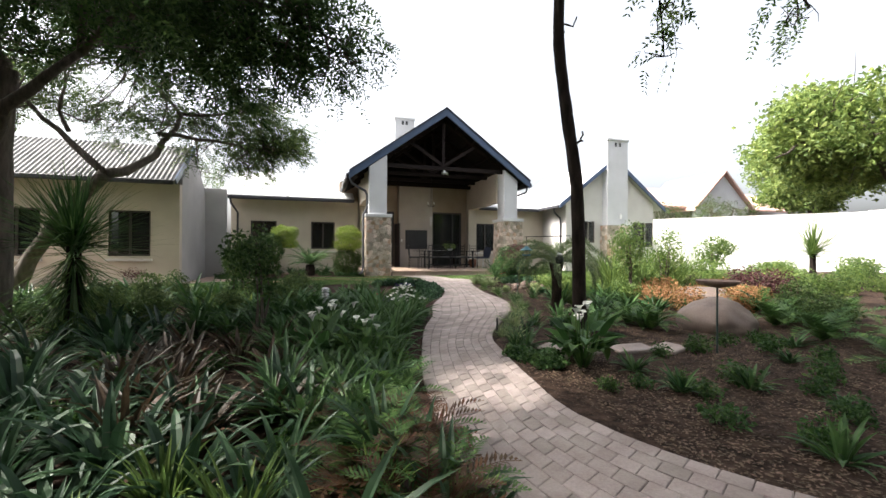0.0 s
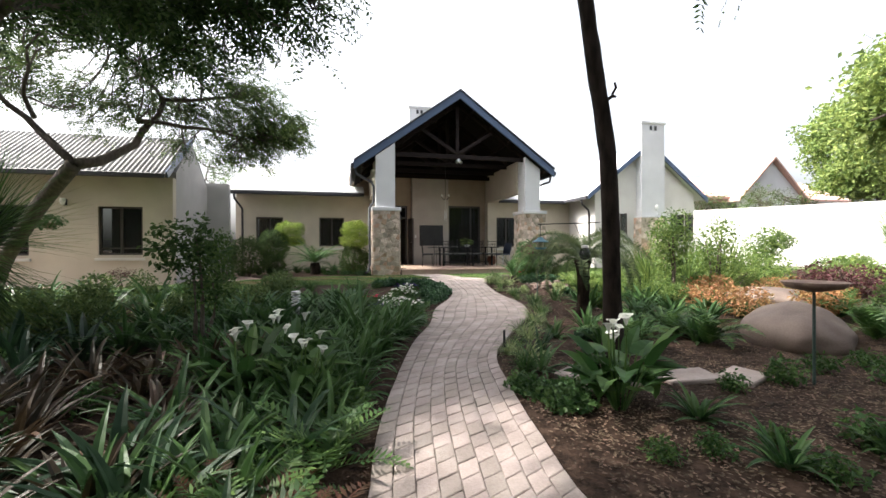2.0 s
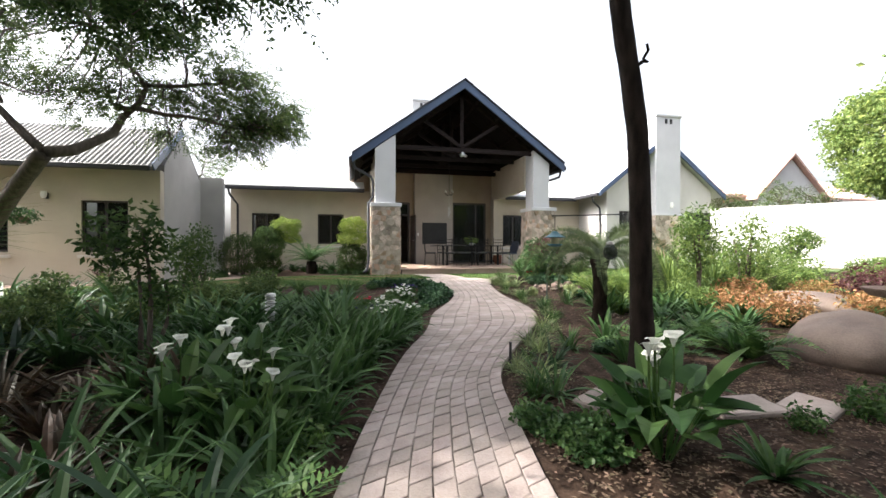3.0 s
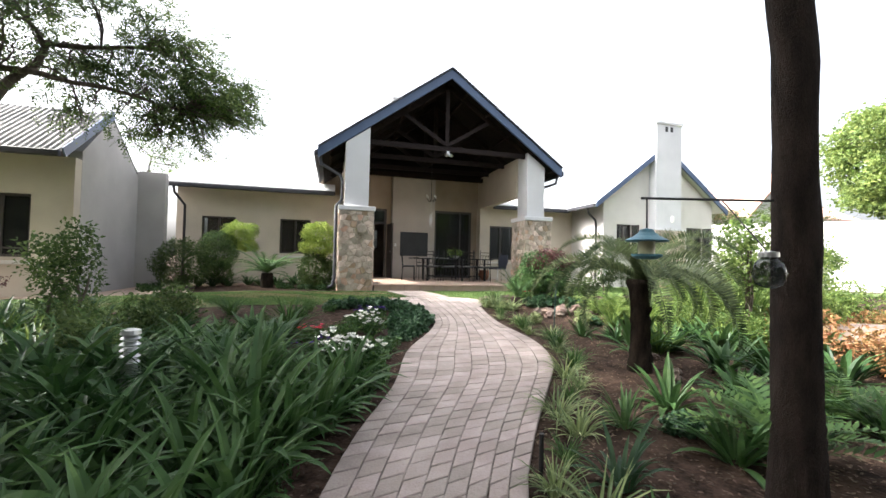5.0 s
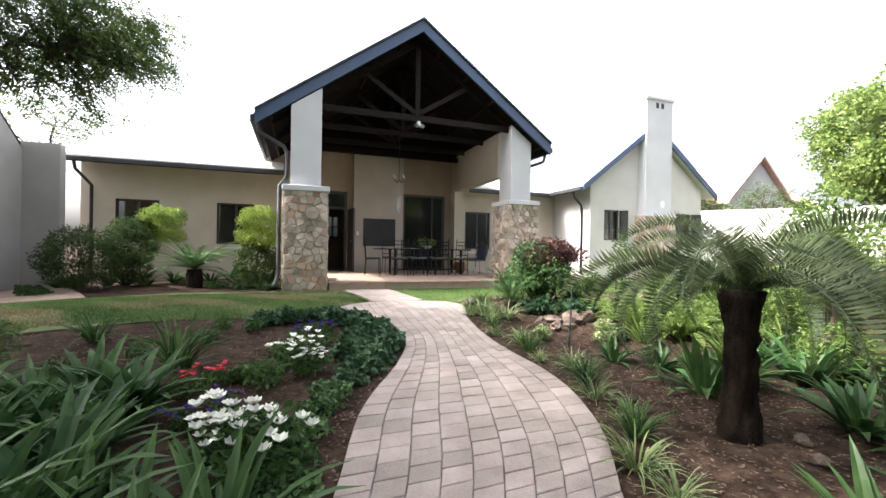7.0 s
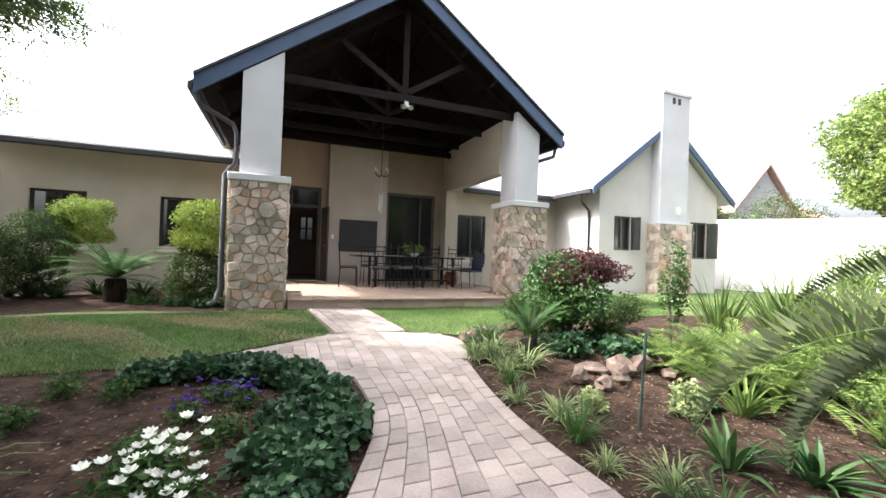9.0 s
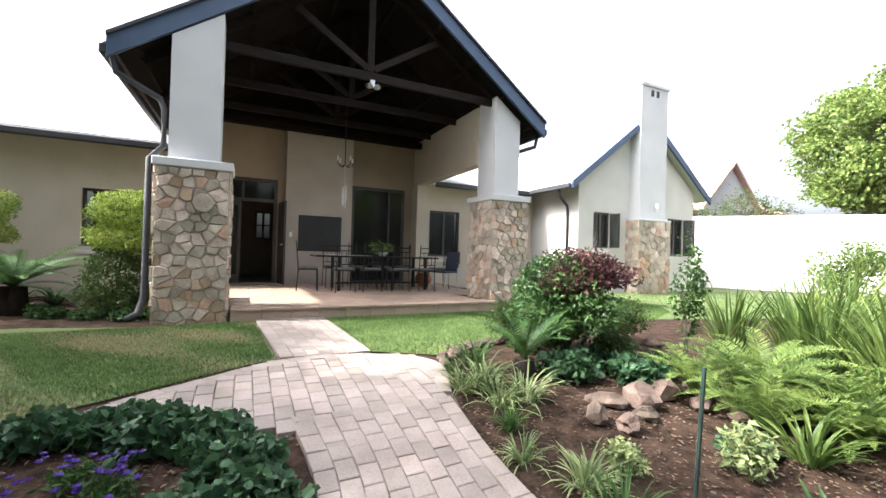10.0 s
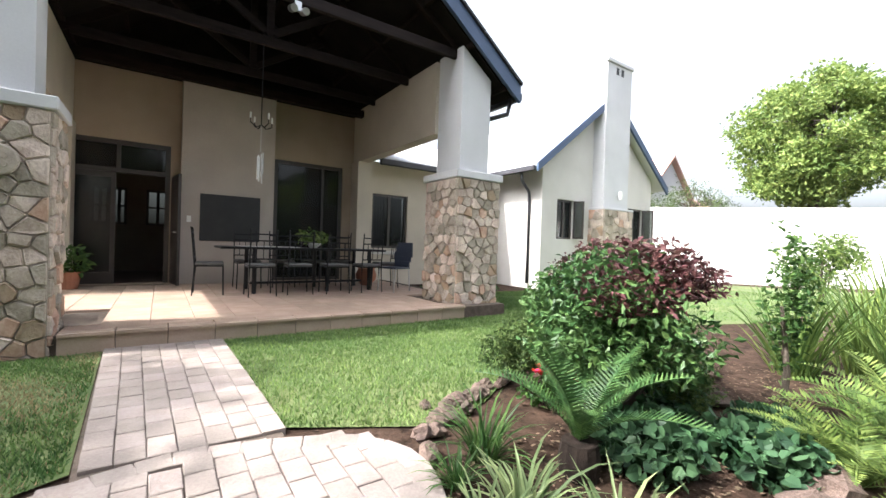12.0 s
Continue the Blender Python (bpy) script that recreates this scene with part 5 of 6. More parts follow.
def fern_mesh(seed, n, L, material, pairs=15, upright=0.95, bend=1.2, pin=0.24, drop=0.0, z0=0.0, lacy=0):
    """Arching fronds with paired leaflets."""
    g = np.random.default_rng(seed)
    VV, FF, off = [], [], 0
    for _ in range(n):
        az, el, l = g.uniform(0, math.tau), g.normal(upright, 0.2), L * g.uniform(0.7, 1.1)
        bd = bend * g.uniform(0.7, 1.2)
        p = np.array([0.03 * math.cos(az), 0.03 * math.sin(az), z0])
        side = np.array([-math.sin(az), math.cos(az), 0])
        pts, ups = [], []
        for k in range(pairs + 1):
            e = el - bd * (k / pairs) ** 1.2
            d = np.array([math.cos(az) * math.cos(e), math.sin(az) * math.cos(e), math.sin(e)])
            pts.append(p.copy()), ups.append((d, np.cross(side, d)))
            p = p + d * l / pairs
        for k in range(1, pairs + 1):
            u = k / pairs
            w = l * pin * (math.sin(math.pi * (0.12 + 0.86 * u)) ** 0.8)
            d, up = ups[k]
            for s in (-1, 1):
                dirn = side * s + d * 0.45 - up * (0.25 + drop) + g.normal(size=3) * 0.07
                dirn /= np.linalg.norm(dirn)
                tip, mid = pts[k] + dirn * w, pts[k] + dirn * w * 0.45
                hw = d * l / pairs * 0.42
                if lacy:
                    for q in range(lacy):
                        for w2 in (-1, 1):
                            b0 = pts[k] + dirn * w * (q + 0.3) / lacy
                            lf = (d * w2 + dirn * 0.6 + g.normal(size=3) * 0.1) * l / pairs * 0.62 * (1 - 0.55 * q / lacy)
                            VV += [b0, b0 + lf * 0.5 + dirn * w / lacy * 0.3, b0 + lf, b0 + lf * 0.5 - dirn * w / lacy * 0.3]
                            FF += [(off, off + 1, off + 2, off + 3)]
                            off += 4
                    continue
                VV += [pts[k], mid - hw, tip, mid + hw]
                FF += [(off, off + 1, off + 2, off + 3)]
                off += 4
        for k in range(pairs):
            a, b = pts[k], pts[k + 1]
            h = side * 0.004
            VV += [a - h, a + h, b + h, b - h]
            FF += [(off, off + 1, off + 2, off + 3)]
            off += 4
    return part_mesh("fronds", VV, FF, material)


def shrub_mesh(seed, n, radii, size, material, zc=None, aspect=0.5, hollow=0.5, lumps=9, rounded=False):
    g = np.random.default_rng(seed)
    zc = radii[2] if zc is None else zc
    C = clump_points(lumps, (0, 0, zc), [r * 0.62 for r in radii], g, 0.3)
    P = np.concatenate([clump_points(n // lumps, c, [r * 0.5 for r in radii], g, hollow) for c in C])
    P = P[P[:, 2] > 0.01]
    V, F = scatter_leaves(P, size, 0.3 if rounded else 0.25, aspect, g, rounded)
    return part_mesh("leaves", V, F, material)


def broad_leaves(seed, n, H, L, W, material, r=0.12):
    """Stalked arrow-shaped leaves."""
    g = np.random.default_rng(seed)
    az = g.uniform(0, math.tau, n)
    h = H * g.uniform(0.4, 1.0, n)
    rad = r + 0.35 * h
    base = np.stack([np.cos(az) * rad * 0.8, np.sin(az) * rad * 0.8, h], 1)
    V, F = strip_leaves(base, az + g.normal(size=n) * 0.35, g.normal(0.35, 0.35, n), g.uniform(0.4, 1.3, n), L * g.uniform(0.7, 1.2, n), W * g.uniform(0.8, 1.2, n), 5, lambda u: (1 - u) ** 0.7 * (0.55 + 1.4 * min(u, 0.3)) + 0.01)
    root = np.stack([np.cos(az) * 0.04, np.sin(az) * 0.04, 0 * az], 1)
    sd = np.stack([-np.sin(az), np.cos(az), 0 * az], 1) * 0.006
    i = len(V) + np.arange(n)[:, None] * 4
    V = np.concatenate([V, np.stack([root - sd, root + sd, base + sd, base - sd], 1).reshape(-1, 3)])
    return part_mesh("leaves", V, np.concatenate([F, i + [0, 1, 2, 3]]), material)


def spathe(bm, x, y, h, a):
    """A calla flower: a stalk and a flared white funnel."""
    add_tube(bm, [(x * 0.3, y * 0.3, 0), (x, y, h * 0.7), (x, y, h)], [0.008, 0.007, 0.006], 5)


def flower_mesh(seed, pts, size, material, petals=6):
    g = np.random.default_rng(seed)
    VV, FF, off = [], [], 0
    for p in pts:
        for k in range(petals):
            a = k * math.tau / petals + g.uniform(0, 0.5)
            d = np.array([math.cos(a), math.sin(a), 0.75])
            s = np.array([-math.sin(a), math.cos(a), 0]) * size * 0.42
            p = np.asarray(p, float)
            VV += [p, p + d * size * 0.6 - s, p + d * size, p + d * size * 0.6 + s]
            FF.append((off, off + 1, off + 2, off + 3))
            off += 4
    return part_mesh("flowers", VV, FF, material)


PLANT_ROT = random.Random(9)


def put(kind, meshes, x, y, label, group, s=1.0, category="plant", lift=0.0):
    """A plant at (x, y): one mesh, or an empty with a mesh for each part."""
    m = pose(x, y, gz(x, y) - 0.01 + lift, PLANT_ROT.uniform(-4, 4), PLANT_ROT.uniform(-4, 4), PLANT_ROT.uniform(0, 360)) @ Matrix.Diagonal((s, s, s * PLANT_ROT.uniform(0.9, 1.1), 1))
    if len(meshes) == 1 and meshes[0].name in STRAPS:
        e = thing(kind, label, category, group)
        e.matrix_basis = m
        key, n = STRAPS[meshes[0].name]
        if near_path(x, y, 1.2):
            for k in range(n - 8):
                ob = new("leaf", STRAPS[key][PLANT_ROT.randrange(6)])
                ob.parent = e
                a = k * 137.5 + PLANT_ROT.uniform(-20, 20)
                r = 0.08 * PLANT_ROT.random() ** 0.5
                ob.matrix_basis = pose(r * math.cos(radians(a)), r * math.sin(radians(a)), 0, 0, PLANT_ROT.uniform(-10, 8), a + PLANT_ROT.uniform(-25, 25)) @ Matrix.Scale(PLANT_ROT.uniform(0.6, 1.1), 4)
        else:
            ob = tagged(new("leaf_mass", meshes[0]), kind="stuff")
            ob.parent = e
        return e
    if len(meshes) == 1:
        e = thing(kind, label, category, group)
        e.matrix_basis = m
        tagged(new("leaf_mass", meshes[0]), kind="stuff").parent = e
        return e
    e = thing(kind, label, category, group)
    e.matrix_basis = m
    for me in meshes:
        ob = new(me.name.split(".")[0], me)
        ob.parent = e
    return e


STRAPS = {}


def strap_leafs(material, L, W, bend):
    """Single arching leaves, lying along +x, from upright to drooping."""
    out = []
    for k in range(6):
        V, F = strip_leaves([(0, 0, 0)], [0.0], [1.25 - 0.17 * k], [bend * (0.6 + 0.13 * k)], [L * (1.05 - 0.05 * k)], [W], 5)
        out.append(part_mesh("leaf", V, F, material))
    return out


def strap_set(key, seed, n, L, W, material, upright, bend, count):
    out = []
    for i in range(count):
        me = strap_mesh(seed + i, n, L, W, material, upright, bend)
        STRAPS[me.name] = (key, n)
        out.append([me])
    STRAPS[key] = strap_leafs(material, L, W, bend)
    return out


AGA = strap_set("aga", 0, 40, 0.6, 0.054, M_STRAP, 1.05, 1.35, 3)
AGAB = strap_set("agab", 10, 34, 0.52, 0.052, M_STRAPB, 1.0, 1.35, 3)
CLIV = strap_set("cliv", 20, 34, 0.52, 0.066, M_STRAP, 0.95, 1.1, 2)
RUSS = strap_set("russ", 30, 44, 0.42, 0.04, M_STRAPR, 0.9, 1.0, 2)
LIRI = [[strap_mesh(40 + i, 70, 0.34, 0.014, M_PALE, 1.0, 1.7, 0.06, 4)] for i in range(2)]
LIRG = [[strap_mesh(44 + i, 70, 0.36, 0.014, M_FERN, 1.1, 1.5, 0.06, 4)] for i in range(2)]
TALL = [[strap_mesh(50 + i, 110, 1.05, 0.026, M_LIME, 1.3, 0.75, 0.2)] for i in range(2)]
LIMES = [[strap_mesh(54 + i, 50, 0.5, 0.03, M_LIME, 1.1, 1.0)] for i in range(2)]
FERN = [[fern_mesh(60 + i, 20, 0.62, M_FERN)] for i in range(2)]
FERNL = [[fern_mesh(64 + i, 36, 0.78, M_LIME, 34, 1.0, 1.25, 0.16, 0.15)] for i in range(2)]
FERNR = [[fern_mesh(66 + 4 * i, 30 - 6 * i, 0.52, M_FERNR, 20, pin=0.2), fern_mesh(67 + 4 * i, 12 + 6 * i, 0.48, M_FERN, 20, pin=0.2)] for i in range(2)]
COVER = [[shrub_mesh(70 + i, 950, (0.36, 0.36, 0.16), 0.075, M_COVER, 0.1, 0.95, 0.6, 12, True)] for i in range(2)]
COVERD = [[shrub_mesh(73 + i, 800, (0.36, 0.36, 0.17), 0.055, M_STRAP, 0.1, 0.9, 0.6, 12, True)] for i in range(2)]
SHRUB = [[shrub_mesh(80 + i, 1500, (0.5, 0.5, 0.5), 0.07, M_TREEL, 0.45)] for i in range(2)]
SHRUBL = [[shrub_mesh(83 + i, 1300, (0.5, 0.5, 0.38), 0.065, M_LIME, 0.32)] for i in range(2)]
SHRUBO = [[shrub_mesh(86 + i, 1400, (0.55, 0.5, 0.34), 0.06, M_ORANGE, 0.3)] for i in range(2)]
SHRUBP = [[shrub_mesh(89 + i, 500, (0.3, 0.3, 0.26), 0.08, M_PALE, 0.2)] for i in range(2)]
HERB = [[shrub_mesh(92 + i, 320, (0.2, 0.2, 0.14), 0.05, M_FERN, 0.1)] for i in range(2)]
fg = np.random.default_rng(12)
WHITEF = [shrub_mesh(95, 420, (0.26, 0.26, 0.16), 0.06, M_FERN, 0.12), flower_mesh(96, fg.normal(size=(24, 3)) * [0.13, 0.13, 0.03] + [0, 0, 0.24], 0.036, M_PETAL, 8)]
REDF = [shrub_mesh(97, 260, (0.2, 0.2, 0.12), 0.05, M_FERN, 0.1), flower_mesh(98, fg.normal(size=(10, 3)) * [0.1, 0.1, 0.02] + [0, 0, 0.2], 0.035, M_PETALR)]
VIOF = [shrub_mesh(99, 260, (0.2, 0.2, 0.1), 0.05, M_FERN, 0.08), flower_mesh(100, fg.normal(size=(16, 3)) * [0.11, 0.11, 0.02] + [0, 0, 0.17], 0.028, M_PETALV)]


def calla(seed, flowers):
    g = np.random.default_rng(seed)
    lv = broad_leaves(seed, 32, 0.38, 0.28, 0.17, M_FERN)
    bm = bmesh.new()
    VV, FF, off = [], [], 0
    for k in range(flowers):
        a, r, h = g.uniform(0, math.tau), g.uniform(0.03, 0.2), g.uniform(0.44, 0.58)
        x, y = r * math.cos(a), r * math.sin(a)
        spathe(bm, x, y, h, a)
        b = g.uniform(0, math.tau)
        rings = []
        for q, (rad, z) in enumerate(((0.006, 0), (0.014, 0.03), (0.03, 0.06), (0.046, 0.07))):
            for j in range(8):
                c = b + j * math.tau / 8
                stretch = 1 + (0.5 if q == 3 and j == 0 else 0)
                VV.append((x + rad * stretch * math.cos(c), y + rad * stretch * math.sin(c), h + z - (0.02 if q == 3 and j in (3, 4, 5) else 0)))
        for q in range(3):
            for j in range(8):
                FF.append((off + q * 8 + j, off + q * 8 + (j + 1) % 8, off + q * 8 + 8 + (j + 1) % 8, off + q * 8 + 8 + j))
        off += 32
    st = bpy.data.meshes.new("stems")
    bm.to_mesh(st), bm.free()
    st.materials.append(M_FERN)
    fl = part_mesh("flowers", VV, FF, M_PETAL)
    return [lv, st, fl]


CALLA = [calla(110, 5), calla(111, 3)]


def near_path(x, y, gap=0.16):
    if inside(WALK, x, y) or inside(PATH_POLY, x, y):
        return True
    return min(np.min(np.hypot(EDGE_L[:, 0] - x, EDGE_L[:, 1] - y)), np.min(np.hypot(EDGE_R[:, 0] - x, EDGE_R[:, 1] - y))) < gap


BLOCKED = [(6.35, 5.45, 1.0), (4.93, 4.02, 0.2), (3.66, 5.2, 0.2), (0.18, 7.13, 0.22), (4.82, 7.48, 0.3), (8.6, 7.4, 0.9), (-3.1, 6.8, 0.3), (-4.9, 8.3, 0.3)]


def sow(kind, meshes, n, region, label, group, s=(0.8, 1.2), space=0.3, gap=0.2, category="plant"):
    """Strews plants over a region (x0, x1, y0, y1), clear of the path, lawns and of one another."""
    g = random.Random(hash_of(region))
    done = []
    for _ in range(n * 30):
        if len(done) >= n:
            break
        x, y = g.uniform(region[0], region[1]), g.uniform(region[2], region[3])
        if near_path(x, y, gap) or inside(LAWN_L, x, y) or inside(LAWN_R, x, y) or any(math.hypot(x - a, y - b) < space for a, b in done) or any(math.hypot(x - a, y - b) < r for a, b, r in BLOCKED):
            continue
        done.append((x, y))
        put(kind, g.choice(meshes), x, y, label, group, g.uniform(*s), category)


def hash_of(region):
    return int(sum((i + 1) * 37 * v for i, v in enumerate(region)) * 10)


# left bed, from the start of the walk to the lawn
for x, y, s in ((0.55, 1.9, 1.0), (0.3, 2.35, 1.1), (0.62, 2.6, 1.0), (0.35, 3.0, 0.9)):
    put("rusty_fern", FERNR[int(x * 100) % 2], x, y, "bushy fern with rust-brown and green fronds", "rusty ferns", s)
for x, y, s in ((0.3, 5.25, 1.0), (0.05, 4.75, 1.0), (0.5, 4.6, 0.9), (-3.0, 4.3, 1.0)):
    put("calla_lily", CALLA[int(y * 10) % 2], x, y, "calla lily with broad leaves and white flowers", "calla lilies", s)
sow("agapanthus", AGA, 18, (-0.3, 0.95, 3.1, 5.2), "dense clump of arching dark green strap leaves", "agapanthus clumps", (0.7, 0.95), 0.27, 0.22)
sow("bed_fern", FERN, 5, (0.1, 0.8, 2.2, 3.6), "soft green fern leaning over the path edge", "ferns", (0.6, 0.8), 0.35, 0.15)
sow("russet_plant", RUSS, 16, (-1.7, 0.0, 3.0, 5.6), "clump of dark russet strap leaves", "russet clumps", (0.9, 1.3), 0.42)
sow("agapanthus", AGA, 50, (-0.4, 1.9, 5.0, 7.6), "dense clump of arching dark green strap leaves", "agapanthus clumps", (0.8, 1.1), 0.26, 0.3)
sow("agapanthus", AGAB, 30, (-2.2, 0.7, 1.0, 3.8), "blue-green clump of long strap leaves", "agapanthus clumps", (0.8, 1.2), 0.36, 0.25)
sow("clivia", CLIV, 26, (-1.2, 0.95, 7.7, 9.3), "broad glossy strap-leaved clump in the bed", "clivia clumps", (0.9, 1.2), 0.28, 0.4)
sow("agapanthus", AGA, 30, (-1.6, 1.15, 6.4, 7.9), "clump of arching dark green strap leaves", "agapanthus clumps", (0.9, 1.3), 0.38, 0.4)
sow("agapanthus", AGAB, 34, (-5.0, -1.5, 1.6, 6.6), "blue-green clump of long strap leaves", "agapanthus clumps", (0.9, 1.4), 0.5)
sow("agapanthus", AGA, 24, (-5.5, -1.5, 7.4, 10.2), "clump of dark green strap leaves by the lawn", "agapanthus clumps", (0.9, 1.3), 0.5)
sow("lime_clump", LIMES, 7, (-2.6, -0.6, 8.2, 9.8), "yellow-green clump of upright leaves", "lime clumps", (0.8, 1.1), 0.4)
sow("lime_clump", LIMES, 6, (-1.0, 0.4, 1.0, 2.4), "yellow-green clump of upright leaves", "lime clumps", (0.6, 0.9), 0.4)
sow("low_shrub", SHRUB, 9, (-3.2, -0.3, 6.9, 9.8), "low bushy green shrub in the bed", "low shrubs", (0.6, 0.9), 0.7)
sow("seedling", HERB, 60, (-4.5, 1.8, 1.0, 9.2), "small green bedding plant", "bedding plants", (0.7, 1.2), 0.3)
put("liriope", LIRG[0], 1.02, 9.75, "arching tuft of fine green leaves on bare soil", "grass tufts", 1.5)
put("liriope", LIRG[1], 0.1, 10.6, "arching tuft of fine green leaves on bare soil", "grass tufts", 1.1)
for x, y, k in ((1.78, 7.95, 1.25), (1.62, 8.2, 1.0), (2.0, 9.6, 1.0), (2.12, 9.35, 0.85)):
    put("white_flowers", WHITEF, x, y, "petunia with broad white flowers by the path", "white flowers", k)
for x, y in ((1.25, 9.15), (1.38, 9.3), (-3.2, 9.6)):
    put("red_flowers", REDF, x, y, "red-flowered bedding plant in the soil", "red flowers", 0.8)
for x, y in ((1.98, 10.3), (2.13, 10.6), (2.3, 10.42), (1.35, 8.55), (1.5, 8.8)):
    put("violet_flowers", VIOF, x, y, "deep violet bedding pansies", "violet flowers", 0.72)
for x, y in ((1.54, 9.3), (1.55, 10.7), (2.25, 10.05), (1.1, 10.4), (0.6, 10.1), (1.85, 9.95), (0.2, 9.7), (1.2, 10.85)):
    put("seedling", HERB[int(x * 100) % 2], x, y, "small green bedding plant on bare soil", "bedding plants", 0.75)
for x, y in ((1.75, 6.95), (1.88, 7.25), (1.98, 7.5), (2.06, 7.75), (2.08, 8.05), (2.16, 8.35), (2.26, 8.65), (2.36, 8.9), (1.9, 7.6)):
    put("edging_plant", COVERD[0], x - 0.1, y, "low dark green edging plant", "edging plants", 0.55)
for x, y, k in ((1.72, 10.98, 0.6), (2.0, 11.02, 0.62), (2.3, 10.98, 0.68), (2.55, 10.85, 0.72), (2.78, 10.68, 0.72), (2.92, 10.42, 0.72), (2.96, 10.12, 0.72), (2.92, 9.85, 0.7), (2.78, 9.58, 0.68), (2.62, 9.3, 0.6), (2.62, 9.75, 0.7), (2.66, 10.08, 0.6), (2.5, 9.05, 0.45)):
    put("ground_cover", COVER[int(x * 100) % 2], x - 0.08, y, "mound of rounded blue-green leaves beside the path", "ground cover mounds", k)
# right side, path edge and open soil
for i, y in enumerate(np.arange(5.0, 11.4, 0.3)):
    x = float(np.interp(y, EDGE_R[:, 1], EDGE_R[:, 0])) + 0.24 + 0.1 * math.sin(i * 2.1)
    put("liriope", (LIRI if i % 3 else LIRG)[i % 2], x, float(y), "tuft of pale striped grassy leaves edging the path", "grass tufts", 0.75 + 0.2 * math.sin(i * 1.7))
for x, y, s in ((2.88, 3.95, 1.2), (3.05, 4.2, 1.0)):
    put("calla_lily", CALLA[1], x, y, "calla lily with broad leaves and white flowers", "calla lilies", s)
for x, y in ((2.45, 4.3), (2.5, 4.05), (2.68, 4.25), (2.36, 4.5)):
    put("edging_plant", COVERD[1], x, y, "low mound of dark leaves at the path edge", "edging plants", 0.6)
put("agapanthus", AGA[0], 2.75, 5.0, "grassy clump beside the path", "agapanthus clumps", 0.7)
put("agapanthus", AGAB[1], 3.05, 5.6, "blue-green clump beside the path", "agapanthus clumps", 0.7)
sow("seedling", HERB, 18, (2.6, 6.5, 1.6, 4.4), "small green bedding plant in open soil", "bedding plants", (0.6, 1.1), 0.35)
sow("small_clump", CLIV, 14, (2.7, 7.0, 0.6, 4.0), "small strap-leaved clump in open soil", "small clumps", (0.35, 0.65), 0.6)
sow("clivia", CLIV, 8, (3.9, 5.8, 5.6, 6.7), "broad strap-leaved clump under the trees", "clivia clumps", (0.7, 1.0), 0.55)
sow("clivia", CLIV, 12, (5.2, 7.6, 6.6, 9.0), "broad strap-leaved clump in dappled light", "clivia clumps", (0.9, 1.3), 0.5)
sow("bed_fern", FERN, 4, (4.2, 6.0, 5.4, 6.2), "soft green fern under the boulder", "ferns", (0.7, 1.0), 0.5)
sow("low_shrub", SHRUB, 5, (6.8, 10.5, 3.0, 6.0), "low bushy green shrub behind the boulder", "low shrubs", (0.7, 1.2), 0.8)
sow("bed_fern", FERN, 10, (6.5, 10.0, 2.5, 6.5), "soft green fern in the shade", "ferns", (1.0, 1.4), 0.7)
sow("coppery_shrub", SHRUBO, 7, (7.3, 9.8, 6.4, 8.1), "coppery orange low shrub in the sun", "coppery shrubs", (0.8, 1.1), 0.7)
sow("lime_shrub", SHRUBL, 9, (6.8, 10.5, 7.9, 10.0), "bright yellow-green shrub in full sun", "lime shrubs", (0.6, 1.0), 0.8)
sow("lime_clump", LIMES, 10, (5.6, 9.0, 7.6, 9.6), "yellow-green upright clump in sun", "lime clumps", (0.8, 1.1), 0.5)
sow("tall_grass", TALL, 9, (7.9, 10.5, 9.4, 11.4), "tall clump of upright grassy leaves", "tall grasses", (0.8, 1.15), 0.6)
sow("lime_shrub", SHRUBL, 14, (12.0, 19.5, 7.0, 11.2), "rounded yellow-green shrub by the boundary wall", "lime shrubs", (1.0, 1.6), 1.0)
for x, y, k in ((6.25, 9.85, 0.85), (6.65, 10.15, 0.95), (6.3, 10.4, 0.75), (7.0, 9.75, 0.9), (6.6, 9.5, 0.75), (7.2, 10.3, 0.9)):
    put("lime_fern", FERNL[int(x * 100) % 2], x, y, "big bright yellow-green fern", "lime ferns", k)
put("clivia", CLIV[0], 5.1, 9.0, "upright strap-leaved clump by the path", "clivia clumps", 0.6)
put("clivia", CLIV[1], 5.45, 8.75, "upright strap-leaved clump by the path", "clivia clumps", 0.7)
put("hosta", COVER[0], 5.75, 9.72, "low mound of blue-green leaves on soil", "hostas", 0.5)
put("hosta", COVER[1], 3.95, 6.1, "low mound of blue-green leaves on soil", "hostas", 0.45)
put("agapanthus", AGA[1], 3.6, 6.25, "blue-green clump on open soil", "agapanthus clumps", 0.55)
sow("pale_plant", SHRUBP, 2, (4.6, 6.0, 9.0, 10.2), "pale variegated leafy plant", "pale plants", (0.45, 0.7), 0.45)
sow("hosta", COVER, 5, (5.4, 6.8, 10.6, 11.4), "low mound of blue-green leaves on soil", "hostas", (0.6, 0.9), 0.45)
sow("low_shrub", SHRUB, 4, (5.4, 7.4, 11.2, 12.2), "low bushy green shrub by the lawn", "low shrubs", (0.5, 0.7), 0.5)
put("liriope", LIRI[0], 4.55, 11.0, "tuft of pale striped grassy leaves", "grass tufts", 1.2)
put("liriope", LIRI[1], 4.75, 10.7, "tuft of pale striped grassy leaves", "grass tufts", 1.1)
put("liriope", LIRG[0], 4.7, 11.4, "tuft of bright green grassy leaves", "grass tufts", 1.0)
for x, y in ((5.9, 11.75), (5.5, 11.7)):
    put("red_flowers", REDF, x, y, "red-flowered bedding plant in the soil", "red flowers")
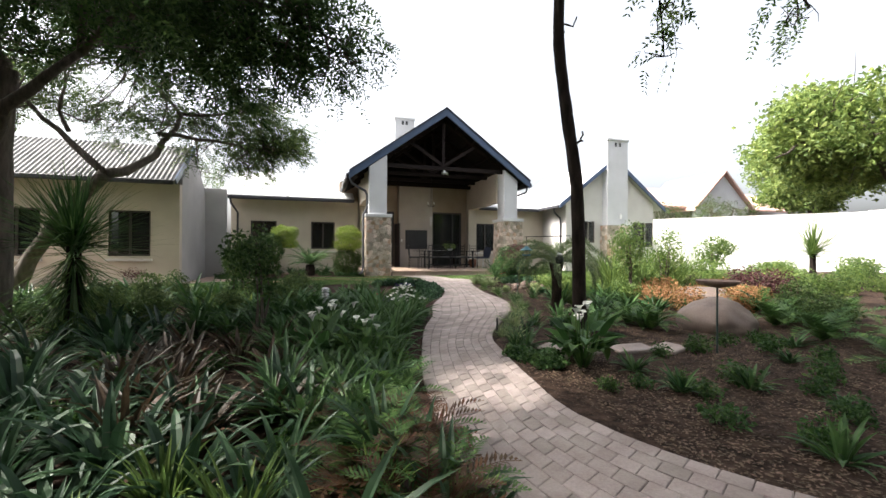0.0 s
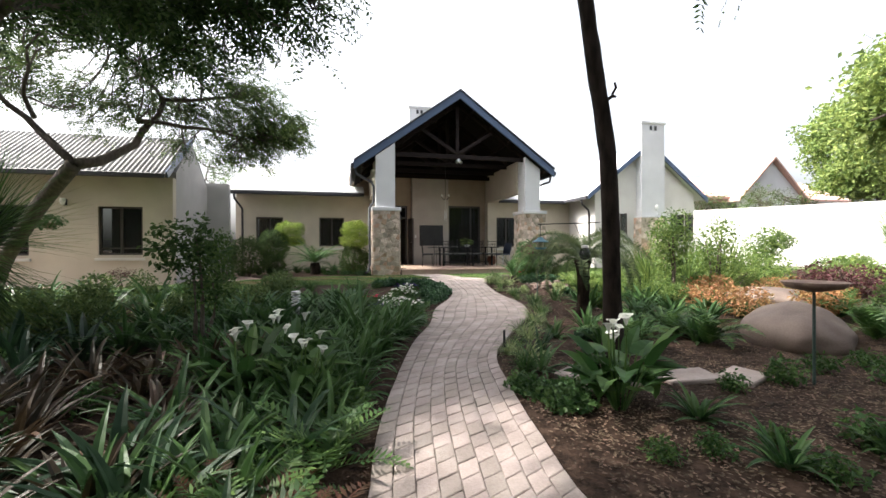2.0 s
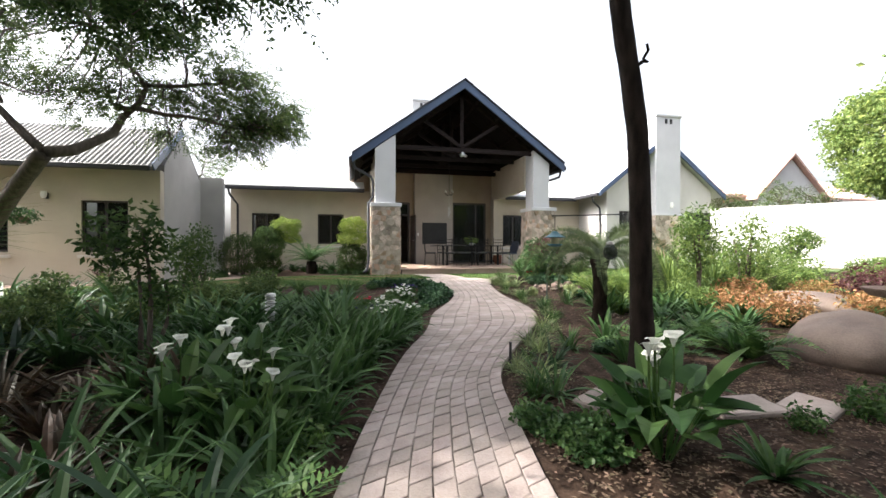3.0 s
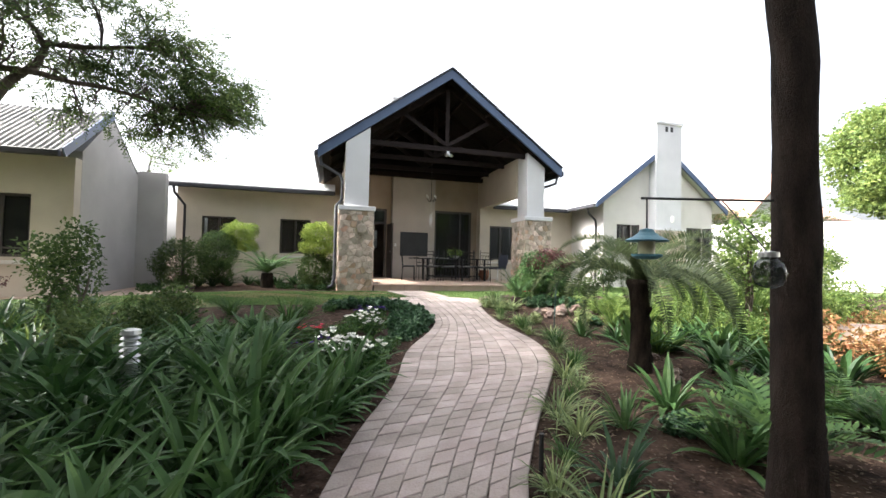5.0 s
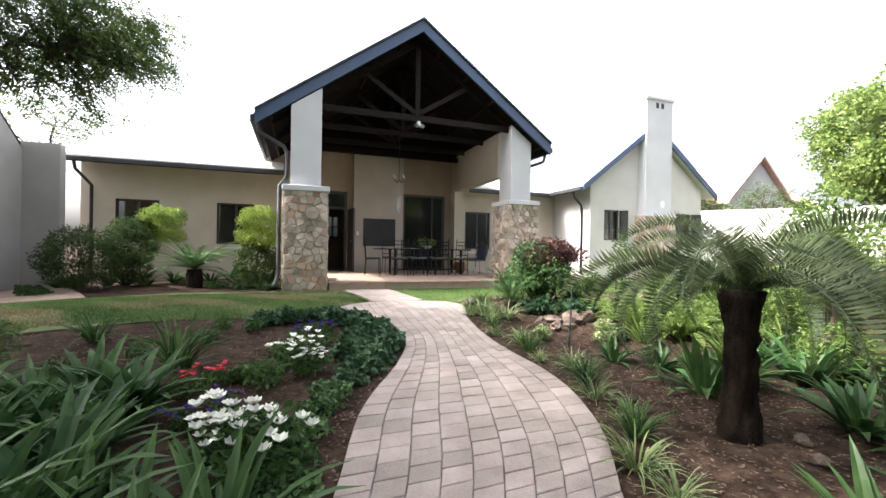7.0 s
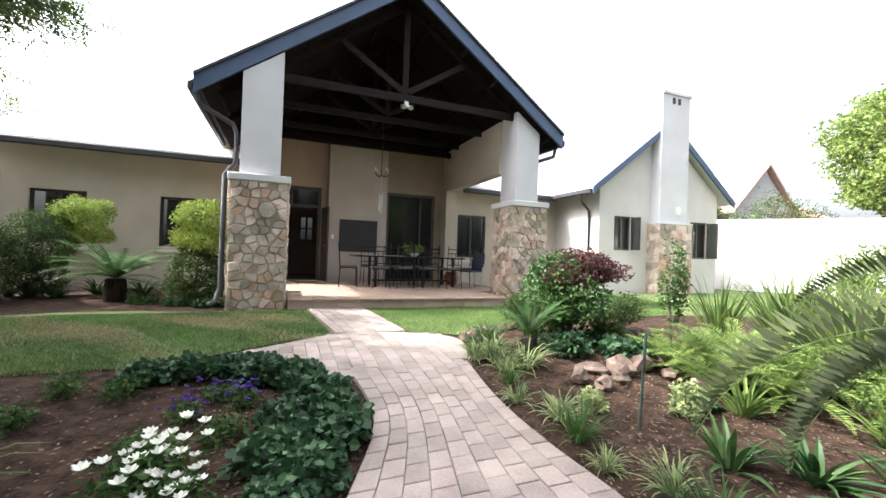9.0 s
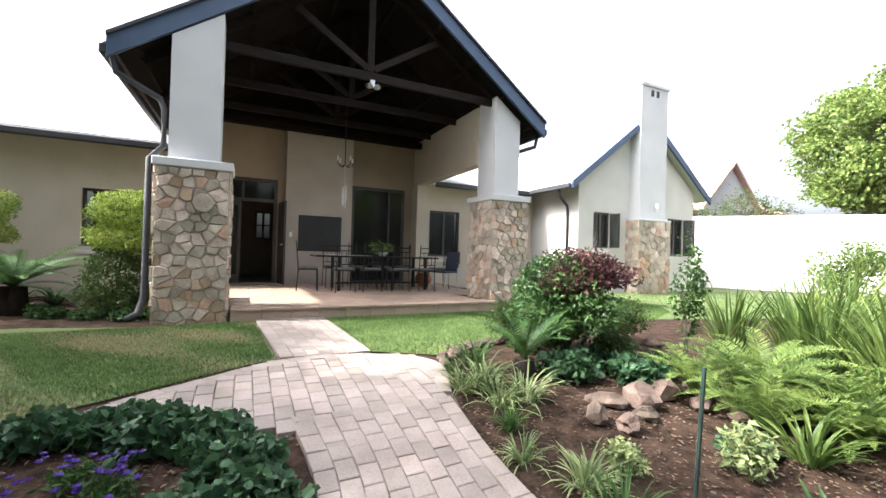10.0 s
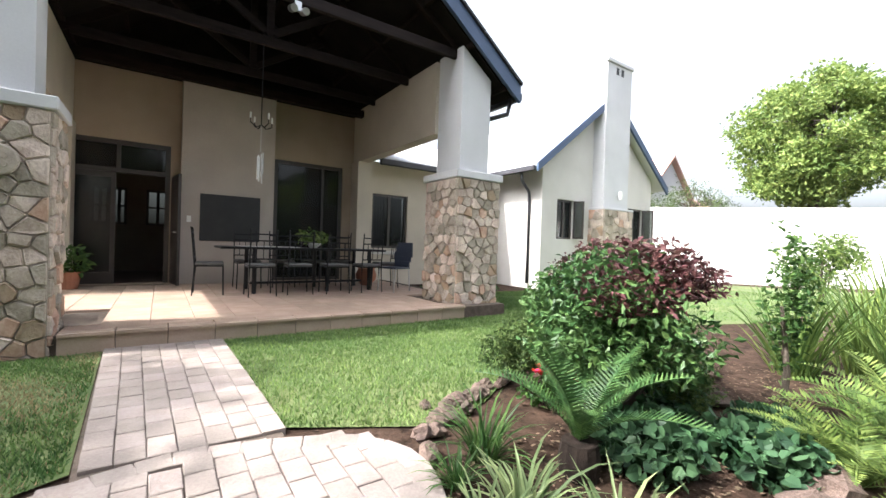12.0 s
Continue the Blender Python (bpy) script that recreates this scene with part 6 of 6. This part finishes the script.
# foot of the house
for x in np.arange(-3.2, 1.7, 0.45):
    put("agapanthus", AGA[int(abs(x) * 10) % 3], float(x), 17.4 + 0.3 * math.sin(x * 5), "dark green clump at the foot of the wall", "agapanthus clumps", 0.75)
for x, y in ((0.9, 15.6), (1.4, 15.35), (0.3, 15.9), (-2.9, 15.9), (-3.2, 16.4), (9.2, 17.9), (8.6, 18.0), (10.2, 17.8)):
    put("seedling", COVERD[0], x, y, "low dark green plant at the foot of the wall", "bedding plants", 0.8)


def bush(name, x, y, stems, blobs, label, category="shrub", clipped=False):
    """A woody shrub: stems and one leaf mass for each (centre, radii, count, size, material, part name)."""
    e = thing(name, label, category)
    z = gz(x, y)
    g = np.random.default_rng(int(abs(x * 100 + y * 10)))
    for k in range(stems):
        bm = bmesh.new()
        limb(bm, (x + g.normal() * 0.05, y + g.normal() * 0.05, z - 0.05), np.array(blobs[k % len(blobs)][0]) + [x, y, z] + g.normal(size=3) * 0.12, 0.028, 0.012, 0.06, g, 5, 6)
        part("stem", bm, M_BARK2, e)
    for c, r, n, size, material, nm in blobs:
        lumps = 14
        C = clump_points(lumps, np.array(c) + [x, y, z], [v * 0.66 for v in r], g, 0.4)
        P = np.concatenate([clump_points(n // lumps, q, [v * 0.42 for v in r], g, 0.4) for q in C])
        if clipped:
            P = clump_points(n, np.array(c) + [x, y, z], r, g, 0.45)
            P += np.array([noise.noise_vector(Vector(p) * 3.2) for p in P]) * 0.13
        P = P[P[:, 2] > z + 0.03]
        V, F = scatter_leaves(P, size, 0.25, 0.5, g)
        part(nm, soup(nm, V, F), material, e)
    return e


bush("burgundy_bush", 5.85, 11.45, 5, [((-0.05, 0, 0.62), (0.76, 0.66, 0.52), 6500, 0.06, M_STRAP, "green_leaves"), ((0.1, 0.02, 0.86), (0.72, 0.62, 0.33), 4600, 0.055, M_RED, "burgundy_leaves")], "rounded shrub, green below and burgundy on top")
bush("round_bush", -2.36, 16.5, 3, [((0, 0, 0.72), (0.8, 0.72, 0.68), 9000, 0.055, M_TREEL, "leaves")], "rounded clipped green bush at the wall", clipped=True)
bush("topiary_bush", -1.55, 17.5, 2, [((-0.15, -0.2, 1.05), (0.58, 0.5, 0.62), 9000, 0.045, M_TREED, "dark_leaves"), ((-0.15, -0.1, 0.4), (0.42, 0.4, 0.45), 4500, 0.045, M_TREED, "dark_lower_leaves"), ((0.35, 0.1, 1.62), (0.52, 0.48, 0.36), 7000, 0.042, M_LIME_SUN, "bright_leaves"), ((0.5, 0.1, 1.22), (0.36, 0.36, 0.2), 3000, 0.042, M_LIME_SUN, "bright_lower_leaves")], "clipped topiary with dark and bright green balls", clipped=True)
bush("spiral_topiary", 1.17, 15.95, 2, [((0, 0, 0.5), (0.56, 0.5, 0.56), 5500, 0.06, M_TREEL, "lower_leaves"), ((0, 0, 1.14), (0.52, 0.48, 0.24), 5000, 0.045, M_LIME_SUN, "middle_leaves"), ((0, 0, 1.58), (0.46, 0.42, 0.32), 5000, 0.045, M_LIME_SUN, "upper_leaves")], "tiered clipped shrub, bright green above dark", clipped=True)
bush("sapling", -0.75, 6.17, 3, [((-0.12, 0, 1.2), (0.4, 0.38, 0.45), 800, 0.075, M_TREED, "leaves"), ((0.15, 0, 0.8), (0.32, 0.3, 0.3), 350, 0.07, M_TREED, "low_leaves")], "thin young tree with sparse dark leaves", "sapling")
bush("tall_shrub", -1.5, 9.6, 4, [((0, 0, 0.8), (0.5, 0.45, 0.7), 2200, 0.06, M_TREED, "leaves")], "upright dark fine-leaved shrub")
bush("small_shrub", -5.0, 13.95, 3, [((0, 0, 0.36), (0.36, 0.3, 0.2), 350, 0.055, M_RED, "leaves")], "little reddish shrub by the side block")
bush("garden_tree", 7.4, 8.35, 3, [((0, 0, 1.3), (0.6, 0.55, 0.75), 2200, 0.07, M_LIME, "leaves")], "airy young tree with yellow-green leaves", "sapling")
bush("garden_tree", 8.7, 8.6, 3, [((0, 0, 1.2), (0.7, 0.6, 0.8), 2200, 0.07, M_LIME, "leaves")], "airy sunlit tree by the boundary wall", "sapling")
bush("juvenile_tree", 6.9, 10.9, 1, [((0, 0, 0.75), (0.22, 0.2, 0.6), 900, 0.05, M_FERN, "leaves")], "slim feathery young tree", "sapling")
bush("wall_shrub", 15.2, 12.6, 4, [((0, 0, 0.9), (1.1, 0.9, 0.7), 3000, 0.09, M_LIME, "leaves")], "rounded golden-green shrub by the boundary wall")
bush("burgundy_shrub", 9.8, 6.9, 4, [((0, 0, 0.6), (0.9, 0.7, 0.5), 2200, 0.07, M_RED, "leaves")], "dark burgundy shrub beside the boulder")


def rosette(name, x, y, z, n, L, W, label, material, e0, e1, group="", trunk=None):
    """Cycads and yuccas: a stubby trunk and stiff leaves that are parts."""
    e = thing(name, label, "plant", group)
    g = np.random.default_rng(int(x * 31 + y * 17) % 1000)
    h, r = trunk
    part("trunk", add_lathe(bmesh.new(), [(r * 0.9, -0.05), (r, h * 0.4), (r * 0.85, h)], 12, (x, y, z)), M_BARK, e)
    return e, g, h


def cycad(x, y, n, L, label, h=0.22, mt=None, erect=0.75):
    mt = mt or M_STRAPB
    z = gz(x, y)
    e, g, h = rosette("cycad", x, y, z, n, L, 0, label, mt, 0, 0, "cycads", (h, 0.18 if h > 0.3 else 0.1))
    fr = []
    for v in range(3):
        gg = np.random.default_rng(200 + v)
        VV, FF, off = [], [], 0
        p, pairs = np.zeros(3), 30
        bd = 0.55 + 0.2 * v
        for k in range(pairs):
            a = -bd * (k / pairs) ** 1.4
            d = np.array([math.cos(a), 0, math.sin(a)])
            w = L * 0.17 * math.sin(math.pi * (0.15 + 0.8 * k / pairs)) ** 0.7
            for s in (-1, 1):
                q = np.array([0.5 * d[0], s * 1.0, 0.35 + 0.5 * d[2]])
                q /= np.linalg.norm(q)
                VV += [p - d * 0.006 * 0, p + d * L / pairs * 0.75, p + q * w + d * L / pairs * 0.3]
                FF.append((off, off + 1, off + 2))
                off += 3
            VV += [p + [0, -0.006, 0.003], p + [0, 0.006, 0.003], p + d * L / pairs + [0, 0.006, 0.003], p + d * L / pairs + [0, -0.006, 0.003]]
            FF.append((off, off + 1, off + 2, off + 3))
            off += 4
            p = p + d * L / pairs
        fr.append(part_mesh("frond", VV, FF, mt))
    for k in range(n):
        ob = new("frond", fr[k % 3])
        ob.parent = e
        ob.matrix_basis = pose(x, y, z + h, 0, -math.degrees(g.normal(erect, 0.25)), k * 360 / n + g.uniform(-12, 12)) @ Matrix.Scale(g.uniform(0.8, 1.1), 4)
    return e


cycad(5.05, 11.12, 13, 0.62, "cycad with stiff green fronds beside the path", 0.15, M_STRAP, 0.9)
cycad(-0.19, 16.25, 34, 1.05, "cycad with wide arching fronds at the wing wall", 0.4, M_STRAP, 0.6)


def yucca(x, y, h, n, L, label, mt, skirt):
    e, g, hh = rosette("yucca", x, y, gz(x, y), n, L, 0, label, mt, 0, 0, "yuccas", (h, 0.09))
    z = gz(x, y) + h
    az = g.uniform(0, math.tau, n)
    el = g.uniform(-0.2, 1.5, n)
    V, F = strip_leaves(np.tile([x, y, z], (n, 1)) + g.normal(size=(n, 3)) * [0.03, 0.03, 0.08], az, el, g.uniform(0, 0.35, n), L * g.uniform(0.75, 1.1, n), np.full(n, 0.034), 3, lambda u: 1 - u * 0.93)
    part("leaves", soup("leaves", V, F), mt, e, "stiff narrow pointed leaves")
    if skirt:
        V, F = strip_leaves(np.tile([x, y, z - 0.1], (n, 1)) - g.uniform(0, 1, (n, 1)) * [[0, 0, h * 0.7]], az, g.uniform(-1.3, -0.2, n), g.uniform(0, 0.4, n), L * g.uniform(0.6, 1.0, n), np.full(n, 0.03), 3, lambda u: 1 - u * 0.9)
        part("leaf_skirt", soup("leaf_skirt", V, F), M_TREED, e, "drooping older leaves")


yucca(-3.1, 6.8, 1.3, 340, 1.1, "yucca with dark spiky leaves and drooping skirt", M_STRAP, True)
yucca(14.95, 9.0, 1.1, 180, 1.4, "tall sunlit yucca with pale green spikes", M_LIME, False)


def tree_fern(x, y, h):
    e = thing("tree_fern", "tree fern with dark fibrous trunk and drooping fronds", "tree fern")
    z = gz(x, y)
    bm = bmesh.new()
    add_tube(bm, [(x, y, z - 0.05 + (h + 0.05) * k / 16) for k in range(17)], [0.135 - 0.035 * min(k / 5, 1) + 0.04 * max(0, (k - 12) / 4) for k in range(17)], 26)
    for v in bm.verts:
        v.co += Vector((noise.noise(v.co * 14), noise.noise(v.co * 14 + Vector((5, 0, 0))), 0)) * 0.03
    part("trunk", bm, M_FIBRE, e, "dark fibrous trunk", smooth=True)
    g = np.random.default_rng(77)
    me = [fern_mesh(300 + i, 1, 1.3, M_TFERN, 64, 1.0, 2.4, 0.13, 0.8) for i in range(4)]
    for k in range(36):
        ob = new("frond", me[k % 4])
        ob.parent = e
        ob.matrix_basis = pose(x, y, z + h - 0.03, g.uniform(-20, 20), g.uniform(-20, 20), k * 137.5 + g.uniform(-10, 10)) @ Matrix.Scale(g.uniform(0.75, 1.1), 4)


tree_fern(4.8, 7.5, 0.98)


# ---- lawns, litter ----
def grass(poly, n, seed, name, label, material, h0, h1, dens=None):
    g = np.random.default_rng(seed)
    x0, x1, y0, y1 = min(p[0] for p in poly), max(p[0] for p in poly), min(p[1] for p in poly), max(p[1] for p in poly)
    X, Y = g.uniform(x0, x1, n * 3), g.uniform(y0, y1, n * 3)
    c = np.zeros(len(X), bool)
    for (ax, ay), (bx, by) in zip(poly, poly[1:] + poly[:1]):
        if ay == by:
            continue
        c ^= ((ay > Y) != (by > Y)) & (X < (bx - ax) * (Y - ay) / (by - ay) + ax)
    if dens:
        c &= dens(X, Y, g)
    X, Y = X[c][:n], Y[c][:n]
    Z = np.array([gz(a, b) for a, b in zip(X, Y)])
    m = len(X)
    az, h = g.uniform(0, math.tau, m), g.uniform(h0, h1, m)
    ln = g.normal(size=(m, 2)) * (h * 0.45)[:, None]
    w = 0.005
    B = np.stack([X, Y, Z], 1)
    s = np.stack([np.cos(az) * w, np.sin(az) * w, 0 * az], 1)
    V = np.stack([B - s, B + s, B + np.stack([ln[:, 0], ln[:, 1], h], 1)], 1).reshape(-1, 3)
    ob = link(name, soup(name, V, np.arange(m * 3).reshape(-1, 3)), material)
    tagged(ob, label, "grass", kind="stuff")


def patchy(X, Y, g):
    v = np.sin(X * 1.9 + 1) * np.sin(Y * 2.3 + X) + 0.5 * np.sin(X * 5 + Y * 4)
    return v + g.normal(size=len(X)) * 0.35 > 0.0


grass([(9.0, 13.3), (10.6, 12.5), (14, 12.3), (18, 12.6), (17, 17.0), (11.6, 17.0), (11.4, 14.5)], 16000, 8, "lawn_grass", "sunny lawn grass beside the gable", M_GRASS, 0.018, 0.042)
grass(LAWN_R, 90000, 1, "lawn_grass", "short green lawn grass", M_GRASS, 0.018, 0.042)
NEARL = [(2.96, 14.7), (3.08, 12.14), (2.0, 11.5), (1.5, 11.25), (0.0, 11.25), (-2.0, 11.0), (-2.0, 14.4), (1.6, 14.5)]
grass(NEARL, 60000, 2, "lawn_grass", "patchy green lawn grass", M_GRASS, 0.015, 0.038, patchy)
grass(NEARL, 30000, 3, "dry_lawn_grass", "dry straw-coloured lawn patches", M_DRYG, 0.012, 0.03, lambda X, Y, g: ~patchy(X + 0.1, Y, g))
grass([(-2.0, 14.3), (-2.0, 11.0), (-4.0, 10.4), (-9.4, 9.5), (-9.4, 12.8), (-6, 13.2)], 26000, 4, "lawn_grass", "green lawn grass by the side block", M_GRASS, 0.018, 0.042)


def litter(n, seed, region, name, label):
    g = np.random.default_rng(seed)
    P = np.stack([g.uniform(region[0], region[1], n), g.uniform(region[2], region[3], n), np.zeros(n)], 1)
    keep = [not near_path(x, y, 0.02) and not inside(LAWN_L, x, y) and not inside(LAWN_R, x, y) for x, y, _ in P]
    P = P[keep]
    P[:, 2] = [gz(x, y) + 0.006 for x, y, _ in P]
    V, F = scatter_leaves(P, 0.034, 0.8, 0.45, g)
    V[:, 2] = np.maximum(V[:, 2], np.repeat(P[:, 2], 4) - 0.004)
    tagged(link(name, soup(name, V, F), M_LITTER), label, "leaf litter", kind="stuff")


litter(9000, 9, (2.2, 6.0, 0.8, 5.2), "leaf_litter", "dry brown bark and leaf litter on open soil")
litter(26000, 5, (2.2, 8.0, 0.5, 11.5), "leaf_litter", "dry brown leaf litter on the soil")
litter(15000, 6, (-5.0, 3.0, 0.8, 11.0), "leaf_litter", "dry brown leaf litter among the plants")


# ---- paving pieces ----
def piece(V4, z0, z1, c=0.005):
    """A chamfered block over four corners (x, y, z of the bed)."""
    q = [Vector(v) for v in V4]
    mid = sum(q, Vector()) / 4
    V, F = [], []
    for s, dz in ((1.0, z0), (1.0, z1 - c * 0.7), (None, z1)):
        for v in q:
            d = v - mid
            k = 1.0 if s else max(0.3, 1 - c / max(d.length, 0.02) * 1.4)
            V.append(mid + d * k + Vector((0, 0, dz)))
    for r in (0, 4):
        for i in range(4):
            F.append((r + i, r + (i + 1) % 4, r + 4 + (i + 1) % 4, r + 4 + i))
    F.append((8, 9, 10, 11))
    return V, F


prng = random.Random(4)
pieces = {"near_path": [], "far_path": [], "walk": []}


def lay(corners, where):
    j = 0.0035
    q = [Vector((x, y, gz(x, y))) for x, y in corners]
    mid = sum(q, Vector()) / 4
    tilt = prng.uniform(-0.0015, 0.0015)
    out = []
    for i, v in enumerate(q):
        d = v - mid
        v = mid + d * (1 - j / max(d.length, 0.03))
        out.append((v.x + prng.uniform(-0.002, 0.002), v.y + prng.uniform(-0.002, 0.002), v.z + (tilt if i < 2 else -tilt)))
    pieces[where].append(piece(out, -0.02, 0.026 + prng.uniform(-0.0015, 0.0015)))


SL = np.concatenate([[0], np.cumsum(np.linalg.norm(np.diff((EDGE_L + EDGE_R) / 2, axis=0), axis=1))])


def on_path(s, u):
    l = (np.interp(s, SL, EDGE_L[:, 0]), np.interp(s, SL, EDGE_L[:, 1]))
    r = (np.interp(s, SL, EDGE_R[:, 0]), np.interp(s, SL, EDGE_R[:, 1]))
    return (l[0] * (1 - u) + r[0] * u, l[1] * (1 - u) + r[1] * u)


COLS, LEN = 9, 0.165
for c in range(COLS):
    s = -LEN * (0.5 if c % 2 else 0.0) - prng.uniform(0, 0.04)
    while s < SL[-1]:
        a, b = max(s, 0), min(s + LEN, SL[-1])
        if b - a > 0.012:
            u0, u1 = c / COLS, (c + 1) / COLS
            q = [on_path(a, u0), on_path(a, u1), on_path(b, u1), on_path(b, u0)]
            lay(q, "near_path" if q[0][1] > 9.3 else "far_path")
        s += LEN
x = 1.6
for i in range(26):
    for j in range(9):
        xa, ya = 1.6 + i * 0.118, 10.72 + j * 0.165 + (0.08 if i % 2 else 0)
        q = [(xa, ya), (xa + 0.118, ya), (xa + 0.118, ya + 0.165), (xa, ya + 0.165)]
        if inside(APRON, xa + 0.06, ya + 0.08) and sum(inside(APRON, px, py) for px, py in q) > 2 and not inside([tuple(p) for p in EDGE_L] + [tuple(p) for p in EDGE_R[::-1]], xa + 0.06, ya + 0.125):
            lay(q, "near_path")
rim = smooth_line([(1.66, 11.02), (2.1, 11.42), (2.6, 11.74), (3.02, 12.0), (3.5, 12.1), (3.95, 12.0), (4.28, 11.84), (4.44, 11.5), (4.26, 10.95)], 29)
for a, b in zip(rim, rim[1:]):
    d = Vector((b[0] - a[0], b[1] - a[1])).normalized()
    n = Vector((d.y, -d.x)) * 0.12
    lay([tuple(a), (a[0] + n.x, a[1] + n.y), (b[0] + n.x, b[1] + n.y), tuple(b)], "near_path")
WC = 7
for c in range(WC):
    y = 12.1 - (0.08 if c % 2 else 0.0)
    w = 0.97 / WC
    while y < 14.7:
        a, b = max(y, 12.1), min(y + 0.21, 14.74)
        if b - a > 0.04:
            q = [(c, a), (c + 1, a), (c + 1, b), (c, b)]
            lay([(3.95 - (WC - u) * (w - 0.0214 * (14.75 - v) / 2.7), v) for u, v in q], "walk")
        y += 0.21
for where, parent, single in (("near_path", garden_path, True), ("walk", walk_bed, True), ("far_path", garden_path, False)):
    if single:
        for V, F in pieces[where]:
            me = bpy.data.meshes.new("paver")
            me.from_pydata(V, [], F)
            part("paver", me, M_PAVER, parent)
    else:
        VV, FF = [], []
        for V, F in pieces[where]:
            o = len(VV)
            VV += V
            FF += [tuple(i + o for i in f) for f in F]
        me = bpy.data.meshes.new("paver_field")
        me.from_pydata(VV, [], FF)
        tagged(part("paver_field", me, M_PAVERS, parent), kind="stuff")
# patio tiles and step edging
tile = bpy.data.meshes.new("tile")
V, F = piece([(-0.197, -0.197, 0), (0.197, -0.197, 0), (0.197, 0.197, 0), (-0.197, 0.197, 0)], 0, 0.03, 0.003)
tile.from_pydata(V, [], F)
tile.materials.append(M_TILE)
for i in range(15):
    for j in range(10):
        x, y = 1.92 + i * 0.4, 15.14 + j * 0.4
        if (x < 2.85 or x > 6.95) and y < 15.95:
            continue
        ob = new("tile", tile)
        ob.parent = patio
        ob.matrix_basis = pose(x, y, PF - 0.03, 0, 0, 90 * ((i + j) % 4))
edge = bpy.data.meshes.new("step_brick")
V, F = piece([(-0.2, -0.06, 0), (0.2, -0.06, 0), (0.2, 0.06, 0), (-0.2, 0.06, 0)], -0.2, 0.035, 0.012)
edge.from_pydata(V, [], F)
edge.materials.append(M_TILE)
for i in range(11):
    ob = new("step_brick", edge)
    ob.parent = patio
    ob.matrix_basis = pose(2.86 + i * 0.408, 14.81, PF - 0.03)
for i in range(11):
    ob = new("step_tile", tile)
    ob.parent = patio
    ob.matrix_basis = pose(2.86 + i * 0.408, 14.91, PF - 0.031)
